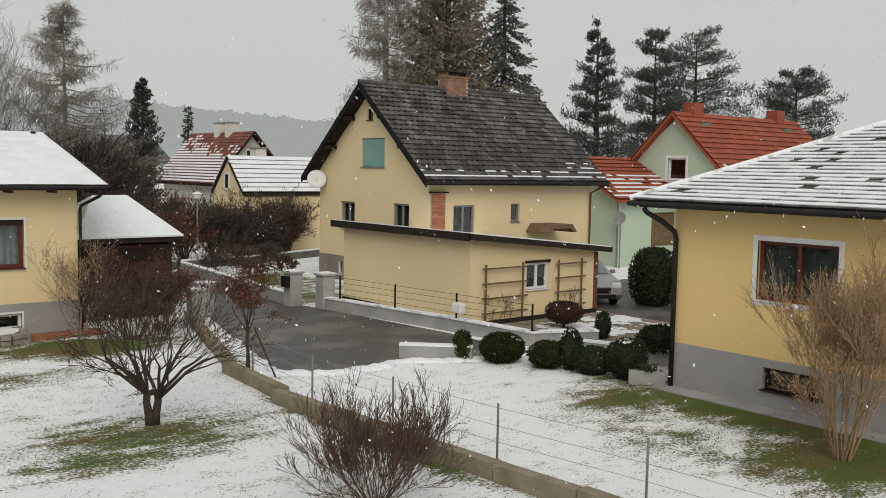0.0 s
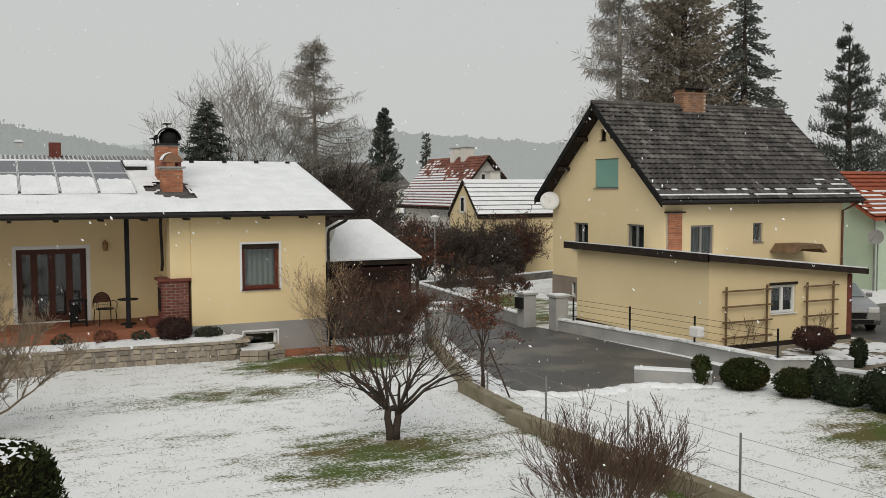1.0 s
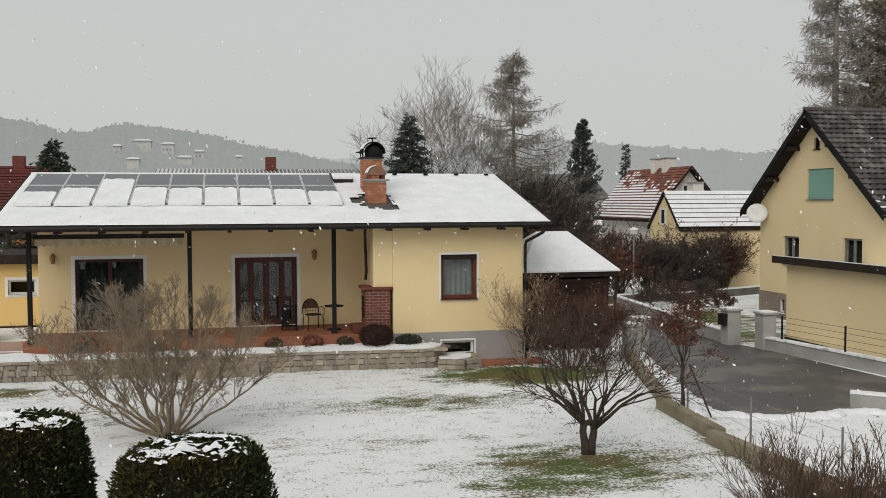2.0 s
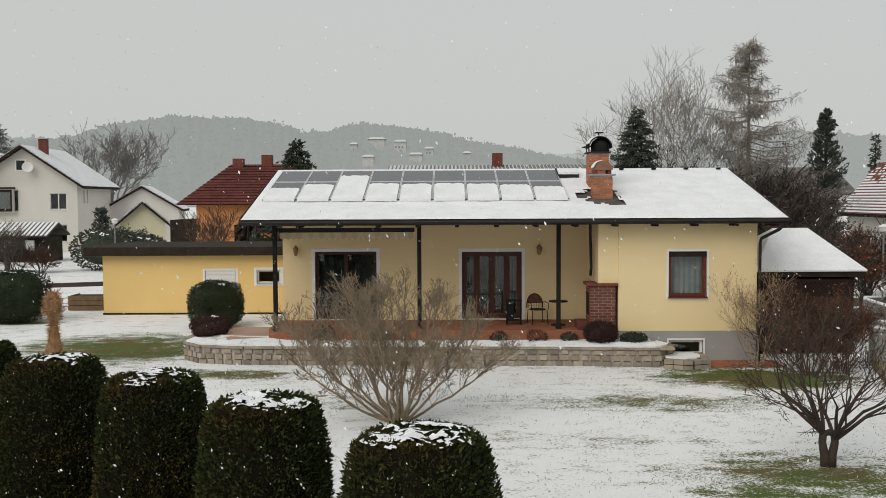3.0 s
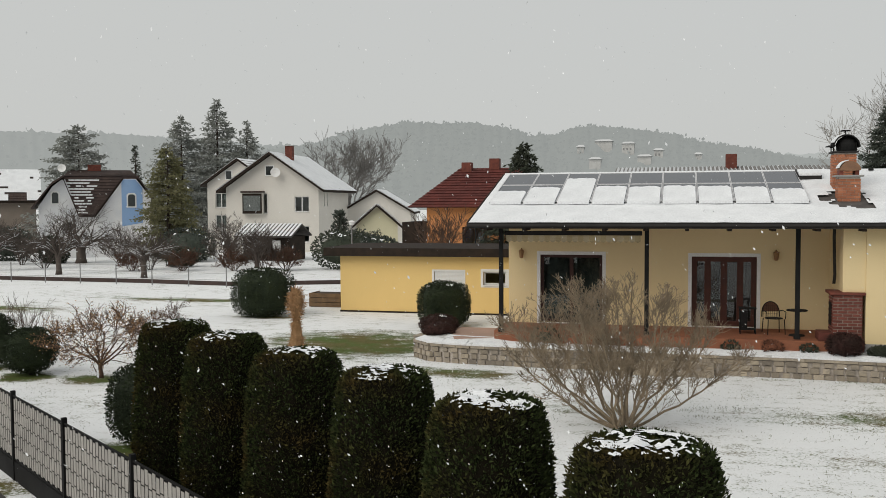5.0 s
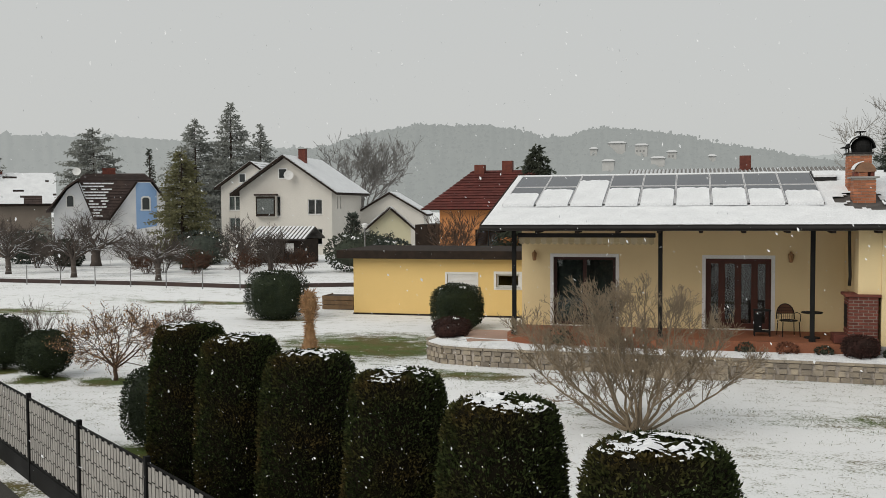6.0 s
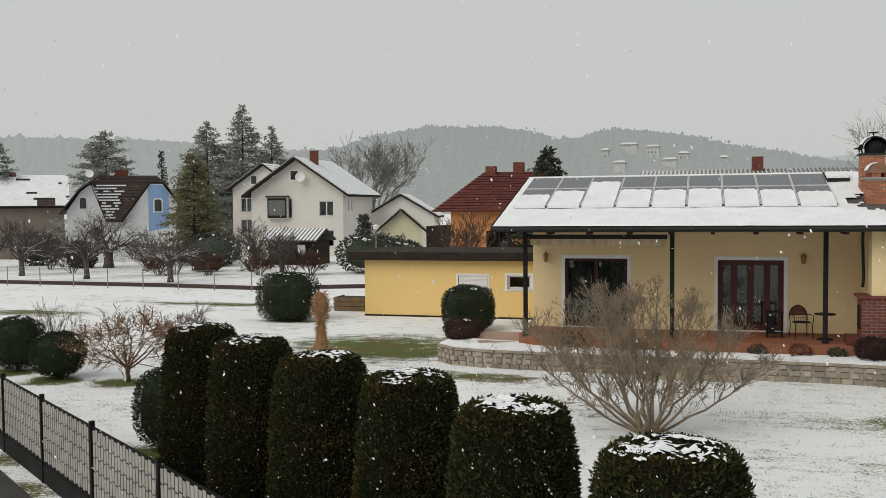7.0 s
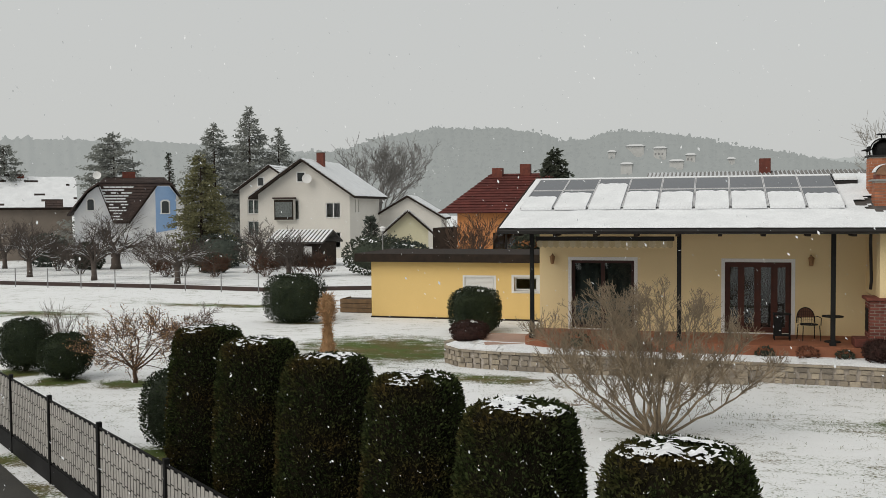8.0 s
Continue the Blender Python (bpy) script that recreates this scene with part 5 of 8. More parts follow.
for (xa, ya), (xb, yb) in zip(pts, pts[1:]):
    a, b = Vector((xa, ya, -0.1)), Vector((xb, yb, -0.1))
    part("wall_run", Shape().prism([a, b, b + Vector((.22, 0, 0)), a + Vector((.22, 0, 0))], (0, 0, 0.5)), CONCRETE, lane_wall)
    part("snow_cap", Shape().prism([a + Vector((-.02, 0, .502)), b + Vector((-.02, 0, .502)), b + Vector((.24, 0, .502)), a + Vector((.24, 0, .502))], (0, 0, 0.04)), SNOW, lane_wall)
DARK_STONE = mat("dark_stone_wall", (0.15, 0.14, 0.125), (0.10, 0.095, 0.085), 0.5, 0.95, 0.6, 40)
back_wall = thing("garden_wall", (20, 39.2, 0), "low grey garden wall with snow on its coping", "wall")
for (xa, ya), (xb, yb) in (((13.0, 38.6), (17.1, 38.9)), ((17.1, 38.9), (20.8, 39.3)), ((20.8, 39.3), (26.0, 41.2))):
    a, b = Vector((xa, ya, -0.1)), Vector((xb, yb, -0.1))
    part("wall_run", Shape().prism([a, b, b + Vector((0, .22, 0)), a + Vector((0, .22, 0))], (0, 0, 0.45)), DARK_STONE, back_wall)
    part("snow_cap", Shape().prism([a + Vector((0, -.02, .452)), b + Vector((0, -.02, .452)), b + Vector((0, .24, .452)), a + Vector((0, .24, .452))], (0, 0, 0.05)), SNOW, back_wall)
kb = thing("white_kerb_wall", (13.9, 17.4, 0), "short pale wall end with snow on top", "wall")
part("wall_run", Shape().prism([(13.45, 17.95, -0.1), (14.75, 16.75, -0.1), (14.9, 16.9, -0.1), (13.6, 18.1, -0.1)], (0, 0, 0.42)), CONCRETE, kb)
part("snow_cap", Shape().prism([(13.44, 17.94, 0.322), (14.75, 16.74, 0.322), (14.91, 16.9, 0.322), (13.6, 18.12, 0.322)], (0, 0, 0.05)), SNOW, kb)
k2w = thing("bed_wall", (17.7, 14.6, 0), "low grey wall behind the shrub bed", "wall")
part("wall_run", Shape().prism([(17.2, 15.9, -0.1), (18.25, 13.4, -0.1), (18.45, 13.45, -0.1), (17.4, 15.95, -0.1)], (0, 0, 0.48)), CONCRETE, k2w)
part("snow_cap", Shape().prism([(17.18, 15.9, 0.382), (18.23, 13.4, 0.382), (18.47, 13.45, 0.382), (17.42, 15.95, 0.382)], (0, 0, 0.04)), SNOW, k2w)

# ---- the ochre hipped bungalow
h3 = thing("hipped_bungalow", (16.6, 12.35, 0), "ochre plastered bungalow with hipped snowy tile roof", "house")
X3, Y3 = 16.6, 12.35
w3, b3 = (1.99, 3.67, 2.13, 3.30), (2.23, 3.52, 0.36, 0.80)
part("plinth", wall_shape((X3 - 0.015, Y3), (-1, 0), 10.3, -0.2, 0.97, 0.3, [b3]), PLINTH, h3, "grey rendered plinth")
part("wall", wall_shape((X3, Y3), (-1, 0), 10.3, 0.97, 3.9, 0.3, [w3]), PLASTER_D, h3)
window(h3, (X3, Y3), (-1, 0), w3, 1, frame_mat=RED_WOOD, trim=0.10, trim_mat=WHITE, curtain=CURTAIN_DIM, label="red-brown window with grey-white surround")
window(h3, (X3 - 0.015, Y3), (-1, 0), b3, 0, frame_mat=DARK_WOOD, name="basement_window")
part("wall", wall_shape((26.0, Y3), (0, 1), 9.1, -0.2, 3.9, 0.3), PLASTER_D, h3)
part("wall", wall_shape((26.0, 2.35), (1, 0), 9.7, -0.2, 3.9, 0.3), PLASTER_D, h3)
part("wall", wall_shape((16.9, 2.05), (0, -1), 9.1, -0.2, 3.9, 0.3), PLASTER_D, h3)
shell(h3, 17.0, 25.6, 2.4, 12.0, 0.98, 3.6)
part("soffit", Shape().box(16.02, 26.5, 1.4, 13.08, 3.875, 3.915), DARK_WOOD, h3)
part("gutter", Shape().tube([(15.97, 1.3, 3.93), (15.97, 13.13, 3.93), (26.6, 13.13, 3.93)], 0.055, 8), METAL_DARK, h3, "dark metal gutter")
part("fascia", Shape().box(16.03, 16.07, 1.35, 13.05, 3.86, 3.97), METAL_DARK, h3)
RB = Shape().add([(16.0, 13.1, 3.97), (16.0, 1.3, 3.97), (26.5, 1.3, 3.97), (26.5, 13.1, 3.97), (21.25, 7.85, 6.36), (21.25, 6.55, 6.36)], [(0, 1, 5, 4), (1, 2, 5), (2, 3, 4, 5), (3, 0, 4), (3, 2, 1, 0)])
h3_roof = part("roof", RB, TILE_DARK, h3)
part("hip_cap", Shape().tube([(15.98, 13.12, 4.04), (21.25, 7.85, 6.44)], 0.07, 6), SNOW_THIN, h3)
part("downpipe", Shape().tube([(16.0, 12.75, 3.85), (16.05, 12.7, 3.75), (16.3, 12.45, 3.55), (16.5, 12.30, 3.35), (16.53, 12.28, 3.2), (16.53, 12.28, 0.0)], 0.055, 8), METAL_DARK, h3, "dark downpipe", smooth=True)
single("house_path", Shape().box(16.05, 16.6, 2.0, 12.5, -0.05, 0.02), CONCRETE, "pale concrete strip along the plinth", "paving", kind="structure")

# ---- the mint house with the red roof
h4 = thing("mint_house", (40.0, 30.0, 0), "mint green gabled house with red tiled roof", "house")
wn4 = (3.6, 4.7, 4.25, 5.35)
part("wall", wall_shape((40.0, 34.0), (-1, 0), 8.0, -0.2, 4.2, 0.3), GREEN_PLASTER, h4)
g4 = Shape()
t4 = lambda a: 7.42 - 0.96 * abs(a - 4.0)
for a, b, c, d in ((0, 3.6, 4.2, 9), (4.7, 8.0, 4.2, 9), (3.6, 4.7, 5.35, 9)):
    cs = sorted({a, b, *([4.0] if a < 4.0 < b else [])})
    for p, q in zip(cs, cs[1:]):
        g4.prism([(40.0, 34 - p, c), (40.0, 34 - q, c), (40.0, 34 - q, max(c + .001, t4(q))), (40.0, 34 - p, max(c + .001, t4(p)))], (0.3, 0, 0))
part("gable", g4, GREEN_PLASTER, h4)
window(h4, (40.0, 34.0), (-1, 0), wn4, 0, frame_mat=WHITE, trim=0.14)
part("wall", wall_shape((40.3, 26.0), (0, -1), 10.4, -0.2, 4.0, 0.3), GREEN_PLASTER, h4)
part("wall", wall_shape((51.0, 26.0), (1, 0), 8.0, -0.2, 4.0, 0.3), GREEN_PLASTER, h4)
part("wall", wall_shape((50.7, 34.0), (0, 1), 10.4, -0.2, 4.0, 0.3), GREEN_PLASTER, h4)
part("gable", Shape().prism([(50.7, 26, 4.0), (50.7, 34, 4.0), (50.7, 30, 7.4)], (0.3, 0, 0)), GREEN_PLASTER, h4)
gable_roof_slab(h4, "x", 39.6, 51.4, 30.0, 4.5, 7.68, 7.68 - 4.5 * 0.96, 0.16, TILE_RED)
for x in (41.5, 49.3):
    part("chimney", Shape().box(x - 0.4, x + 0.4, 29.7, 30.4, 7.2, 8.25), TILE_RED, h4, "red brick chimney")
    part("roof_vent", Shape().box(x - 0.35, x + 0.35, 29.2, 29.5, 6.95, 7.2), mat("verdigris_sheet", (0.12, 0.20, 0.15), (0.10, 0.17, 0.13), 0.5), h4)
wing = thing("mint_wing", (36.0, 31.0, 0), "low mint green wing with red and white roof", "house wing")
part("wall", wall_shape((35.2, 36.0), (-1, 0), 6.4, -0.3, 3.3, 0.3), GREEN_PLASTER, wing)
part("wall", wall_shape((35.5, 29.6), (0, -1), 4.49, -0.3, 3.2, 0.3, [(2.3, 4.3, 0.9, 2.6)]), GREEN_PLASTER, wing)
part("door_leaf", Shape().box(37.8, 39.8, 29.75, 29.8, 0.9, 2.6), OLD_WOOD, wing, "brown wooden door")
part("gable", Shape().prism([(35.2, 36.0, 3.3), (35.2, 29.6, 3.3), (35.2, 32.8, 5.1)], (0.3, 0, 0)), GREEN_PLASTER, wing)
gable_roof_slab(wing, "x", 34.6, 40.0, 32.8, 3.7, 5.32, 3.25, 0.12, TILE_RED)
part("downpipe", Shape().tube([(35.1, 29.5, 3.2), (35.1, 29.5, 0)], 0.05, 6), METAL_GREY, wing)
part("railing", Shape().tube([(37.4, 27.5, 2.0), (40.0, 27.5, 2.0)], 0.05, 6).tube([(37.4, 27.5, 1.0), (37.4, 27.5, 2.0)], 0.05, 6), DARK_WOOD, wing)
wd = thing("satellite_dish", (34.85, 29.3, 0), "pale grey satellite dish on a pole by the wing", "satellite dish")
part("pole", Shape().tube([(34.95, 29.2, 0), (34.95, 29.2, 2.4)], 0.035, 6), METAL_GREY, wd)
part("reflector", dish_shape((34.72, 29.12, 2.4), (-0.75, -0.6, 0.3), 0.33), GREY_FRAME, wd)


# ---- houses farther off
def far_house(name, label, o, ax, w, d, ez, rz, wall_m, roof_m, over=0.5, wins=(), snow=None, chims=(), sheet=False):
    """A gabled house: o is the near-left corner, ax its angle (degrees), w along the gable side, d along the ridge. wins: (face, u0, u1, z0, z1), face 'g' gable or 'l' long right side."""
    h = thing(name, (o[0], o[1], 0), label, "house")
    a = radians(ax)
    u, v = Vector((math.cos(a), math.sin(a), 0)), Vector((-math.sin(a), math.cos(a), 0))
    P = lambda p, q, z: Vector((o[0], o[1], 0)) + u * p + v * q + Vector((0, 0, z))
    n_g, n_r = (-v.x, -v.y), (u.x, u.y)
    hg = [q[1:] for q in wins if q[0] == "g"]
    hl = [q[1:] for q in wins if q[0] == "l"]
    low = [q for q in hg if q[3] < ez]
    part("wall", wall_shape((o[0], o[1]), n_g, w, -0.3, ez, 0.3, low), wall_m, h)
    c = P(w, 0.3, 0)
    part("wall", wall_shape((c.x, c.y), n_r, d - 0.6, -0.3, ez, 0.3, hl), wall_m, h)
    c = P(w, d, 0)
    part("wall", wall_shape((c.x, c.y), (v.x, v.y), w, -0.3, ez, 0.3), wall_m, h)
    c = P(0, d - 0.3, 0)
    part("wall", wall_shape((c.x, c.y), (-u.x, -u.y), d - 0.6, -0.3, ez, 0.3), wall_m, h)
    for q in (0, d - 0.3):
        part("gable", Shape().prism([P(0, q, ez), P(w, q, ez), P(w / 2, q, rz - 0.1)], v * 0.3), wall_m, h)
    k = (rz - ez) / (w / 2)
    sl = Shape()
    for s0 in (0, 1):
        e = -over if s0 == 0 else w + over
        sl.prism([P(w / 2, -over, rz + .1), P(e, -over, ez - k * over + .1), P(e, d + over, ez - k * over + .1), P(w / 2, d + over, rz + .1)], (0, 0, -0.15))
    rf = part("roof", sl, DARK_WOOD, h)
    rows = max(8, int(math.hypot(w / 2, rz - ez) / (0.19 if name == "red_roof_house" else 0.36)))
    for s0 in (0, 1):
        e = -over if s0 == 0 else w + over
        A, B = P(e, -over, ez - k * over + .1), P(e, d + over, ez - k * over + .1)
        C, D = P(w / 2, d + over, rz + .1), P(w / 2, -over, rz + .1)
        if s0 == 0:
            A, B, C, D = B, A, D, C
        courses(rf, A, B, C, D, rows, 44 if name == "red_roof_house" else 1 if snow else max(8, int((d + 1) / 0.6)), 0.03, roof_m, snow=SNOW if snow else None, snow_at=snow, lap=0.34 if name == "red_roof_house" else 0.1)
        if sheet:
            up = (B - A).cross(D - A).normalized()
            up = up if up.z > 0 else -up
            sheet_s, gone = Shape(), 0.30 if name == "snowy_house" else 9.0
            grid = {}
            for j in range(17):
                for i in range(49):
                    grid[i, j] = len(sheet_s.v)
                    p_ = A.lerp(B, i / 48).lerp(D.lerp(C, i / 48), j / 16)
                    sheet_s.v.append(tuple(p_ + up * (0.11 + 0.03 * noise.noise((i * 0.3, j * 0.4, 5)))))
            sheet_s.n = len(sheet_s.v)
            sheet_s.f = [(grid[i, j], grid[i + 1, j], grid[i + 1, j + 1], grid[i, j + 1]) for j in range(16) for i in range(48) if noise.noise((i * 0.11, j * 0.42, 4)) < gone]
            part("snow_cover", sheet_s, SNOW, rf, "smooth snow sheet on the roof", smooth=True)
    for g in hg:
        if g in low:
            window(h, (o[0], o[1]), n_g, g, 1, trim=0.0, depth=0.12, curtain=CURTAIN if (g[0] * 7) % 2 > 1 else None)
        else:
            part("attic_window", Shape().prism([P(g[0], -0.03, g[2]), P(g[1], -0.03, g[2]), P(g[1], -0.03, g[3]), P(g[0], -0.03, g[3])], v * 0.028), DARK_PANE, h)
            f = Shape()
            for p, q, r, t in ((g[0] - .1, g[0], g[2] - .1, g[3] + .1), (g[1], g[1] + .1, g[2] - .1, g[3] + .1), (g[0], g[1], g[3], g[3] + .1), (g[0], g[1], g[2] - .1, g[2])):
                f.prism([P(p, -0.05, r), P(q, -0.05, r), P(q, -0.05, t), P(p, -0.05, t)], v * 0.05)
            part("window_frame", f, WHITE, h)
    c = P(w, 0.3, 0)
    for g in hl:
        window(h, (c.x, c.y), n_r, g, 0, depth=0.12)
    for p, q, z, m in chims:
        part("chimney", Shape().obox(P(p, q, z - 0.7), u * 0.35, v * 0.3, (0, 0, 0.7)), m, h, bevel=0.02)
        part("chimney_cap", Shape().obox(P(p, q, z + 0.03), u * 0.42, v * 0.37, (0, 0, 0.03)), CONCRETE, h)
    return h


white_rows = lambda j, s, t: True
half_rows = lambda j, s, t: t + 0.25 * noise.noise((s * 5, t * 4, 2)) + j.uniform(-0.15, 0.15) < 0.80 - 0.25 * s
wh = far_house("white_house", "tall off-white house with snowy gabled roof", (-40.9, 79.95), 5.0, 8.9, 10.5, 6.0, 9.05, WHITE_PLASTER, TILE_BROWN, 0.7,
               [("g", 2.3, 4.0, 3.55, 5.4), ("g", 6.6, 8.0, 3.7, 5.1), ("g", 3.9, 4.6, 7.1, 7.9), ("g", 6.6, 8.0, 0.9, 2.4), ("l", 1.4, 1.8, 4.2, 5.4), ("l", 2.4, 2.8, 4.2, 5.4)], white_rows, [(5.2, 3.0, 9.9, BRICK_DARK)], sheet=True)
bay = part("bay_window", Shape().obox((-38.2, 80.0, 4.5), (0.95, 0.083, 0), (-0.03, 0.30, 0), (0, 0, 1.0)), WHITE_PLASTER, wh)
part("bay_frame", Shape().obox((-38.17, 79.70, 4.47), (0.93, 0.081, 0), (-0.002, 0.02, 0), (0, 0, 0.92)), DARK_WOOD, bay)
# pane in flat curtain grey, the reflection on its glass painted in
part("pane", Shape().obox((-38.17, 79.66, 4.5), (0.8, 0.07, 0), (-0.002, 0.02, 0), (0, 0, 0.70)), CURTAIN, bay)
part("bay_roof", Shape().obox((-38.2, 79.95, 5.55), (1.05, 0.09, 0), (-0.03, 0.4, 0), (0, 0, 0.08)), TILE_BROWN, wh)
part("satellite_dish", dish_shape((-35.9, 79.9, 7.3), (0.35, -0.9, 0.25), 0.45), WHITE, wh)
whl = far_house("white_house_wing", "off-white rear wing with gabled roof", (-44.45, 83.0), 5.0, 6.4, 8.0, 6.5, 8.7, WHITE_PLASTER, TILE_BROWN, 0.5, [("g", 0.8, 2.0, 4.1, 5.5), ("g", 0.8, 2.0, 2.0, 3.4), ("g", 1.95, 2.5, 6.85, 7.6)], white_rows)
oh = thing("orange_house", (-16.2, 60.0, 0), "orange plastered house with maroon hipped roof", "house")
ow = [(2.4, 4.1, 1.3, 2.9)]
part("wall", wall_shape((-16.2, 60.0), (0, -1), 8.0, -0.3, 4.2, 0.3, ow), ORANGE_PLASTER, oh)
part("wall", wall_shape((-8.2, 60.3), (1, 0), 7.0, -0.3, 4.2, 0.3), ORANGE_PLASTER, oh)
part("wall", wall_shape((-16.2, 67.3), (-1, 0), 7.0, -0.3, 4.2, 0.3), ORANGE_PLASTER, oh)
part("wall", wall_shape((-8.2, 67.6), (0, 1), 8.0, -0.3, 4.2, 0.3), ORANGE_PLASTER, oh)
window(oh, (-16.2, 60.0), (0, -1), ow[0], 1, frame_mat=DARK_WOOD)
oe = [(-17.3, 59.3, 4.18), (-7.2, 59.3, 4.18), (-7.2, 68.3, 4.18), (-17.3, 68.3, 4.18), (-14.7, 63.6, 6.85), (-9.8, 63.6, 6.85)]
orf = part("roof", Shape().add(oe, [(0, 1, 5, 4), (1, 2, 5), (2, 3, 4, 5), (3, 0, 4), (3, 2, 1, 0)]), TILE_MAROON, oh, "maroon tiled hipped roof")
courses(orf, oe[0], oe[1], oe[5], oe[4], 15, 24, 0.02, TILE_MAROON, lift=0.05)
courses(orf, oe[3], oe[0], oe[4], (-14.69, 63.6, 6.85), 15, 20, 0.02, TILE_MAROON, lift=0.05, snow=SNOW, snow_at=lambda j, s, t: t < 0.2 and j.random() < 0.6)
for x, y, z in ((-14.2, 63.4, 7.25), (-12.3, 63.6, 7.5)):
    part("chimney", Shape().box(x - 0.35, x + 0.35, y - 0.3, y + 0.3, 6.0, z), BRICK_DARK, oh, bevel=0.02)
part("lean_to", Shape().box(-18.2, -16.22, 61, 65, 0, 3.2), DARK_WOOD, oh, "dark lean-to on the side wall")
far_house("cottage", "small pale yellow cottage with snowy roof", (-25.0, 71.0), 18, 3.3, 6.0, 2.8, 4.25, mat("pale_lemon_plaster", (0.63, 0.60, 0.42), (0.58, 0.55, 0.39), 2.0, 0.9, 0.3, 60), TILE_BROWN, 0.4, [], white_rows, sheet=True)
far_house("far_cottage", "far cottage with a broad snowy roof", (-33.5, 91.0), 12, 7.0, 9.0, 3.6, 5.7, WHITE_PLASTER, TILE_BROWN, 0.4, [], white_rows, sheet=True)
far_house("snowy_house", "low grey-brown house with broken snow on its roof", (-74.5, 73.9), -52, 9.0, 14.0, 5.0, 7.7, mat("grey_brown_render", (0.24, 0.20, 0.165), (0.19, 0.16, 0.135), 1.5, 0.9, 0.3, 50), TILE_BROWN, 0.5, [], None, [(4.5, 9.5, 8.1, BRICK_DARK)], sheet=True)
far_house("red_roof_house", "old house with red and snow-streaked tile roof", (25.9, 53.4), 0, 4.6, 8.0, 3.9, 6.6, WHITE_PLASTER, TILE_OLD, 0.5, [("g", 2.0, 2.6, 4.9, 5.5)], half_rows, [(2.3, 2.6, 7.3, WHITE_PLASTER), (2.3, 4.2, 7.3, WHITE_PLASTER)])
far_house("barn", "cream barn with snow-striped roof", (22.4, 46.6), -90, 3.4, 11.0, 3.2, 4.95, PLASTER_C, TILE_BROWN, 0.10, [("g", 1.4, 1.8, 3.4, 4.1), ("g", 1.5, 1.9, 1.4, 2.2)], white_rows, [(1.4, 1.9, 5.5, WHITE_PLASTER)])
bh = thing("long_shed", (2.0, 48.0, 0), "long building with grey corrugated roof behind the bungalow", "building")
part("wall", Shape().box(-3.0, 7.4, 48.3, 54.0, 0, 5.6), WHITE_PLASTER, bh)
cr = Shape()
for k in range(52):
    x = -3.3 + k * 0.205
    cr.v += [(x, 47.9, 5.6), (x, 51.2, 6.28), (x + 0.1, 47.9, 5.70), (x + 0.1, 51.2, 6.37)]
cr.n = len(cr.v)
cr.f = [(2 * k, 2 * k + 2, 2 * k + 3, 2 * k + 1) for k in range(103)]
part("roof", cr, CORRUGATED, bh, "grey corrugated roof sheets")
trough = Shape().add([(p[0], p[1], p[2] + 0.008) for p in cr.v], [(2 * k, 2 * k + 2, 2 * k + 3, 2 * k + 1) for k in range(103) if k % 2])
tagged(part("snow_strip", trough, SNOW, bh, "snow lying in the corrugations"), kind="stuff")
part("roof_back", Shape().prism([(-3.3, 51.2, 6.24), (7.4, 51.2, 6.24), (7.4, 54.4, 5.5), (-3.3, 54.4, 5.5)], (0, 0, 0.06)), CORRUGATED, bh)
part("chimney", Shape().box(2.3, 2.85, 50.6, 51.1, 6.0, 6.95), BRICK_DARK, bh, bevel=0.02)
far2 = thing("dark_hall", (16, 75, 0), "long dark-roofed hall in the distance", "hall")
part("wall", Shape().box(12, 36, 86, 96, 0, 5.0), WHITE_PLASTER, far2)
part("roof", Shape().prism([(11, 85.5, 4.6), (37, 85.5, 4.6), (37, 91, 7.1), (11, 91, 7.1)], (0, 0, 0.2)), TILE_DARK, far2)

# blue house with a half-hipped roof
bl = thing("blue_house", (-48.0, 70.0, 0), "blue and white house with dark mansard roof", "house")
ab = radians(34)
ub, vb = Vector((math.cos(ab), math.sin(ab), 0)), Vector((-math.sin(ab), math.cos(ab), 0))
PB = lambda p, q, z: Vector((-52.0, 67.2, 0)) + ub * p + vb * q + Vector((0, 0, z))
part("wall", Shape().prism([PB(0.5, 0, -0.3), PB(4.25, 0, -0.3), PB(4.25, 0, 3.5), PB(3.6, 0, 3.7), PB(2.6, 0, 6.6), PB(2.3, 0, 6.55), PB(1.6, 0, 6.0), PB(0.5, 0, 4.35)], vb * 7), PALE_BLUE, bl, "white plastered gable")
part("wall", Shape().prism([PB(4.25, 0.02, -0.3), PB(9.45, 0.02, -0.3), PB(9.45, 0.02, 5.0), PB(8.25, 0.02, 6.65), PB(7.15, 0.02, 6.65), PB(4.9, 0.02, 3.6), PB(4.25, 0.02, 3.5)], vb * 7), PALE_BLUE, bl, "white plastered gable")
part("painted_field", Shape().prism([PB(7.05, -0.01, 2.6), PB(8.75, -0.01, 2.9), PB(8.75, -0.01, 5.9), PB(8.2, -0.01, 6.6), PB(7.2, -0.01, 6.6), PB(7.05, -0.01, 6.3)], vb * 0.028), BLUE_PLASTER, bl, "sky blue painted gable field")
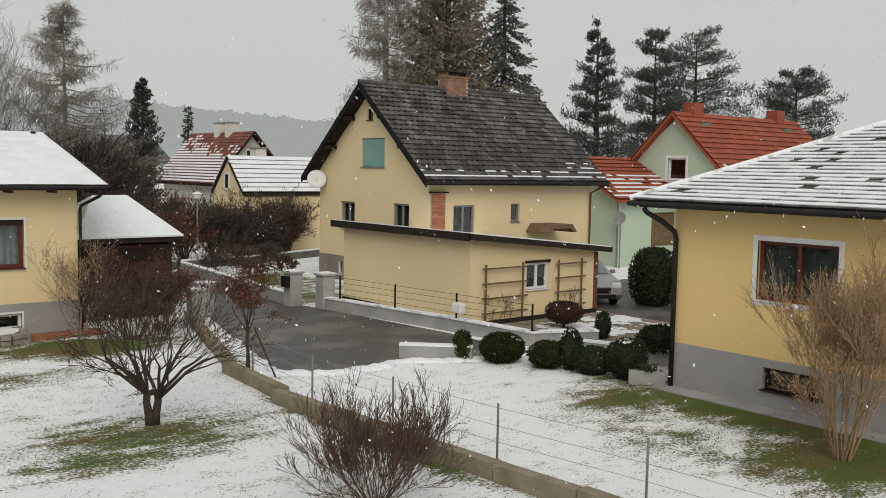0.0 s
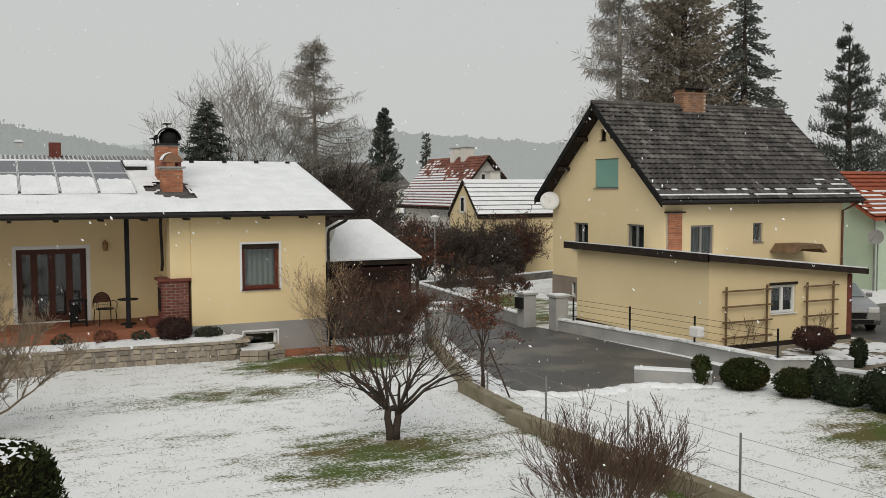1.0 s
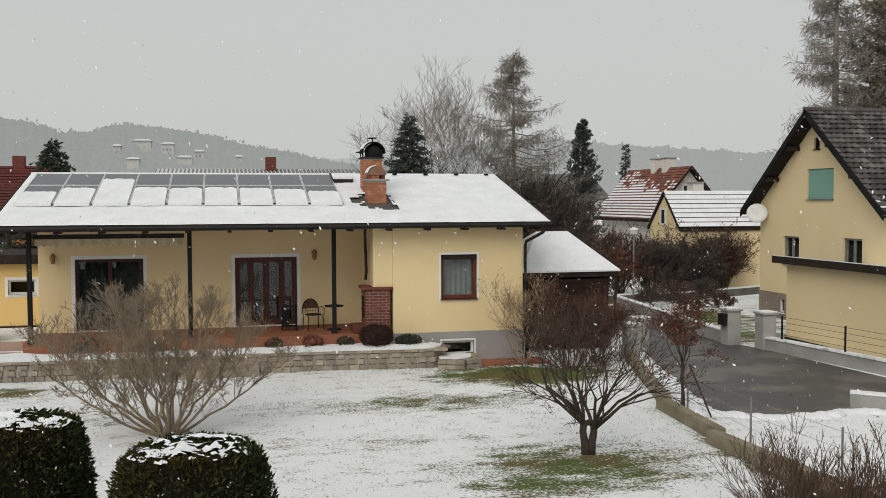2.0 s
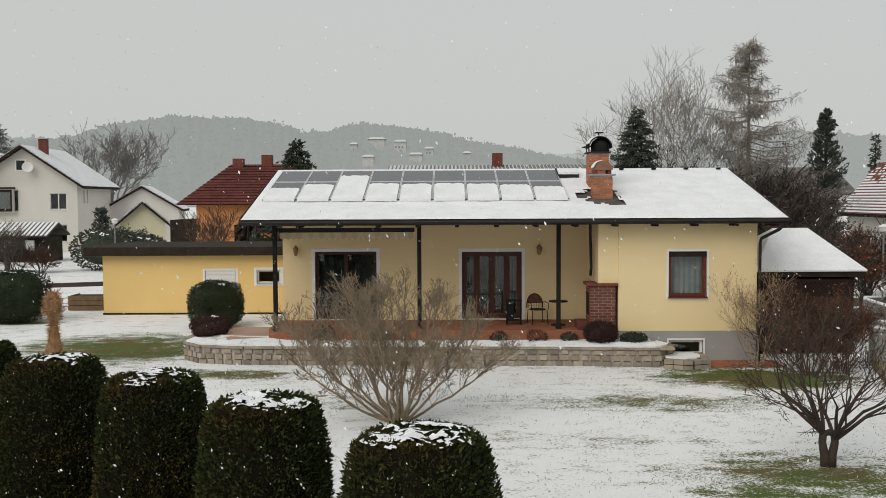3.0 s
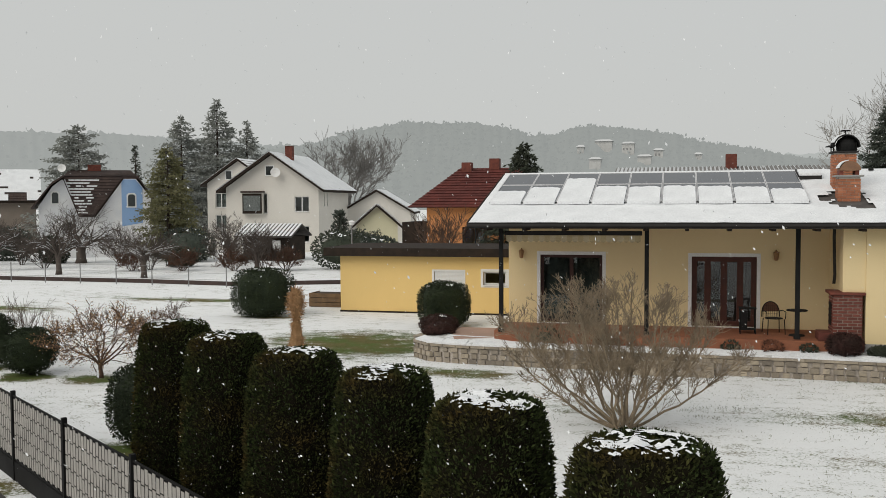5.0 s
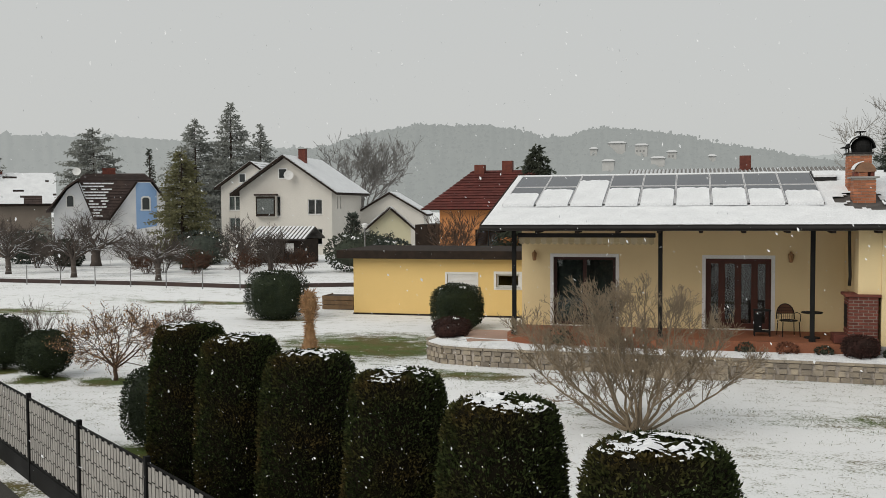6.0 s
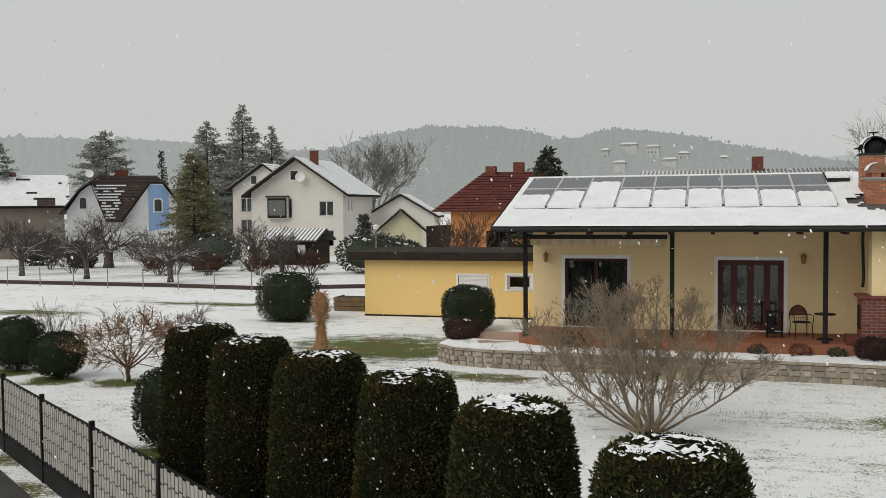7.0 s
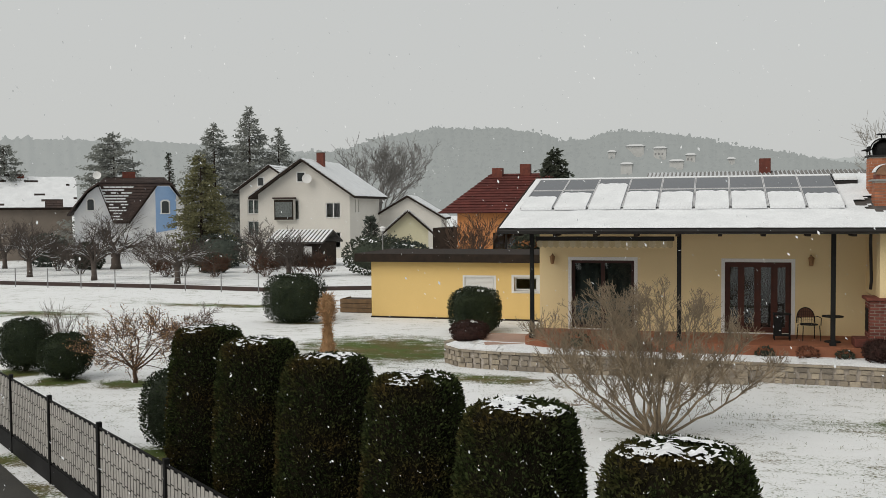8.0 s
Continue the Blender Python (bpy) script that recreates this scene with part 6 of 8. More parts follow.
for p0, p1, z0_, z1_ in ((7.45, 8.25, 4.2, 5.45), (1.45, 2.15, 4.5, 5.6), (2.55, 3.2, 2.1, 3.1)):
    pm = (p0 + p1) / 2
    arch = [(p1, z0_), (p1, z1_ - 0.15), (pm + 0.2, z1_), (pm - 0.2, z1_), (p0, z1_ - 0.15), (p0, z0_)]
    w_ = part("window", Shape().prism([PB(p, -0.04, z) for p, z in arch], vb * 0.03), WHITE, bl, "arched window with pale surround")
    part("pane", Shape().prism([PB(pm + (p - pm) * 0.72, -0.055, z0_ + 0.1 + (z - z0_) * 0.82) for p, z in arch], vb * 0.012), DARK_PANE, w_)
# mansard skins that run back from the gables, and the face between them
for line_ in ([(-0.05, 4.1), (1.55, 6.15), (2.5, 6.8)], [(9.85, 4.55), (8.35, 6.8)]):
    for (p0, z0_), (p1, z1_) in zip(line_, line_[1:]):
        part("roof", Shape().prism([PB(p0, -0.45, z0_), PB(p1, -0.45, z1_), PB(p1, 7.3, z1_), PB(p0, 7.3, z0_)], (0, 0, 0.16)), TILE_BROWN, bl)
mid = part("roof", Shape().prism([PB(3.65, -0.5, 3.55), PB(4.85, -0.5, 3.55), PB(7.2, 0.4, 6.8), PB(2.5, 0.4, 6.8)], (0, 0, -0.12)), TILE_BROWN, bl, "brown tiled roof face with rows of snow")
courses(mid, PB(3.65, -0.5, 3.58), PB(4.85, -0.5, 3.58), PB(7.2, 0.4, 6.83), PB(2.5, 0.4, 6.83), 13, 9, 0.03, TILE_BROWN, lift=0.05, lap=0.5, snow=SNOW, snow_at=lambda j, s, t: s < 0.56 and t < 0.92 and j.random() < 0.85)
top_ = part("roof", Shape().prism([PB(2.4, 0.3, 6.78), PB(8.4, 0.3, 6.78), PB(7.9, 3.4, 7.45), PB(2.9, 3.4, 7.45)], (0, 0, -0.12)), TILE_BROWN, bl)
courses(top_, PB(2.4, 0.3, 6.8), PB(8.4, 0.3, 6.8), PB(7.9, 3.4, 7.47), PB(2.9, 3.4, 7.47), 6, 14, 0.03, TILE_BROWN, lift=0.05)
part("roof", Shape().prism([PB(2.9, 3.4, 7.45), PB(7.9, 3.4, 7.45), PB(8.4, 7.2, 6.6), PB(2.4, 7.2, 6.6)], (0, 0, -0.12)), TILE_BROWN, bl)
for p0, z0_, p1, z1_ in ((3.65, 3.52, 2.45, 6.78), (4.85, 3.52, 7.2, 6.78)):
    part("bargeboard", Shape().prism([PB(p0, -0.52, z0_), PB(p1, -0.1, z1_), PB(p1, -0.1, z1_ - 0.2), PB(p0, -0.52, z0_ - 0.2)], vb * 0.06), DARK_WOOD, bl)
part("chimney", Shape().obox(PB(4.9, 3.2, 7.55), ub * 0.55, vb * 0.35, (0, 0, 0.4)), BRICK_DARK, bl, bevel=0.02)
part("satellite_dish", dish_shape(PB(2.4, -0.6, 7.5), (0.45, -0.85, 0.25), 0.34), WHITE, bl)

# garden hut by the white house
hut = thing("garden_hut", (-31.0, 68.0, 0), "dark wooden garden hut with snowy roof", "hut")
part("wall", Shape().box(-33.4, -29.4, 68.0, 71.0, 0, 1.9), DARK_WOOD, hut)
part("roof", Shape().prism([(-33.9, 67.4, 1.85), (-29.0, 67.4, 1.85), (-29.0, 69.5, 2.75), (-33.9, 69.5, 2.75)], (0, 0, 0.12)), TILE_DARK, hut)
for k in range(15):
    xk = -33.85 + k * 0.33
    part("roof_rib_snow", Shape().prism([(xk, 67.4, 1.975), (xk + 0.19, 67.4, 1.975), (xk + 0.19, 69.5, 2.875), (xk, 69.5, 2.875)], (0, 0, 0.03)), SNOW, hut)
part("roof_back", Shape().prism([(-33.9, 69.5, 2.75), (-29.0, 69.5, 2.75), (-29.0, 71.5, 1.85), (-33.9, 71.5, 1.85)], (0, 0, 0.12)), TILE_DARK, hut)
for x in (-32.6, -30.9):
    part("window", Shape().box(x, x + 0.7, 67.95, 67.998, 0.8, 1.6), WHITE, hut)

# ---- fences
pf = thing("privacy_fence", (-6.5, 10.1, 0), "grey slatted panel fence with black posts", "fence")
P0, P1 = Vector((-17.9, 18.45, 0)), Vector((-2.4, 7.1, 0))
fu = (P1 - P0).normalized()
fn = Vector((-fu.y, fu.x, 0))
start = Vector((-12.78, 14.75, 0)) - fu * 2.58 * 2
for k in range(8):
    q = start + fu * 2.58 * k
    part("post", Shape().obox(q + Vector((0, 0, 0.75)), fu * 0.035, fn * 0.035, (0, 0, 0.75)), BLACK, pf)
    if k == 7:
        break
    m = q + fu * 1.29
    # solid black sheet in place of the dark see-through mesh below the weave
    part("base_board", Shape().obox(m + Vector((0, 0, 0.16)), fu * 1.25, fn * 0.02, (0, 0, 0.16)), BLACK, pf)
    for z in (0.36, 1.42):
        part("rail", Shape().obox(m + Vector((0, 0, z)), fu * 1.25, fn * 0.012, (0, 0, 0.012)), BLACK, pf)
    back, slats, wires = Shape(), Shape(), Shape()
    for i in range(22):
        c = q + fu * (0.09 + i * 0.1145)
        wires.obox(c + fu * 0.057 + Vector((0, 0, 0.88)) - fn * 0.006, fu * 0.002, fn * 0.0015, (0, 0, 0.54))
        for r in range(5):
            z = 0.46 + r * 0.205
            slats.obox(c + Vector((0, 0, z + (0.03 if i % 2 else 0))), fu * 0.049, fn * 0.004, (0, 0, 0.093))
    # black sheet added behind the strips to darken their gaps
    back.obox(m + fn * 0.02 + Vector((0, 0, 0.88)), fu * 1.25, fn * 0.003, (0, 0, 0.54))
    part("wire_mesh", wires, BLACK, pf)
    part("dark_backing", back, BLACK, pf)
    tagged(part("privacy_weave", slats, SLAT_GREY, pf, "woven grey privacy strips"), kind="stuff")
single("footpath", Shape().prism([start - fn * 3.5 - fu * 3, start + fu * 17 - fn * 3.5, start + fu * 17 - fn * 0.40, start - fu * 3 - fn * 0.40], (0, 0, 0.02)), mat("dark_wet_asphalt", (0.026, 0.025, 0.023), (0.045, 0.042, 0.036), 1.2, 0.6, 0.5, 60), "dark asphalt path beside the fence", "path", kind="structure")

gw_pts = [(9.75, 4.0), (9.6, 7.0), (9.45, 8.6), (9.27, 10.9), (9.05, 14.5), (9.35, 18.3), (10.6, 22.4), (11.4, 25.0)]
lawn_wall = thing("lawn_edge_wall", (9.2, 13.0, 0), "low mossy concrete wall between the lawns", "wall")
for x, y, ux, uy in along(gw_pts, 1.5):
    part("wall_block", Shape().obox((x + ux * 0.74, y + uy * 0.74, 0.12), (ux * 0.74, uy * 0.74, 0), (-uy * 0.11, ux * 0.11, 0), (0, 0, 0.15)), MOSSY, lawn_wall, bevel=0.012)
wf = thing("wire_fence", (9.5, 11.0, 0.2), "thin galvanised wire fence on the low wall", "fence")
fps = [(10.25, 5.1), (10.0, 7.75), (9.62, 10.3), (9.40, 12.7), (9.27, 15.1), (9.5, 17.9)]
for x, y in fps:
    part("post", Shape().tube([(x, y, 0.0), (x, y, 1.05)], 0.020, 6), METAL_GREY, wf)
for (xa, ya), (xb, yb) in zip(fps, fps[1:]):
    for z in (0.45, 0.7, 0.98):
        part("wire", Shape().tube([(xa, ya, z), (xb, yb, z)], 0.004, 3), METAL_GREY, wf)

ff = thing("garden_fence", (-33, 48, 0), "low kerb with thin wire fence across the snow", "fence")
kerb_pts = [(-62, 50.5), (-43.7, 48.6), (-30.3, 48.0), (-24.0, 47.2), (-18.0, 49.5)]
for (xa, ya), (xb, yb) in zip(kerb_pts, kerb_pts[1:]):
    part("kerb", Shape().prism([(xa, ya, 0), (xb, yb, 0), (xb, yb + 0.2, 0), (xa, ya + 0.2, 0)], (0, 0, 0.22)), TILE_BROWN, ff)
fx = along([(-62, 49.4), (-43.7, 47.5), (-30.3, 46.9), (-23.0, 46.2)], 2.4)
for x, y, ux, uy in fx:
    part("post", Shape().tube([(x, y, 0), (x, y, 1.15)], 0.03, 5), METAL_GREY, ff)
wrs = Shape()
for a, b in zip(fx, fx[1:]):
    for z in (0.4, 0.75, 1.1):
        wrs.tube([(a[0], a[1], z), (b[0], b[1], z)], 0.008, 3)
part("wire", wrs, METAL_GREY, ff)


# ---- plants
def superball(rng, n, rx, ry, h, power=2.6):
    """n points on the skin of a rounded block, with outward normals."""
    d = rng.normal(size=(n, 3))
    d /= np.linalg.norm(d, axis=1, keepdims=True)
    r = (np.abs(d) ** power).sum(1) ** (-1 / power)
    p = d * r[:, None]
    nn = np.sign(p) * np.abs(p) ** (power - 1)
    nn /= np.linalg.norm(nn, axis=1, keepdims=True)
    return p * np.array([rx, ry, h / 2]) + np.array([0, 0, h / 2]), nn


def clipped_bush(name, label, cat, x, y, rx, ry, h, n, leaf, mat_leaf, seed, power=2.6, snow=0, lift=0.0, group="", core=0.9, up=0.2):
    """A clipped evergreen: stem, dense core of twigs, skin of small leaves, a little snow caught on top."""
    rng = np.random.default_rng(seed)
    b = thing(name, (x, y, 0), label, cat, group)
    c = Shape()
    m = 14
    rows = []
    for j in range(9):
        t = -math.pi / 2 + math.pi * j / 8
        cz, sz = math.copysign(abs(math.sin(t)) ** (2 / power), t), abs(math.cos(t)) ** (2 / power)
        rows.append((max(0.02, sz), cz))
    base = c.n
    for r, z in rows:
        for k in range(m):
            a = 2 * math.pi * k / m
            j = core * (1 + 0.05 * noise.noise((x + 2 * math.cos(a), y + 2 * math.sin(a), z * 3 + seed)))
            c.v.append((x + rx * r * math.cos(a) * j, y + ry * r * math.sin(a) * j, lift + h / 2 + h / 2 * z * core))
    for j in range(8):
        for k in range(m):
            p, q = base + j * m + k, base + j * m + (k + 1) % m
            c.f.append((p, q, q + m, p + m))
    c.n = len(c.v)
    part("twig_core", c, mat_leaf, b)
    if lift > 0.02:
        part("stem", Shape().tube([(x, y, -0.03), (x, y, lift + h * 0.4)], 0.05, 6), BARK, b)
    p, nn = superball(rng, n, rx, ry, h, power)
    wob = 1 + 0.06 * np.array([noise.noise((q[0] * 2.2 + seed, q[1] * 2.2, q[2] * 2.2)) for q in p])
    p = (p - [0, 0, h / 2]) * wob[:, None] * rng.uniform(0.86, 1.02, n)[:, None] + [0, 0, h / 2]
    p += [x, y, lift]
    keep = p[:, 2] > 0.01
    f = Shape()
    leaves(f, p[keep], leaf, rng, up, nn[keep] * (0.6 if n > 20000 else 1.0), 0.55)
    part("foliage", f, mat_leaf, b)
    if snow:
        s, ring, turn = Shape(), 20, 64
        for a in range(ring + 1):
            for c_ in range(turn):
                t, r = 2 * math.pi * c_ / turn, 0.86 * a / ring
                q = (rx * r * math.cos(t), ry * r * math.sin(t))
                drop = h / 2 * (1 - (1 - min(0.98, r) ** power) ** (1 / power))
                s.v.append((x + q[0], y + q[1], lift + h - drop + 0.012 + 0.03 * noise.noise((q[0] * 9 + seed, q[1] * 9, 0)) * (1 if h > 1 else .5)))
        s.n = len(s.v)
        for a in range(ring):
            for c_ in range(turn):
                m0 = s.v[a * turn + c_]
                if noise.noise((m0[0] * 2.6, m0[1] * 2.6, seed)) + 0.5 * noise.noise((m0[0] * 11, m0[1] * 11, seed)) > (-0.06 if snow > 1000 else 0.34) + 0.35 * (a / ring) ** 3:
                    s.f.append((a * turn + c_, a * turn + (c_ + 1) % turn, (a + 1) * turn + (c_ + 1) % turn, (a + 1) * turn + c_))
        if snow > 1000:
            q, _ = superball(rng, 260, rx * 1.02, ry * 1.02, h, power)
            leaves(s, q[q[:, 2] > h * 0.3] + [x, y, lift], leaf * 0.8, rng, 0.0, None, 0.7)
        tagged(part("snow_dust", s, SNOW, b, "snow caught on the clipped top"), kind="stuff")
    return b


def thuja_column(x, y, h, r, seed):
    """A clipped thuja: core darkened as inner shade, a skin of short flat sprays, a flat top with broken snow."""
    rng = np.random.default_rng(seed)
    b = thing("thuja", (x, y, 0), "tall clipped dark green thuja column with snow on its flat top", "hedge bush", "row of clipped thujas")
    prof = lambda z: np.interp(z / h, [0, .08, .5, .8, .93, .985, 1], [1.10, 1.16, 1.17, 1.06, .95, .83, .68]) * r

    def bulge(a, z):
        return 1 + 0.05 * noise.noise((math.cos(a) * 1.5 + seed, math.sin(a) * 1.5, z * 1.3)) + 0.055 * noise.noise((math.cos(a) * 4.5 + seed, math.sin(a) * 4.5, z * 7))

    zs = np.linspace(0, h - 0.03, 40)
    c, m = Shape(), 30
    for z in zs:
        for k in range(m):
            a = 2 * math.pi * k / m
            q = float(prof(z)) * 0.90 * bulge(a, z)
            c.v.append((x + q * math.cos(a), y + q * math.sin(a), z - 0.02))
    c.n = len(c.v)
    c.f = [(j * m + k, j * m + (k + 1) % m, (j + 1) * m + (k + 1) % m, (j + 1) * m + k) for j in range(len(zs) - 1) for k in range(m)]
    c.f.append(tuple(range(39 * m, 40 * m)))
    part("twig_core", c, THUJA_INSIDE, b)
    n = 34000
    z = h * rng.uniform(0, 1, n)
    a = rng.uniform(0, 6.283, n)
    q = prof(z) * np.array([bulge(p, s) for p, s in zip(a, z)]) * rng.uniform(0.88, 0.985, n)
    dirs = np.stack([np.cos(a), np.sin(a), np.full(n, 0.75)], 1)
    f = Shape()
    leaves(f, np.stack([x + q * np.cos(a), y + q * np.sin(a), z - 0.03], 1), 0.042, rng, 0.2, dirs * 0.8, 0.42)
    n = 3500
    a, q = rng.uniform(0, 6.283, n), r * 0.68 * np.sqrt(rng.uniform(0, 1, n))
    leaves(f, np.stack([x + q * np.cos(a), y + q * np.sin(a), np.full(n, h - 0.055)], 1), 0.05, rng, 0.5, None, 0.42)
    part("foliage", f, LEAF_THUJA, b)
    s, ring, turn = Shape(), 26, 90
    for j in range(ring + 1):
        for k in range(turn):
            t, rr = 2 * math.pi * k / turn, r * 0.78 * j / ring
            px, py = rr * math.cos(t), rr * math.sin(t)
            s.v.append((x + px, y + py, h + 0.006 - 0.05 * (j / ring) ** 4 + 0.03 * noise.noise((px * 8 + seed, py * 8, 0))))
    s.n = len(s.v)
    for j in range(ring):
        for k in range(turn):
            px, py, _ = s.v[j * turn + k]
            if noise.noise((px * 3.2, py * 3.2, seed)) + 1.0 * noise.noise((px * 19, py * 19, seed)) > 0.10 + 0.35 * (j / ring) ** 4:
                s.f.append((j * turn + k, j * turn + (k + 1) % turn, (j + 1) * turn + (k + 1) % turn, (j + 1) * turn + k))
    n = 70
    z, a = h * rng.uniform(0.25, 1, n), rng.uniform(0, 6.283, n)
    q = prof(z) * 1.03
    leaves(s, np.stack([x + q * np.cos(a), y + q * np.sin(a), z], 1), 0.022, rng, 0.0, None, 0.5)
    tagged(part("snow_dust", s, SNOW, b, "snow caught on the clipped top"), kind="stuff")
    return b


tx = [(-6.89, 11.88, 2.93, .53), (-5.58, 10.85, 2.94, .52), (-4.27, 10.02, 2.90, .55), (-2.88, 8.98, 2.92, .51), (-1.58, 7.84, 2.92, .54), (-0.23, 6.84, 2.88, .57)]
for i, (x, y, h, r) in enumerate(tx):
    thuja_column(x, y, h, r, 20 + i)
clipped_bush("box_ball", "round clipped dark evergreen ball on the snowy lawn", "bush", -16.9, 21.6, .66, .66, 1.2, 13000, .042, LEAF_BOX, 31, 2.5, 60, 0.08, "clipped evergreen balls")
clipped_bush("box_ball", "round clipped dark evergreen ball on the snowy lawn", "bush", -18.9, 22.4, .72, .72, 1.45, 13000, .042, LEAF_BOX, 32, 2.5, 60, 0.08, "clipped evergreen balls")
clipped_bush("box_ball", "clipped evergreen ball behind the thujas", "bush", -9.85, 15.75, .62, .62, 1.5, 12000, .042, LEAF_BOX, 33, 2.7, 30, 0.05, "clipped evergreen balls")
clipped_bush("box_drum", "large drum-shaped clipped evergreen bush", "bush", -16.3, 34.9, 1.12, 1.12, 1.88, 15000, .055, LEAF_BOX, 34, 3.6, 160, 0.03)
clipped_bush("box_drum", "dense clipped evergreen bush beside the terrace", "bush", -8.35, 33.3, 0.9, 0.9, 1.6, 13000, .055, LEAF_BOX, 35, 3.2, 60, 0.02)
clipped_bush("barberry", "low maroon barberry cushion", "bush", -7.25, 28.2, .6, .55, .62, 2500, .05, LEAF_MAROON, 36, 2.2, 20, 0.45)
clipped_bush("barberry", "low maroon barberry cushion", "bush", -7.0, 27.2, .5, .5, .45, 2000, .05, LEAF_MAROON, 37, 2.2, 10, 0.55)
clipped_bush("barberry", "round maroon-black bush before the fireplace", "bush", 4.15, 25.75, .44, .4, .6, 2500, .05, LEAF_MAROON, 38, 2.4, 0, 0.55)
clipped_bush("bed_cushion", "low grey-green cushion plant in the bed", "plant", 5.05, 25.7, .36, .3, .3, 900, .05, LEAF_SPRUCE, 39, 2.1, 10, 0.55)
for i, (x, r) in enumerate(((1.35, .22), (2.4, .26), (3.3, .2), (-1.9, .3), (-3.6, .4))):
    clipped_bush("bed_plant", "small brown-green winter plant in the flower bed", "plant", x, 25.95, r, r * .8, r * 1.3, 350, .07, LEAF_BROWN if i % 2 else LEAF_SPRUCE, 40 + i, 2.0, 0, 0.55, core=0.5, group="plants in the flower bed")
# shrub bed by the lane
clipped_bush("dwarf_conifer", "small upright dark dwarf conifer", "bush", 14.65, 17.0, .2, .2, .7, 1200, .06, LEAF_THUJA, 50, 2.2, 10)
clipped_bush("yew_bush", "spreading dark green shrub", "bush", 15.3, 16.3, .55, .48, .68, 6000, .06, LEAF_THUJA, 51, 2.0, 40, core=0.8)
clipped_bush("yew_bush", "rounded low brown-green shrub", "bush", 15.75, 15.2, .45, .45, .6, 2200, .06, LEAF_THUJA, 52, 2.2, 20)
clipped_bush("dwarf_conifer", "small upright dark dwarf conifer", "bush", 16.0, 14.7, .26, .26, .95, 1800, .06, LEAF_BOX, 53, 2.0, 10)
clipped_bush("yew_bush", "rounded dark green garden shrub", "bush", 16.1, 14.1, .42, .42, .6, 2200, .06, LEAF_BOX, 54, 2.3, 20)
clipped_bush("box_ball", "clipped box ball at the house corner", "bush", 16.35, 13.35, .42, .42, .88, 4500, .05, LEAF_BOX, 55, 2.5, 10)
clipped_bush("yew_bush", "low dark shrub behind the house corner", "bush", 18.3, 13.9, .6, .5, .6, 2000, .08, LEAF_BOX, 56, 2.3, 0, 0.3)
clipped_bush("barberry", "maroon ball-shaped shrub by the garage", "bush", 20.1, 18.8, .52, .52, .62, 3000, .05, LEAF_MAROON, 57, 2.3, 0, 0.16)
clipped_bush("dwarf_conifer", "little dark conifer in the snowy bed", "bush", 19.7, 16.95, .2, .2, .75, 1200, .06, LEAF_BOX, 58, 2.0, 5)
clipped_bush("tall_yew", "tall rounded dark yew by the drive", "bush", 26.3, 20.4, .75, .75, 1.95, 6000, .1, LEAF_BOX, 59, 2.8, 0)
pl = thing("planter_trough", (16.35, 12.65, 0), "rectangular concrete planter trough", "planter")
part("trough", Shape().prism([(15.95, 12.95, 0), (16.45, 12.35, 0), (16.62, 12.5, 0), (16.12, 13.1, 0)], (0, 0, 0.3)), CONCRETE, pl, bevel=0.012)
rngp = np.random.default_rng(5)
fpl = Shape()
leaves(fpl, np.stack([16.28 + rngp.normal(0, .1, 300), 12.72 + rngp.normal(0, .12, 300), rngp.uniform(.28, .42, 300)], 1), .07, rngp, 0.8)
tagged(part("planting", fpl, LEAF_SPRUCE, pl), kind="stuff")
snow_p = Shape()
snow_p.v = [(18.9 + 0.06 * i, 17.0 + 0.06 * j, 0.02 + 0.03 * max(0, noise.noise((i * 0.11, j * 0.11, 3)))) for j in range(48) for i in range(76)]
snow_p.n = len(snow_p.v)
snow_p.f = [(j * 76 + i, j * 76 + i + 1, j * 76 + i + 77, j * 76 + i + 76) for j in range(47) for i in range(75) if noise.noise((i * 0.09, j * 0.05, 8)) + 0.5 * noise.noise((i * 0.33, j * 0.33, 5)) > -0.02]
single("snow_patch", snow_p, SNOW, "broken snow patches in the neighbour's bed", "snow", kind="stuff")
single("bed_soil", Shape().box(17.6, 23.6, 16.6, 20.3, -0.05, 0.008), mat("pale_gravel", (0.26, 0.22, 0.16), (0.18, 0.15, 0.11), 0.4, 0.95, 0.6, 30), "pale gravel bed by the garage", "bed", kind="structure")


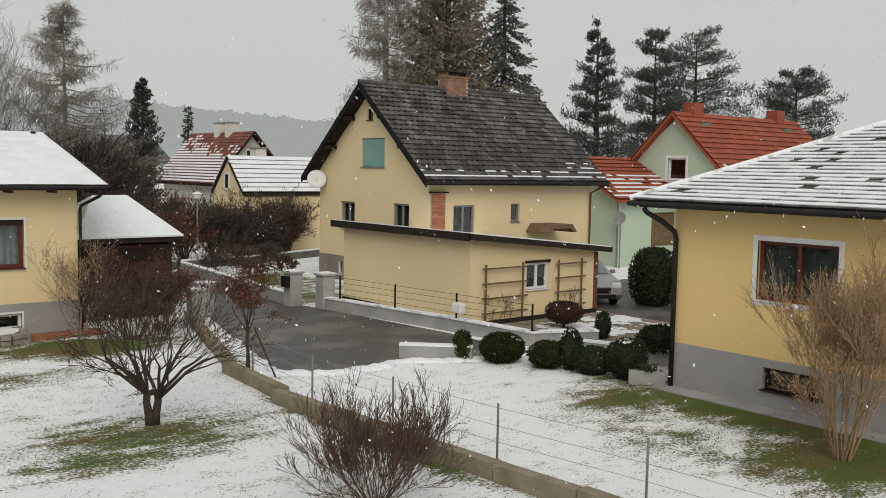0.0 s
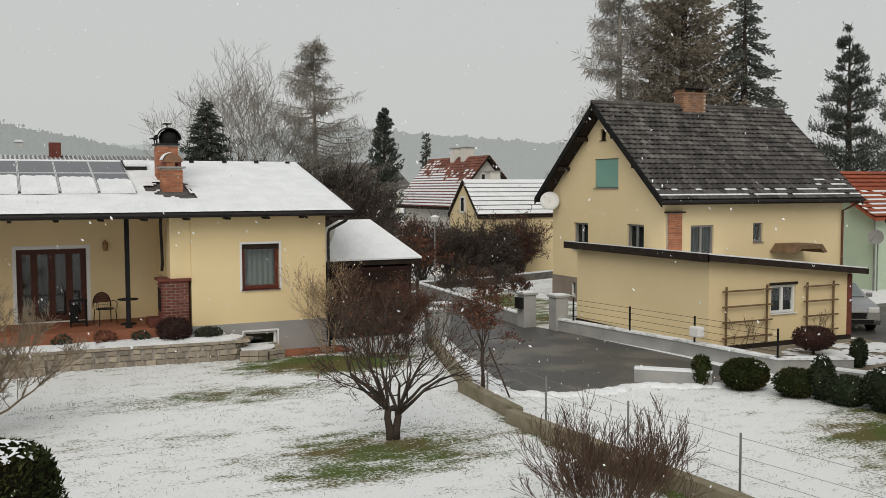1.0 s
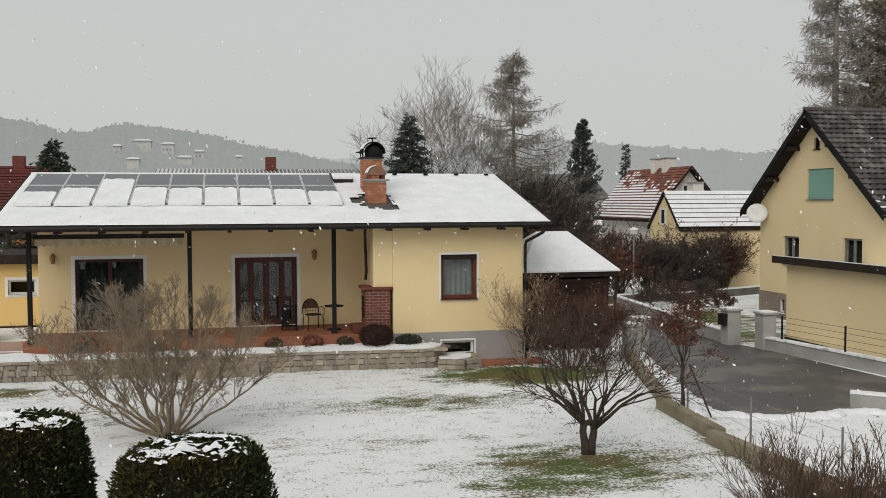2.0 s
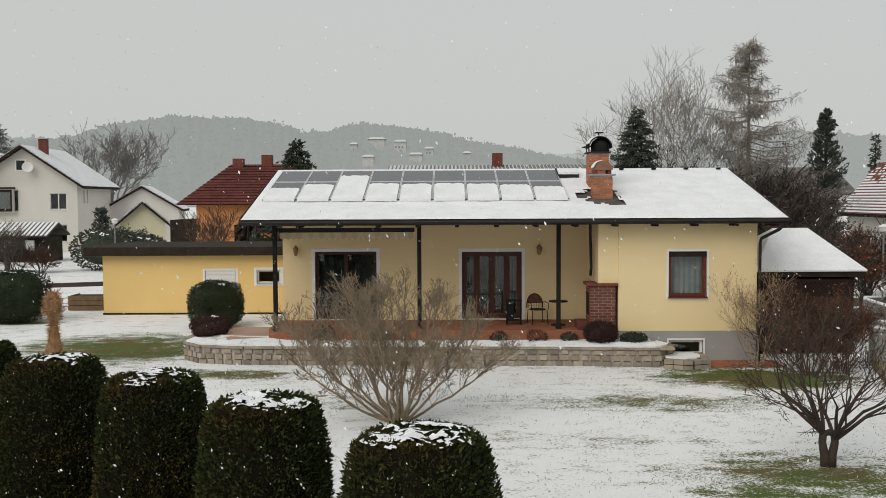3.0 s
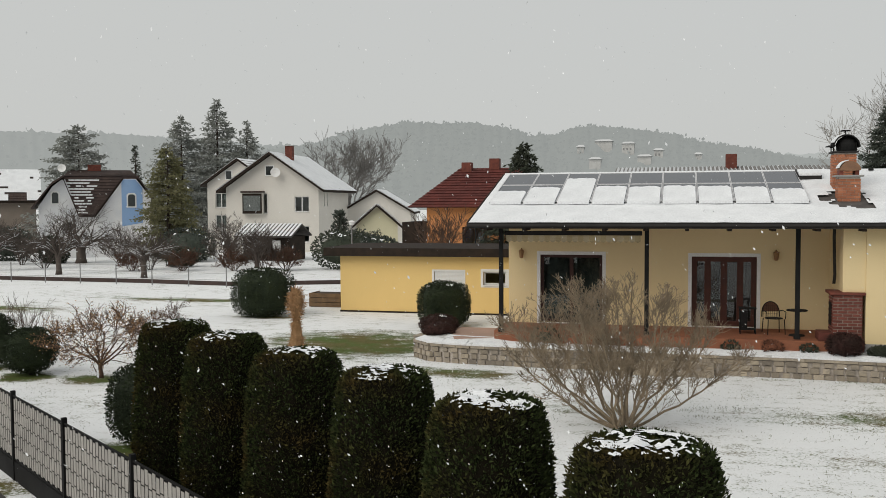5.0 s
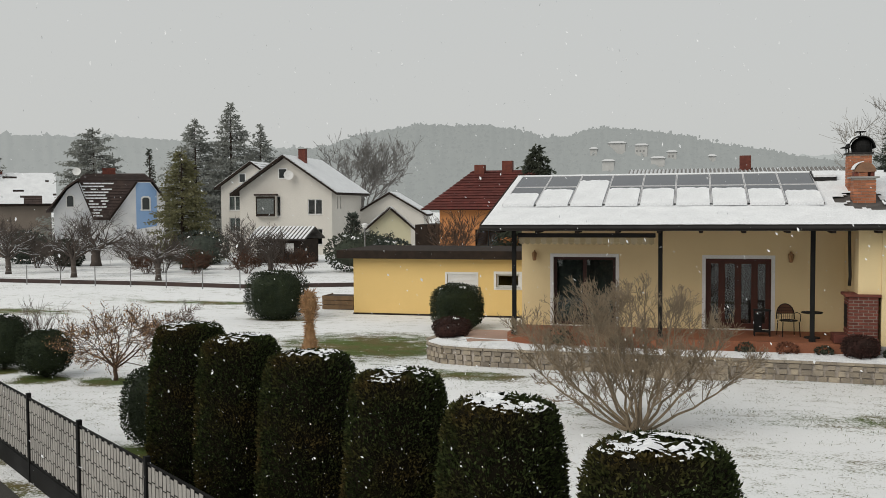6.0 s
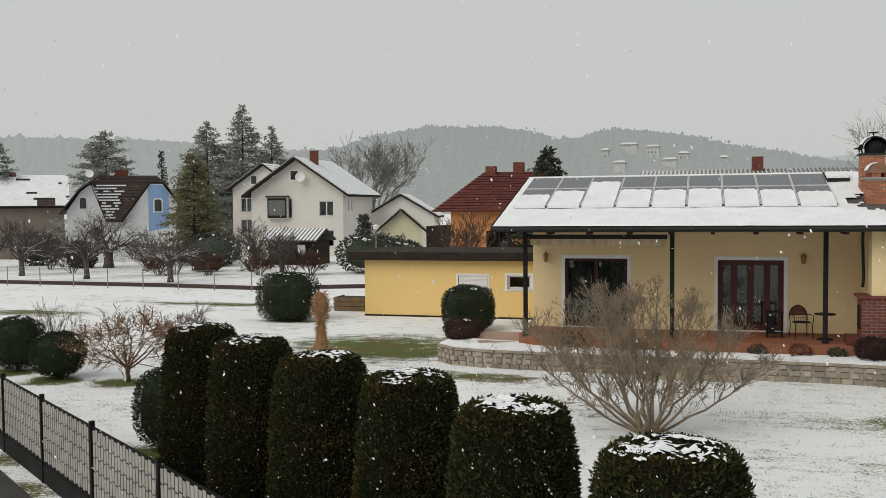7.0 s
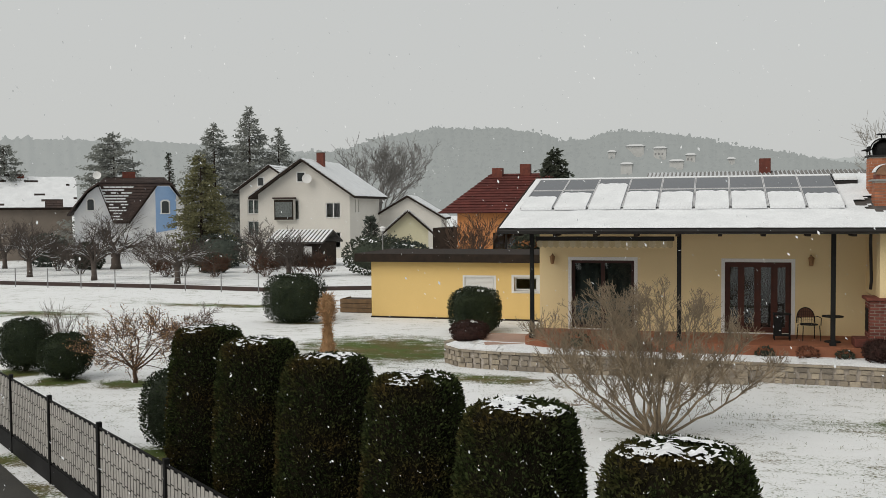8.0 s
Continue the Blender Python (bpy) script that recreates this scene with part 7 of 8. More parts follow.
def bare_shrub(name, label, cat, x, y, stems, height, spread, mat_bark, seed, depth=3, r=0.02, kids=3, upward=0.12, leaf=0, leaf_mat=None, leaf_size=0.05, width=0.6, first=0.45, min_r=0.004, shrink=0.7, clear=0.35):
    """A shrub of many bare stems that fan out from the ground."""
    rg = random.Random(seed)
    b = thing(name, (x, y, 0), label, cat)
    s, tips, split = Shape(), [], stems <= 14 and name in ("bare_shrub", "corner_shrub")
    for k in range(stems):
        a = 2 * math.pi * (k + rg.random()) / stems
        sp = spread * rg.uniform(0.25, 1.0)
        branching(s, rg, (x + 0.12 * math.cos(a), y + 0.12 * math.sin(a), -0.03), (math.cos(a) * sp, math.sin(a) * sp, 1), height * first * rg.uniform(.75, 1.1), r * rg.uniform(.7, 1.1), depth, width, kids, upward, 5, shrink, 0.12, tips, min_r, clear)
        if split:
            part("stem", s, mat_bark, b, smooth=True)
            s = Shape()
    if not split:
        part("twigwork", s, mat_bark, b, smooth=True)
    if leaf:
        rng = np.random.default_rng(seed)
        t = np.array(tips)
        p = t[rng.integers(0, len(t), leaf)] + rng.normal(0, .05, (leaf, 3))
        f = Shape()
        leaves(f, p, leaf_size, rng, -0.2)
        part("dead_leaves", f, leaf_mat, b)
    return b


BARK_GOLD = mat("golden_tan_shrub_bark", (0.34, 0.235, 0.13), (0.22, 0.155, 0.095), 0.3, 0.95, 0.5, 40)
BARK_TAN = mat("tan_shrub_bark", (0.32, 0.25, 0.17), (0.18, 0.145, 0.105), 0.3, 0.95, 0.5, 40)
TWIG_MID = mat("grey_fruit_bark", (0.105, 0.085, 0.073), (0.075, 0.062, 0.054), 0.5, 0.95, 0.4, 30)
TWIG_DARK = mat("grey_brown_twig", (0.085, 0.066, 0.055), (0.06, 0.048, 0.042), 0.5, 0.95, 0, 30, tint=0.35)


def vase_shrub(name, label, x, y, rx, ry, height, stems, mat_bark, seed):
    """A wide bare shrub: stems that fan out from the ground and carry upright twigs under a flat dome."""
    rg = random.Random(seed)
    b = thing(name, (x, y, 0), label, "shrub")
    roof = lambda px, py: height * (1 - 0.60 * min(1.3, math.hypot((px - x + 0.3) / rx, (py - y) / ry)) ** 2.6)
    for k in range(stems):
        s, a = Shape(), 2 * math.pi * (k + rg.uniform(-.35, .35)) / stems
        e = (0.98, 0.55, 0.82, 0.3)[k % 4] * rg.uniform(.85, 1.05)
        end = Vector((x - 0.3 + rx * e * math.cos(a), y + ry * e * math.sin(a), 0))
        end.z = roof(end.x, end.y) * rg.uniform(.80, .95)
        base = Vector((x + 0.13 * math.cos(a), y + 0.13 * math.sin(a), -0.03))
        bend = base.lerp(end, 0.5) + Vector((rg.gauss(0, .06), rg.gauss(0, .06), -0.20 * end.z + rg.gauss(0, .08)))
        pts = [base * (1 - f) ** 2 + bend * 2 * f * (1 - f) + end * f * f + Vector((rg.gauss(0, .035), rg.gauss(0, .035), rg.gauss(0, .02))) for f in (i / 9 for i in range(10))]
        s.tube(pts, [0.030 * (1 - 0.8 * i / 9) + 0.004 for i in range(10)], 6, cap=False)
        for q in range(22):
            f = rg.uniform(.10, 1.0) ** 0.62
            i = min(8, int(f * 9))
            p = pts[i].lerp(pts[i + 1], f * 9 - i)
            d = ((pts[i + 1] - pts[i]).normalized() * 0.7 + Vector((rg.gauss(0, .6), rg.gauss(0, .6), 0.5))).normalized()
            ln = min(rg.uniform(.45, .95), max(0.14, (roof(p.x, p.y) - p.z) * 0.62 / max(0.3, d.z)))
            branching(s, rg, p, d, ln * 0.55, 0.010 * (1.3 - f * 0.6), 3, 0.6, 3, 0.16, 4, 0.66, 0.16, None, 0.0042, 0.2)
        part("stem", s, mat_bark, b, smooth=True)
    return b


vase_shrub("bare_shrub", "wide bare shrub with pale fanned-out stems", -1.1, 19.2, 2.75, 2.1, 3.25, 19, BARK_TAN, 61)
bare_shrub("bare_shrub", "reddish bare twiggy shrub by the low wall", "shrub", 7.35, 10.3, 44, 1.55, 1.6, BARK_RED, 62, 4, 0.0085, 3, 0.2, 700, LEAF_BROWN, 0.035, 0.4, 0.42, 0.0035)
bare_shrub("bare_shrub", "tan bare shrub against the ochre house", "shrub", 14.6, 7.4, 15, 3.0, 0.62, BARK_GOLD, 63, 4, 0.026, 4, 0.2, 12000, STRAW, 0.036, 0.42, 0.44, 0.004, 0.66, 0.5)
bare_shrub("bare_shrub", "thin bare shrub on the lawn", "shrub", -17.9, 22.6, 9, 1.7, 0.5, BARK_RED, 65, 3, 0.014, 3, 0.15, 0, None, 0.05, 0.4, 0.5)
bare_shrub("corner_shrub", "bare tan shrub at the house corner", "shrub", 8.2, 25.0, 7, 2.7, 0.55, BARK_PALE, 66, 4, 0.024, 3, 0.15, 1200, STRAW, 0.05, 0.55, 0.42)
bare_shrub("brown_hedge", "dense brown leafless hedge by the carport", "hedge", 9.2, 23.9, 16, 2.1, 0.8, BARK_RED, 67, 4, 0.018, 3, 0.15, 3500, LEAF_MAROON, 0.06, 0.5, 0.42)
bare_shrub("brown_hedge", "dense brown leafless hedge by the carport", "hedge", 10.3, 24.6, 14, 2.0, 0.7, BARK_RED, 68, 4, 0.018, 3, 0.15, 3000, LEAF_BROWN, 0.06, 0.5, 0.42)
bare_shrub("red_mound", "low mound of reddish bare twigs", "shrub", -16.4, 27.5, 20, 1.3, 1.1, BARK_RED, 69, 4, 0.012, 3, -0.05, 1200, LEAF_BROWN, 0.06, 0.5, 0.42)


def garden_tree(name, label, x, y, trunk, height, spread, mat_bark, seed, limbs=6, depth=4, r=0.13, leaf=0, leaf_mat=None, leaf_size=0.06, upward=0.12, snow=False, width=0.6, min_r=0.005, kids=3, fork=0.0):
    """A small leafless tree: short trunk, spreading limbs and twigs."""
    rg = random.Random(seed)
    b = thing(name, (x, y, 0), label, "tree")
    s, tips, stout = Shape(), [], []
    if fork:
        for sg in (-1, 1):
            part("trunk", Shape().tube([(x + sg * 0.03, y, -0.05), (x + sg * fork * 0.75, y, trunk * 0.35), (x + sg * fork * 1.25, y, trunk * 0.75), (x + sg * fork * 1.1, y, trunk * 1.1)], [r, r * 0.72, r * 0.62, r * 0.6], 9), mat_bark, b, smooth=True)
        part("burl", Shape().tube([(x - fork * 1.2, y, trunk * 1.0), (x, y, trunk * 1.06), (x + fork * 1.2, y, trunk * 1.0)], [r * 0.5, r * 0.55, r * 0.5], 8), mat_bark, b, smooth=True)
    else:
        part("trunk", Shape().tube([(x, y, -0.05), (x + 0.02, y, trunk * 0.3), (x - 0.02, y + 0.01, trunk * 0.7), (x, y, trunk * 1.08)], [r * 1.35, r, r * 0.95, r * 1.1], 10), mat_bark, b, smooth=True)
    for k in range(limbs):
        a = 2 * math.pi * (k + rg.uniform(-.3, .3)) / limbs
        sp = spread * rg.uniform(.5, 1.1)
        branching(s, rg, (x + fork * math.copysign(1.1, math.cos(a)), y, trunk * rg.uniform(.8, 1.05)), (math.cos(a) * sp, math.sin(a) * sp, 1), (height - trunk) * 0.40 * rg.uniform(.85, 1.1), r * (0.38 if fork else 0.5), depth, width, kids, upward, 5, 0.70, 0.13, tips, min_r, 0.35, stout)
    part("crown", s, mat_bark, b, smooth=True)
    t = np.array(tips)
    rng = np.random.default_rng(seed)
    if leaf:
        f = Shape()
        leaves(f, t[rng.integers(0, len(t), leaf)] + rng.normal(0, .05, (leaf, 3)), leaf_size, rng, -0.2)
        part("dead_leaves", f, leaf_mat, b)
    if snow:
        f = Shape()
        for pts, rad in stout:
            if (pts[-1] - pts[0]).normalized().z < 0.8:
                f.tube([p + Vector((0, 0, q * 0.7 + .006)) for p, q in zip(pts, rad)], [q * 0.55 for q in rad], 4, cap=False)
        tagged(part("snow_dust", f, SNOW, b, "snow lying along the limbs"), kind="stuff")
    return b


garden_tree("lawn_tree", "small bare tree with forked trunk on the lawn", 6.42, 15.8, 0.55, 2.95, 0.80, BARK, 71, 12, 4, 0.105, 1500, LEAF_BROWN, 0.045, 0.10, False, 0.55, 0.0045, 3, 0.085)
garden_tree("young_beech", "young beech with dead brown leaves on a stake", 9.75, 18.6, 1.0, 2.6, 0.45, BARK, 72, 7, 3, 0.035, 1900, LEAF_BROWN, 0.065, 0.1)
garden_tree("young_beech", "young beech with dead brown leaves", 13.6, 31.0, 1.3, 3.3, 0.5, BARK, 73, 7, 3, 0.05, 900, LEAF_BROWN, 0.12, 0.1)
garden_tree("rose_tree", "twisted bare shrub with tan leaves on a short stem", -14.75, 21.6, 0.35, 2.45, 1.15, BARK_RED, 64, 10, 4, 0.055, 4200, STRAW, 0.045, 0.07, False, 0.95, 0.007)
stk = thing("tree_stakes", (9.9, 18.3, 0), "two thin wooden tree stakes", "stakes")
part("stake", Shape().tube([(9.6, 18.4, 0), (9.72, 18.5, 1.0)], 0.02, 6), BARK, stk)
part("stake", Shape().tube([(10.05, 17.9, 0), (9.8, 18.4, 1.05)], 0.02, 6), BARK, stk)
for i, (x, y, h, sp) in enumerate(((-31.8, 51.2, 4.0, 1.2), (-44.5, 63.0, 4.9, 1.2), (-38.9, 52.7, 4.0, 0.8), (-45.5, 54.6, 3.8, 1.1), (-32.6, 64.0, 3.6, 1.0), (-50.0, 60.0, 3.8, 1.0), (-27.5, 58.0, 3.0, 0.9), (-54, 62, 4.2, 1.0))):
    garden_tree("fruit_tree", "bare old fruit tree with snow on its limbs", x, y, 1.2, h * 1.05, sp * 1.15, TWIG_MID, 80 + i, 10, 4, 0.17 if i != 1 else 0.36, 0, None, 0.06, 0.02, True, 0.7, 0.009)

# straw-wrapped plant
sw = thing("straw_wrap", (-10.6, 24.9, 0), "tied sheaf of dry straw round a plant", "plant")
rng = np.random.default_rng(3)
s = Shape()
t, a = rng.uniform(0, 1, 2600), rng.uniform(0, 6.283, 2600)
rad = np.interp(t, [0, .22, .42, .6, .76, .92, 1], [.30, .22, .09, .08, .25, .23, .08]) * np.sqrt(rng.uniform(.3, 1, 2600))
leaves(s, np.stack([-10.6 + rad * np.cos(a), 24.9 + rad * np.sin(a), t * 2.1], 1), 0.16, rng, 0.35, None, 0.12)
part("straw", s, STRAW, sw)
part("bundle_core", Shape().lathe((-10.6, 24.9, 0), [(.28, 0), (.2, .6), (.11, 1.1), (.1, 1.35), (.22, 1.75), (.1, 2.1)], 10), STRAW, sw)
rb = thing("raised_bed", (-15.0, 38.8, 0), "wooden raised garden bed", "raised bed")
for k in range(3):
    part("plank", Shape().box(-15.7, -14.3, 38.4, 38.45, 0.02 + k * 0.2, 0.2 + k * 0.2), OLD_WOOD, rb)
    part("plank", Shape().box(-15.75, -15.7, 38.4, 39.6, 0.02 + k * 0.2, 0.2 + k * 0.2), OLD_WOOD, rb)
part("soil", Shape().box(-15.7, -14.3, 38.45, 39.6, 0, 0.56), BARK, rb)


# ---- conifers and tall trees
def conifer(name, label, x, y, h, w, mat_leaf, seed, n=3500, leaf=0.5, droop=0.25, bare=0.08, ragged=0.35, columns=False, conv=0.85):
    """A spruce or cypress: trunk, whorls of boughs, and needle clumps along them."""
    rng = np.random.default_rng(seed)
    if leaf > 0.3:
        n, leaf = int(n * 1.5), leaf * 0.72
    b = thing(name, (x, y, 0), label, "tree")
    part("trunk", Shape().tube([(x, y, -0.1), (x, y, h * 0.5), (x, y, h * 0.97)], [h * 0.018 + .05, h * 0.012, 0.02], 7), BARK, b)
    s, bo = Shape(), Shape()
    nb = max(200, int(h * 22))
    pts, nrm = [], []
    per = max(4, n // nb)
    for k in range(nb):
        t = bare + (1 - bare) * ((k + rng.uniform()) / nb)
        z = h * t
        prof = (1 - t) ** conv if not columns else min(1, (1 - t) * 2.2) ** 0.8 * min(1, 0.5 + t * 3)
        ln = w / 2 * prof * rng.uniform(1 - ragged, 1 + ragged * 0.5) + 0.08
        a = rng.uniform(0, 6.283)
        d = np.array([math.cos(a), math.sin(a), 0])
        up_end = -droop * ln if not columns else 0.7 * ln
        bo.tube([(x, y, z), (x + d[0] * ln * .95, y + d[1] * ln * .95, z + up_end)], [0.03, 0.008], 3, cap=False)
        m = per if columns else max(5, int(per * ln / (w / 2 / (1 + conv))))
        f = rng.uniform(0.06, 1, m) ** 0.62
        fan = rng.normal(0, 0.13, m) * ln * f
        q = np.stack([x + d[0] * ln * f - d[1] * fan, y + d[1] * ln * f + d[0] * fan, z + up_end * f ** 1.3], 1)
        q += rng.normal(0, 0.05 + 0.03 * ln, (m, 3)) * [1, 1, .6]
        pts.append(q)
        nrm.append(np.tile(d + [0, 0, -0.35 if not columns else 1.0], (m, 1)))
    leaves(s, np.concatenate(pts), leaf, rng, 0, np.concatenate(nrm), 0.38)
    part("branchwork", bo, BARK, b)
    part("foliage", s, mat_leaf, b)
    return b


def pine(name, label, x, y, h, w, mat_leaf, seed, tiers=9, n=330, leaf=0.2, base=0.2, crown="cone"):
    """A pine: straight trunk, tiers of bent limbs, and flat plates of needles with gaps between them."""
    rng = np.random.default_rng(seed)
    b = thing(name, (x, y, 0), label, "tree")
    part("trunk", Shape().tube([(x, y, -0.1), (x + .15, y, h * .5), (x, y, h * .97)], [h * .018, h * .013, .04], 7), BARK, b)
    s, bo = Shape(), Shape()
    for k in range(tiers):
        u = (k + 0.5) / tiers
        t = base + (1 - base) * u
        reach = (1.03 - u) ** 0.62 * min(1.0, 0.65 + u * 1.4) if crown == "cone" else math.sin(math.pi * min(0.97, 0.16 + u * 0.80)) ** 0.6
        turn = rng.uniform(0, 6.283)
        limbs = 9 if u < 0.85 else 6
        for q in range(limbs):
            a = turn + 6.283 * q / limbs + rng.normal(0, .25)
            ln = w / 2 * reach * rng.uniform(.55, 1.12) + 0.1
            rise = rng.uniform(-.02, .22) * ln
            z0 = h * t + rng.normal(0, h * .028)
            d = np.array([math.cos(a), math.sin(a)])
            bo.tube([(x, y, z0 - .1 * ln), (x + d[0] * ln * .5, y + d[1] * ln * .5, z0), (x + d[0] * ln * .97, y + d[1] * ln * .97, z0 + rise)], [.06, .04, .012], 4, cap=False)
            m = int(n * (0.35 + ln / w))
            f = rng.uniform(.30, 1.03, m)
            side = rng.normal(0, 1, m) * ln * .22 * np.sin(np.clip(f, 0, 1) * 2.6)
            p = np.stack([x + d[0] * ln * f - d[1] * side, y + d[1] * ln * f + d[0] * side, z0 + rise * f * f + rng.normal(0.05, .10 + .035 * ln, m)], 1)
            leaves(s, p, leaf, rng, 0.55, np.tile([d[0] * .4, d[1] * .4, 0.2], (m, 1)), 0.22)
    part("branchwork", bo, BARK, b)
    part("foliage", s, mat_leaf, b)
    return b


def larch(name, label, x, y, h, w, seed, n=6000, twig=0.5, mat_l=None):
    """A leafless larch: straight trunk, rising and drooping boughs, and hanging fine twigs."""
    rng = np.random.default_rng(seed)
    mat_l = mat_l or LEAF_LARCH
    b = thing(name, (x, y, 0), label, "tree")
    part("trunk", Shape().tube([(x, y, -.1), (x, y, h * .6), (x, y, h)], [h * .014 + .08, h * .008, .02], 7), mat_l, b)
    s, tw = Shape(), Shape()
    nb = int(h * 8)
    for k in range(nb):
        t = 0.12 + 0.88 * (k + rng.uniform()) / nb
        ln = w / 2 * (1 - t) ** 0.7 * rng.uniform(.55, 1.15) + 0.2
        a = rng.uniform(0, 6.283)
        dx, dy = math.cos(a), math.sin(a)
        sag = rng.uniform(-.05, .18)
        pl_ = [(x + dx * ln * f, y + dy * ln * f, h * t - sag * ln * math.sin(f * 2.6) + 0.16 * ln * f * f) for f in (0, .33, .66, 1)]
        s.tube(pl_, [.045, .032, .02, .008], 3, cap=False)
        m = max(3, n // nb)
        f = rng.uniform(.2, 1, m)
        q = np.stack([x + dx * ln * f, y + dy * ln * f, h * t - sag * ln * np.sin(f * 2.6) + .16 * ln * f * f], 1) + rng.normal(0, .1, (m, 3))
        leaves(tw, q, twig, rng, -0.9, None, 0.06)
    part("branchwork", s, mat_l, b)
    part("fine_twigwork", tw, mat_l, b)
    return b


larch("larch", "tall bare larch with hanging twigs", 16.6, 52.5, 13.0, 12.5, 101, 17000, 0.42)
garden_tree("birch", "tall bare pale birch", 11.4, 48.8, 2.5, 11.4, 0.34, LEAF_LARCH, 102, 7, 5, 0.10, 0, None, 0.06, 0.12, False, 0.62, 0.007)
garden_tree("birch", "tall bare pale birch", 13.3, 50.5, 2.5, 10.8, 0.34, LEAF_LARCH, 103, 6, 5, 0.09, 0, None, 0.06, 0.12, False, 0.62, 0.007)
conifer("spruce", "dark conical spruce behind the bungalow", 8.75, 44.1, 8.7, 6.0, LEAF_PINE, 104, 40000, .16, .1, .05, .22, False, .85)
conifer("cypress", "narrow dark columnar cypress", 22.2, 55.8, 9.5, 2.0, LEAF_PINE, 105, 9000, .2, 0, .03, .3, True)
conifer("spruce", "small slim spruce far off", 30.8, 68.4, 9.0, 1.7, LEAF_SPRUCE, 106, 1600, .35)
larch("larch", "huge bare larch behind the gabled house", 35.2, 48.8, 21.0, 9.5, 107, 22000, .55)
conifer("cypress", "broad brown-green cypress behind the gabled house", 38.6, 46.8, 22.5, 8.5, mat("bronze_cypress", (0.23, 0.20, 0.155), (0.27, 0.235, 0.18), 1.5, 0.9, 0, 20, tint=0.2, spec=0.08, thin=0.4), 108, 66000, .25, -.45, .03, .35, False, .55)
conifer("spruce", "tall spruce with drooping boughs", 41.8, 45.0, 18.6, 8.6, LEAF_MID, 109, 20000, .34, .3, .1, .6, False, 1.0)
pine("pine", "dark green pine with layered tiers", 49.4, 43.8, 14.2, 6.0, LEAF_PINE, 110, 11, 420, .24, .10)
pine("pine", "broad dark green pine behind the mint house", 57.2, 45.0, 15.0, 8.0, LEAF_PINE, 111, 10, 460, .26, .15)
pine("pine", "broad dark green pine behind the mint house", 61.8, 44.7, 15.4, 8.8, LEAF_PINE, 112, 9, 460, .26, .18, "round")
pine("pine", "small open-crowned dark green pine", 66.0, 38.6, 12.6, 6.4, LEAF_PINE, 113, 6, 420, .24, .52, "round")
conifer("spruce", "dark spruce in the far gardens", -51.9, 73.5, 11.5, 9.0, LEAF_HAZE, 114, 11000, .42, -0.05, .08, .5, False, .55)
conifer("spruce", "slim small dark fir", -47.95, 76.2, 9.8, 2.2, LEAF_SPRUCE, 115, 1500, .35)
conifer("spruce", "olive green spruce beside the blue house", -39.5, 67.3, 9.0, 5.6, mat("olive_needle", (0.19, 0.19, 0.105), (0.21, 0.20, 0.11), 1.0, .9, 0, 20, tint=.2, spec=.08, thin=.4), 116, 9000, .35, .1, .05, .4, False, .55)
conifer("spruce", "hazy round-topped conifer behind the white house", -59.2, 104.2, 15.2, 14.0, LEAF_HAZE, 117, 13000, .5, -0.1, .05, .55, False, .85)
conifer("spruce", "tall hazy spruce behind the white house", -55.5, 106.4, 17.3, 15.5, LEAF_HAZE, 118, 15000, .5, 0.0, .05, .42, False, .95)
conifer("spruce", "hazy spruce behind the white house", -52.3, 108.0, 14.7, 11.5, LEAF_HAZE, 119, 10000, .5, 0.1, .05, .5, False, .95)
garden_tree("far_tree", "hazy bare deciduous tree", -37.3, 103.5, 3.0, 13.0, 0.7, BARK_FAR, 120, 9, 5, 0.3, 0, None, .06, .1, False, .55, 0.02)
conifer("spruce", "dark fir top behind the roof", -9.6, 59.2, 8.2, 6.0, LEAF_SPRUCE, 121, 14000, .35, .05, .05, .22, False, .72)
conifer("cypress", "small dark yew column", -25.1, 67.5, 3.8, 1.2, LEAF_PINE, 122, 900, .3, 0, .02, .2, True)
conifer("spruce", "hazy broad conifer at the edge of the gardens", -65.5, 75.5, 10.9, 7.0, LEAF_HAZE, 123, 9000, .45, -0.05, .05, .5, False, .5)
bare_shrub("bare_tree", "bare bush before the orange house", "shrub", -14.5, 57.0, 10, 4.2, 0.6, BARK_RED, 124, 4, .04, 3, .15, 0, None, .05, .5, .42, .012)
bare_shrub("hedge_bush", "dark low evergreen hedge near the cottage", "hedge", -23.0, 66.5, 14, 2.6, 0.8, BARK, 125, 3, .03, 3, .1, 1800, LEAF_PINE, .2, .5, .45, .01)
for i, x in enumerate((-37, -33.5, -30, -26.5)):
    bare_shrub("brush_hedge", "brown leafless brush along the far fence", "hedge", x + 1, 56.5 + i * .6, 14, 1.7, 1.0, BARK_RED, 130 + i, 3, .02, 4, .05, 1400, LEAF_BROWN, .08, .6, .45, .01)
for i, (x, y, r, h) in enumerate(((-46.5, 62.5, 1.1, 2.0), (-37.2, 66.0, 2.2, 2.6), (-34.6, 60.5, 1.0, 1.3), (-52.5, 65.0, 1.8, 2.6), (-22.2, 60.5, 2.2, 2.6), (-19.6, 60.0, 1.6, 2.2), (-41.0, 69.5, 1.2, 1.8))):
    clipped_bush("garden_bush", "dark evergreen bush in the far gardens", "bush", x, y, r, r * .8, h, 1500, .22, LEAF_PINE if i % 2 else LEAF_SPRUCE, 200 + i, 2.2, 60, core=0.75)
for i in range(7):
    bare_shrub("brush_hedge", "brown leafless brush between the gardens", "hedge", -52 + i * 4.2, 57.5 + (i % 2) * 3, 9, 2.6, .9, TWIG_MID, 220 + i, 3, .03, 4, .1, 0, None, .12, .6, .45, .012)
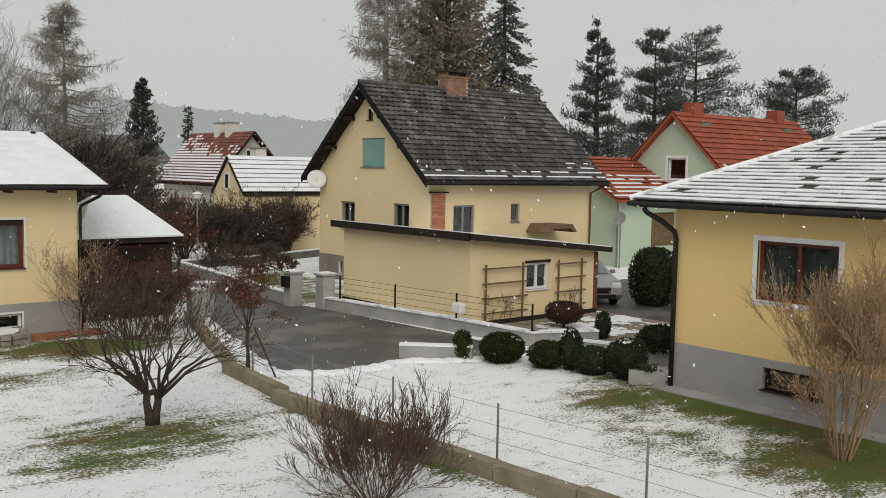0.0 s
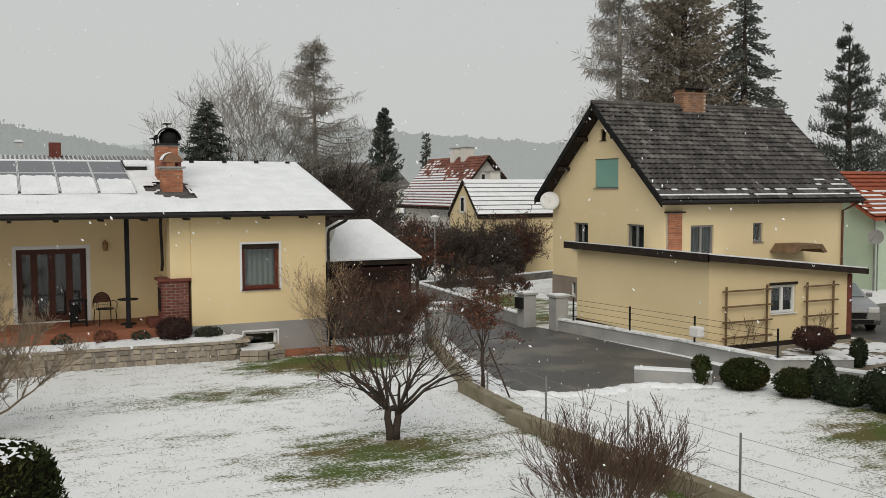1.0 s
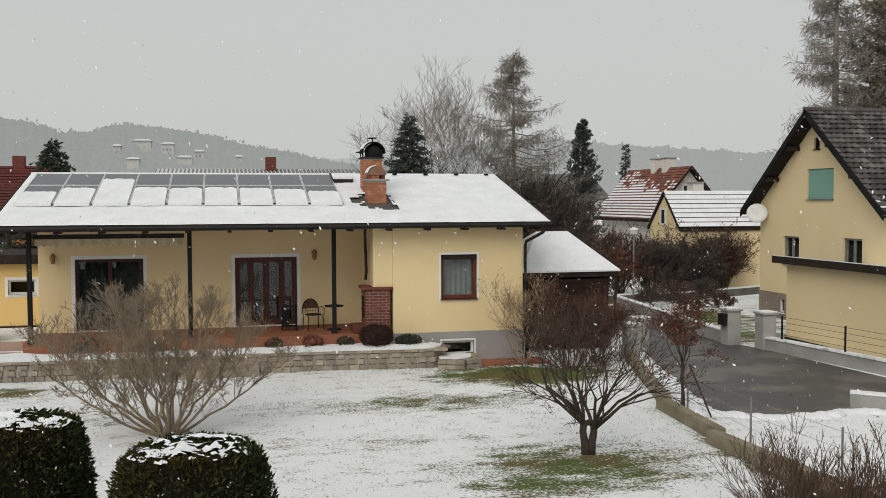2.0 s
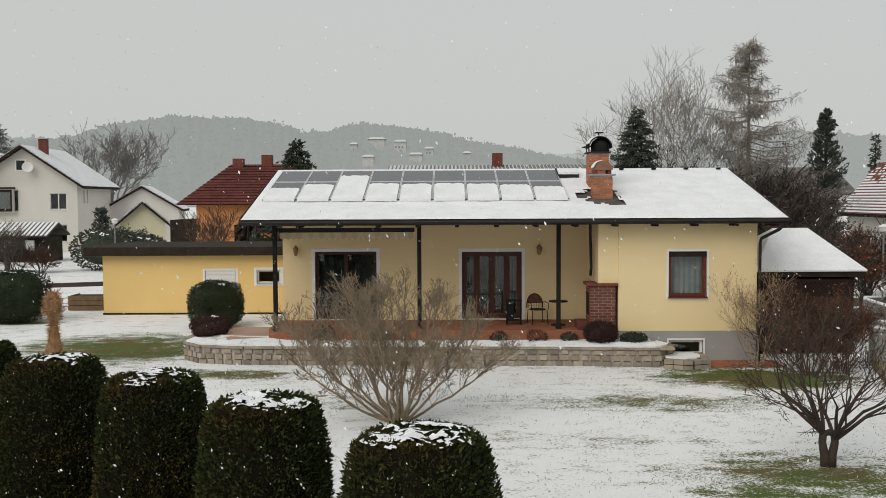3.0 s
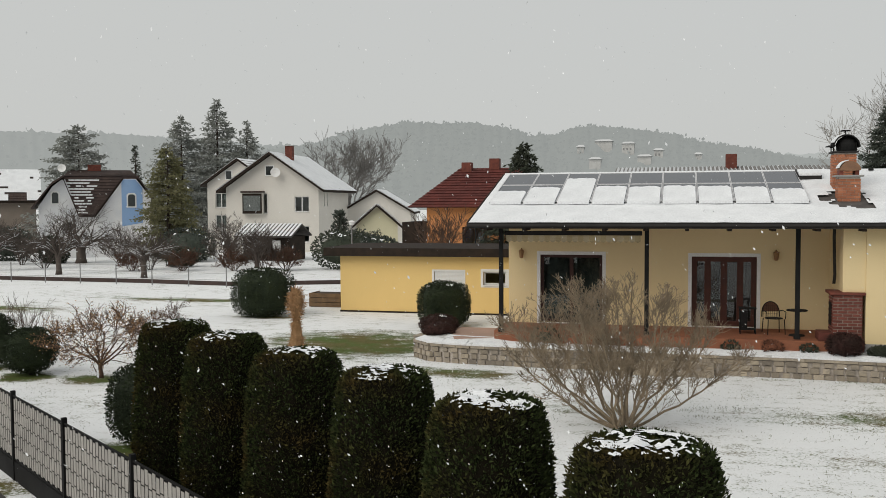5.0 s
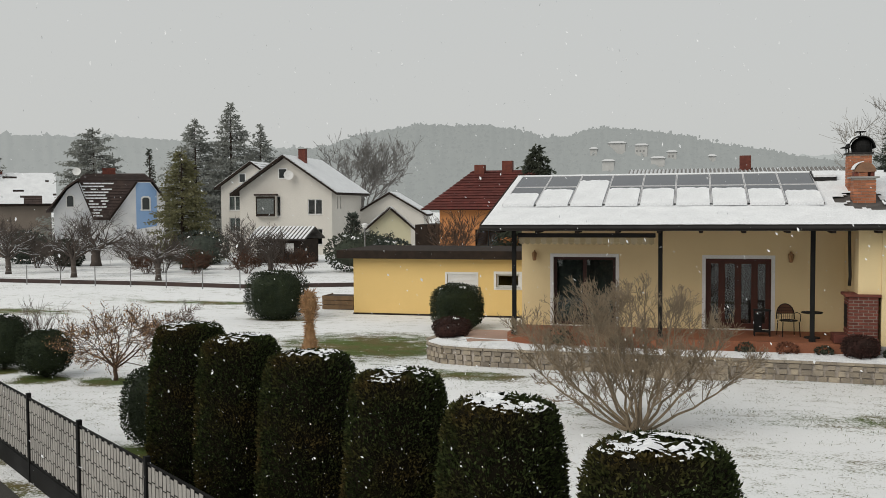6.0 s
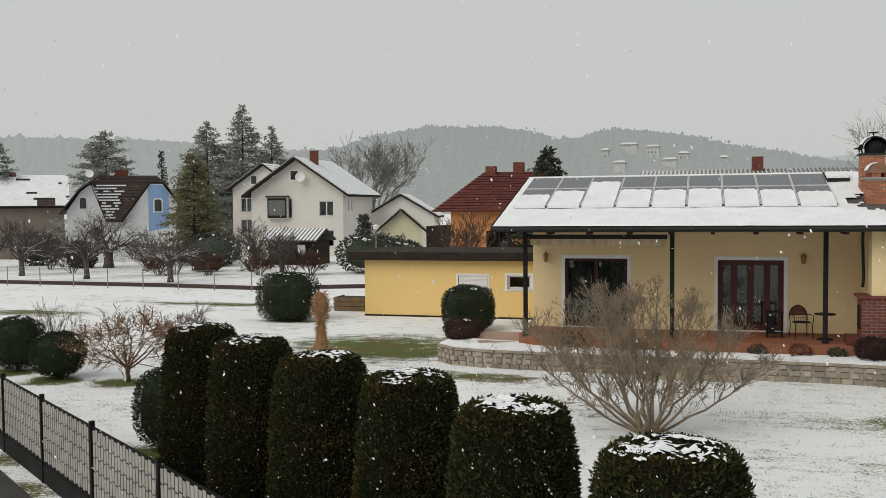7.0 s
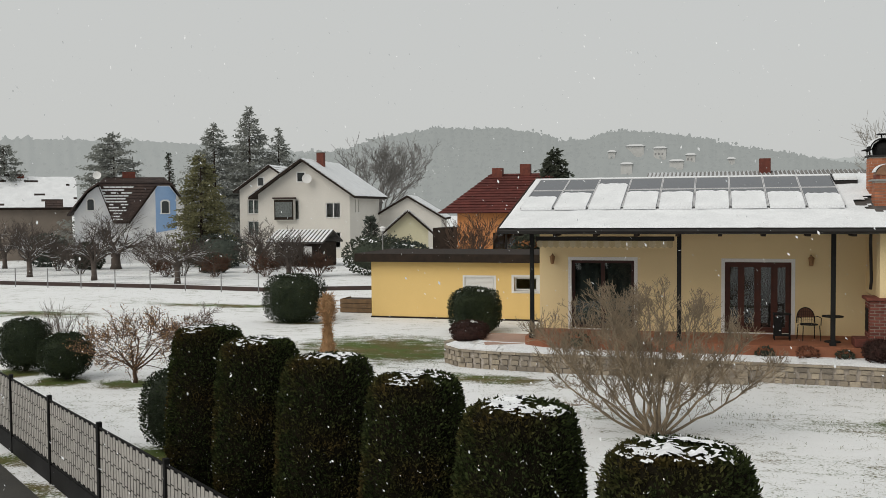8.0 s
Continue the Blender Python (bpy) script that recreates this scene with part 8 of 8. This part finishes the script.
# leafless hedge behind the lane
for i in range(9):
    x = 12.5 + i * 1.5
    y = 41.0 + 0.12 * (x - 14) ** 1.1 if x > 14 else 41.0
    bare_shrub("beech_hedge", "tall leafless brown hedge with snow below", "hedge", x, y - 1.0 * (i % 2) * .4, 18, 3.6, .5, TWIG_DARK, 140 + i, 3, .03, 4, .12, 6200, LEAF_BROWN if i % 4 == 0 else TWIG_DARK, .10, .6, .36, .010, .72, .05)
for i, (x, y, h) in enumerate(((13.2, 35.2, 1.7), (15.2, 40.0, 1.5), (17.9, 37.4, 1.5), (19.6, 38.2, 1.7), (21.4, 38.8, 1.6), (18.4, 34.6, 1.3), (12.6, 32.6, 1.9), (20.6, 36.0, 1.2))):
    bare_shrub("brown_brush", "low dark brown brush beside the lane", "shrub", x, y, 9, h * 0.72, 1.1, TWIG_DARK, 260 + i, 3, .018, 4, .05, 600, LEAF_BROWN if i % 2 else TWIG_DARK, .09, .6, .45, .008)
for i in range(9):
    x = 9.5 + i * 1.05
    bare_shrub("far_brush", "dark leafless brush behind the hedge", "shrub", x + 0.25 * i, 49.0 + (i % 3) * 2.2, 15, 6.4 - 0.12 * i, .5, TWIG_DARK, 160 + i, 3, .06, 4, .15, 4200, LEAF_PINE if i % 3 == 1 else TWIG_DARK, .16, .5, .42, .02)
sl = thing("street_lamp", (17.6, 38.2, 0), "slim grey street lamp with pale head", "street lamp")
part("pole", Shape().tube([(17.6, 38.2, 0), (17.6, 38.2, 3.1)], 0.04, 8), METAL_GREY, sl)
part("lamp_head", Shape().lathe((17.6, 38.2, 3.1), [(0.08, 0), (0.16, .05), (0.2, .2), (0.24, .22), (0.05, .32)], 12), WHITE, sl)
sl2 = copy_thing(sl, pose(-20.2, 56.5, 0))

# ---- the parked car
car = thing("parked_car", (24.6, 21.6, 0), "silver hatchback parked beside the garage", "car")
ca = radians(-118)
cu, cv = Vector((math.cos(ca), math.sin(ca), 0)), Vector((-math.sin(ca), math.cos(ca), 0))
CP = lambda a, b, z: Vector((25.25, 22.9, 0)) + cu * a + cv * b + Vector((0, 0, z))
prof = [(-2.0, .45), (-1.95, .85), (-1.75, 1.15), (-1.3, 1.46), (-0.3, 1.5), (0.35, 1.42), (1.05, 1.0), (1.75, .88), (2.0, .7), (2.03, .4), (1.9, .25), (-1.9, .25)]
s = Shape()
sec = []
for w in (-.86, -.80, -.5, .5, .80, .86):
    ins = 1.0 if abs(w) < .82 else 0.0
    sec.append([CP(a * (0.985 if not ins else 1.0), w * (0.80 if z > 1.02 else 1.0), z - (0.03 if not ins else 0)) for a, z in prof])
n = len(prof)
s.v = [tuple(p) for q in sec for p in q]
s.n = len(s.v)
for j in range(5):
    s.f += [(j * n + i, j * n + (i + 1) % n, (j + 1) * n + (i + 1) % n, (j + 1) * n + i) for i in range(n)]
s.f += [tuple(range(n)), tuple(reversed(range(5 * n, 6 * n)))]
part("body", s, CAR_PAINT, car, smooth=False, bevel=0.03)
part("windscreen", Shape().prism([CP(0.40, -.60, 1.41), CP(0.40, .60, 1.41), CP(1.02, .68, 1.03), CP(1.02, -.68, 1.03)], cu * 0.015 + Vector((0, 0, 0.02))), GLASS, car)
for sd in (-1, 1):
    part("side_window", Shape().prism([CP(-1.3, sd * .685, 1.4), CP(0.25, sd * .685, 1.38), CP(0.85, sd * .70, 1.06), CP(-1.6, sd * .70, 1.06)], cv * sd * 0.02), GLASS, car)
    part("headlight", Shape().obox(CP(1.93, sd * .62, .72), cu * .08, cv * .17, (0, 0, .08)), ALU, car, bevel=0.02)
    part("mirror", Shape().obox(CP(0.75, sd * .95, 1.08), cu * .06, cv * .09, (0, 0, .07)), CAR_PAINT, car, bevel=0.03)
    for a in (-1.25, 1.25):
        wv = cv * sd
        c = CP(a, sd * .74, .31)
        wh_ = part("wheel", Shape().tube([c - wv * .02, c + wv * .15], .31, 20), RUBBER, car)
        part("rim", Shape().tube([c + wv * .14, c + wv * .165], .2, 14), ALU, wh_)
part("grille", Shape().obox(CP(2.03, 0, .55), cu * .02, cv * .4, (0, 0, .09)), BLACK, car)
part("bumper_intake", Shape().obox(CP(2.02, 0, .36), cu * .03, cv * .6, (0, 0, .06)), BLACK, car)

# ---- distance: wooded hills with their snow haze painted as glow
def hill(name, label, material, d, knots, base, step, bump, seed):
    """A long ridge at distance d; knots: (azimuth to the left of +y in degrees, top height)."""
    rng = np.random.default_rng(seed)
    s = Shape()
    az = np.arange(knots[0][0], knots[-1][0], step)
    top = np.interp(az, [k[0] for k in knots], [k[1] for k in knots])
    wood = np.array([abs(noise.noise((a * 1.9, seed, 0))) + .6 * abs(noise.noise((a * 5.3, seed, 4))) for a in az])
    top = top + bump * wood
    rows = 16
    for j in range(rows):
        f = j / (rows - 1)
        for a, t in zip(az, top):
            r = d * (0.80 + 0.20 * f) * (1 + 0.01 * noise.noise((a * 2, f * 5, seed)))
            z = base + (t - base) * f ** 0.8 + (bump * .6 * noise.noise((a * 1.3, f * 7, seed)) if 0 < j < rows - 1 else 0)
            s.v.append((-r * math.sin(radians(a)), r * math.cos(radians(a)), z * r / d if j < rows - 1 else t))
    m = len(az)
    s.n = len(s.v)
    s.f = [(j * m + i, j * m + i + 1, (j + 1) * m + i + 1, (j + 1) * m + i) for j in range(rows - 1) for i in range(m - 1)]
    q = np.array(s.v)[rng.integers(m * 3, m * rows, 18000)] + rng.normal(0, 2.0, (18000, 3)) * [1, 1, 0.3] - [0, 0, d / 400]
    leaves(s, q, d / 300, rng, 0.7, None, 0.9)
    single(name, s, material, label, "hill", kind="structure", smooth=True)


# villa tones held close to the hill: haze put into their colours
PALE_FAR = mat("haze_greyed_wall", (0.50, 0.50, 0.49), (0.44, 0.44, 0.43), 3.0, 0.9, 0.0)
PALE_ROOF = mat("haze_greyed_roof", (0.62, 0.63, 0.64), (0.56, 0.57, 0.58), 3.0, 0.9, 0.0)
NEAR_RIDGE = [(-14, 18), (-11.8, 24.0), (-7.8, 28.4), (-6.2, 30.8), (-3.6, 36.8), (-1.3, 40.7), (0.4, 45.3), (2.4, 49.5), (4.4, 51.9), (6.1, 51.7), (7.1, 47.3), (8.9, 46.6), (9.9, 50.3), (10.9, 52.8), (12.3, 55.4), (14.3, 54.9), (16.4, 56.1), (18.0, 52.6), (20.0, 49.5), (21.7, 42.7), (24.6, 37.9), (27.4, 31.8), (30, 14)]
hill("backdrop", "wooded hill with snow haze painted as a grey glow", HILL[0], 620, NEAR_RIDGE, -5, 0.08, 3.2, 1)
hill("backdrop", "far wooded hill with stronger painted haze glow", HILL[1], 900, [(-70, 20), (-40, 36), (-24, 55), (-19, 62), (-15, 58), (-10, 36), (0, 34), (20, 50), (27, 60), (33, 66), (40, 66), (50, 50), (75, 40)], -5, 0.12, 7, 2)
hill("backdrop", "farthest hill paled by painted haze glow", HILL[2], 1300, [(-75, 50), (-30, 62), (-20, 70), (-8, 62), (20, 60), (45, 80), (75, 60)], -5, 0.2, 6, 3)
for az, zz, w, hgt in ((2.98, 34.3, 5.5, 7.5), (4.41, 37.3, 8.0, 2.4), (1.22, 31.0, 4.0, 5.0), (4.91, 27.3, 5.0, 2.0), (2.03, 28.4, 6.0, 2.4), (5.77, 34.4, 3.0, 2.0), (-1.05, 28.9, 3.0, 3.0)):
    crest = np.interp(az, [q[0] for q in NEAR_RIDGE], [q[1] for q in NEAR_RIDGE])
    way = (zz - EYE) / 545
    f = next(g / 100 for g in range(10, 101) if (crest * (g / 100) ** 0.8 - 5) * (0.8 + 0.002 * g) > EYE + 620 * (0.8 + 0.002 * g) * way or g == 100)
    r = 620 * (0.80 + 0.20 * f) - 18
    x, y, zz, w, hgt = -r * math.sin(radians(az)), r * math.cos(radians(az)), EYE + r * way, w * 0.65, hgt * 0.62
    v = thing("hill_villa", (x, y, zz - 6), "pale snow-roofed villa high on the hazy hill", "house", "villas on the hill")
    part("wall", Shape().box(x - w, x + w, y - 4, y + 8, zz - 6, zz + hgt * .5), PALE_FAR, v)
    part("roof", Shape().prism([(x - w - .8, y - 5, zz + hgt * .5), (x + w + .8, y - 5, zz + hgt * .5), (x + w * .7, y - 1, zz + hgt * .5 + 1.3), (x - w * .7, y - 1, zz + hgt * .5 + 1.3)], (0, 9, 0)), PALE_ROOF, v)
    for k in range(int(w)):
        for r in range(int(hgt // 3)):
            part("window", Shape().box(x - w + 2 * k + .6, x - w + 2 * k + 1.5, y - 4.1, y - 4.02, zz - 1.6 - 3 * r, zz - 0.4 - 3 * r), METAL_GREY, v)

# grass blades that show through the snow on the near lawn
rng = np.random.default_rng(17)
s = Shape()
gp_ = []
for x, y, rx, ry in (q[:4] for q in BARE[:13]):
    k = int(620 * rx * ry)
    a, r = rng.uniform(0, 6.283, k), np.sqrt(rng.uniform(0, 1, k))
    gp_.append(np.stack([x + rx * r * np.cos(a), y + ry * r * np.sin(a), np.zeros(k)], 1))
k = 30000
gp_.append(np.stack([rng.uniform(-17, 13, k), rng.uniform(8.5, 28, k), np.zeros(k)], 1))
gp_ = np.concatenate(gp_)
msk = np.array([noise.noise((q[0] * 0.9, q[1] * 0.9, 2)) + 0.5 * noise.noise((q[0] * 4, q[1] * 4, 7)) > -0.05 for q in gp_])
leaves(s, gp_[msk], 0.05, rng, 0.9, None, 0.16)
single("grass", s, GRASS, "short winter grass tips poking through thin snow", "grass", kind="stuff")

# snow falling through the air
rng = np.random.default_rng(23)
s = Shape()
k = 7500
d = 2.5 + 22 * rng.uniform(0, 1, k) ** 1.2
a = np.radians(rng.uniform(-42, 68, k))
q = np.stack([d * np.sin(a), d * np.cos(a), EYE + d * rng.uniform(-0.36, 0.22, k)], 1)
q = q[q[:, 2] > 0.2]
leaves(s, q, 0.0105, rng, -0.6, np.tile([0.5, 0.0, -0.6], (len(q), 1)), 0.5)
single("snowfall", s, SNOW, "loose wet snowflakes falling through the air", "snowfall", kind="stuff")

# ---- roof tiles, last
eb = MZ - 4.2 * k2
courses(h2_roof, (20.47, 25.85, eb), (30.03, 25.85, eb), (30.03, MY, MZ), (20.47, MY, MZ), 20, 36, 0.02, TILE_DARK, singles=290, gap=0.010, lift=0.06, wave=0.035, lap=0.62,
        snow=SNOW, snow_at=lambda j, s, t: t < 0.06 and j.random() < 0.7 or t < 0.11 and j.random() < 0.4 or t < 0.2 and s > 0.8 and j.random() < 0.6)
courses(h2_roof, (30.03, MY + 4.2, eb), (20.47, MY + 4.2, eb), (20.47, MY, MZ), (30.03, MY, MZ), 15, 30, 0.02, TILE_DARK, gap=0.008, lift=0.05)
bare_tile = lambda j, s, t: noise.noise((s * 7, t * 5, 3)) + 0.4 * noise.noise((s * 23, t * 17, 1)) < 0.60 and j.random() < 0.97
courses(h3_roof, (16.0, 13.1, 3.99), (16.0, 1.3, 3.99), (21.25, 6.55, 6.38), (21.25, 7.85, 6.38), 32, 30, 0.02, TILE_DARK, singles=295, gap=0.002, lift=0.03, lap=0.2, snow=SNOW, snow_at=bare_tile)
courses(h3_roof, (26.5, 13.1, 3.99), (16.0, 13.1, 3.99), (21.25, 7.85, 6.38), (21.25, 7.86, 6.38), 27, 1, 0.02, TILE_DARK, name="tile_course", singles=27, gap=0.0, lift=0.03, lap=0.2, snow=SNOW, snow_at=lambda j, s, t: True)
h4r = [o for o in h4.children if o.name.startswith("roof") and "vent" not in o.name][0]
courses(h4r, (39.6, 25.5, 3.42), (51.4, 25.5, 3.42), (51.4, 30.0, 7.72), (39.6, 30.0, 7.72), 16, 30, 0.02, TILE_RED, gap=0.01, lift=0.06)
courses(h4r, (51.4, 34.5, 3.42), (39.6, 34.5, 3.42), (39.6, 30.0, 7.72), (51.4, 30.0, 7.72), 16, 30, 0.02, TILE_RED, gap=0.01, lift=0.06)
wr4 = [o for o in wing.children if o.name.startswith("roof")][0]
courses(wr4, (34.6, 29.1, 3.28), (40.0, 29.1, 3.28), (40.0, 32.8, 5.35), (34.6, 32.8, 5.35), 11, 14, 0.02, TILE_RED, gap=0.01, lift=0.06, snow=SNOW, lap=0.5, snow_at=lambda j, s, t: t < 0.55 and j.random() < 1.0 - t)
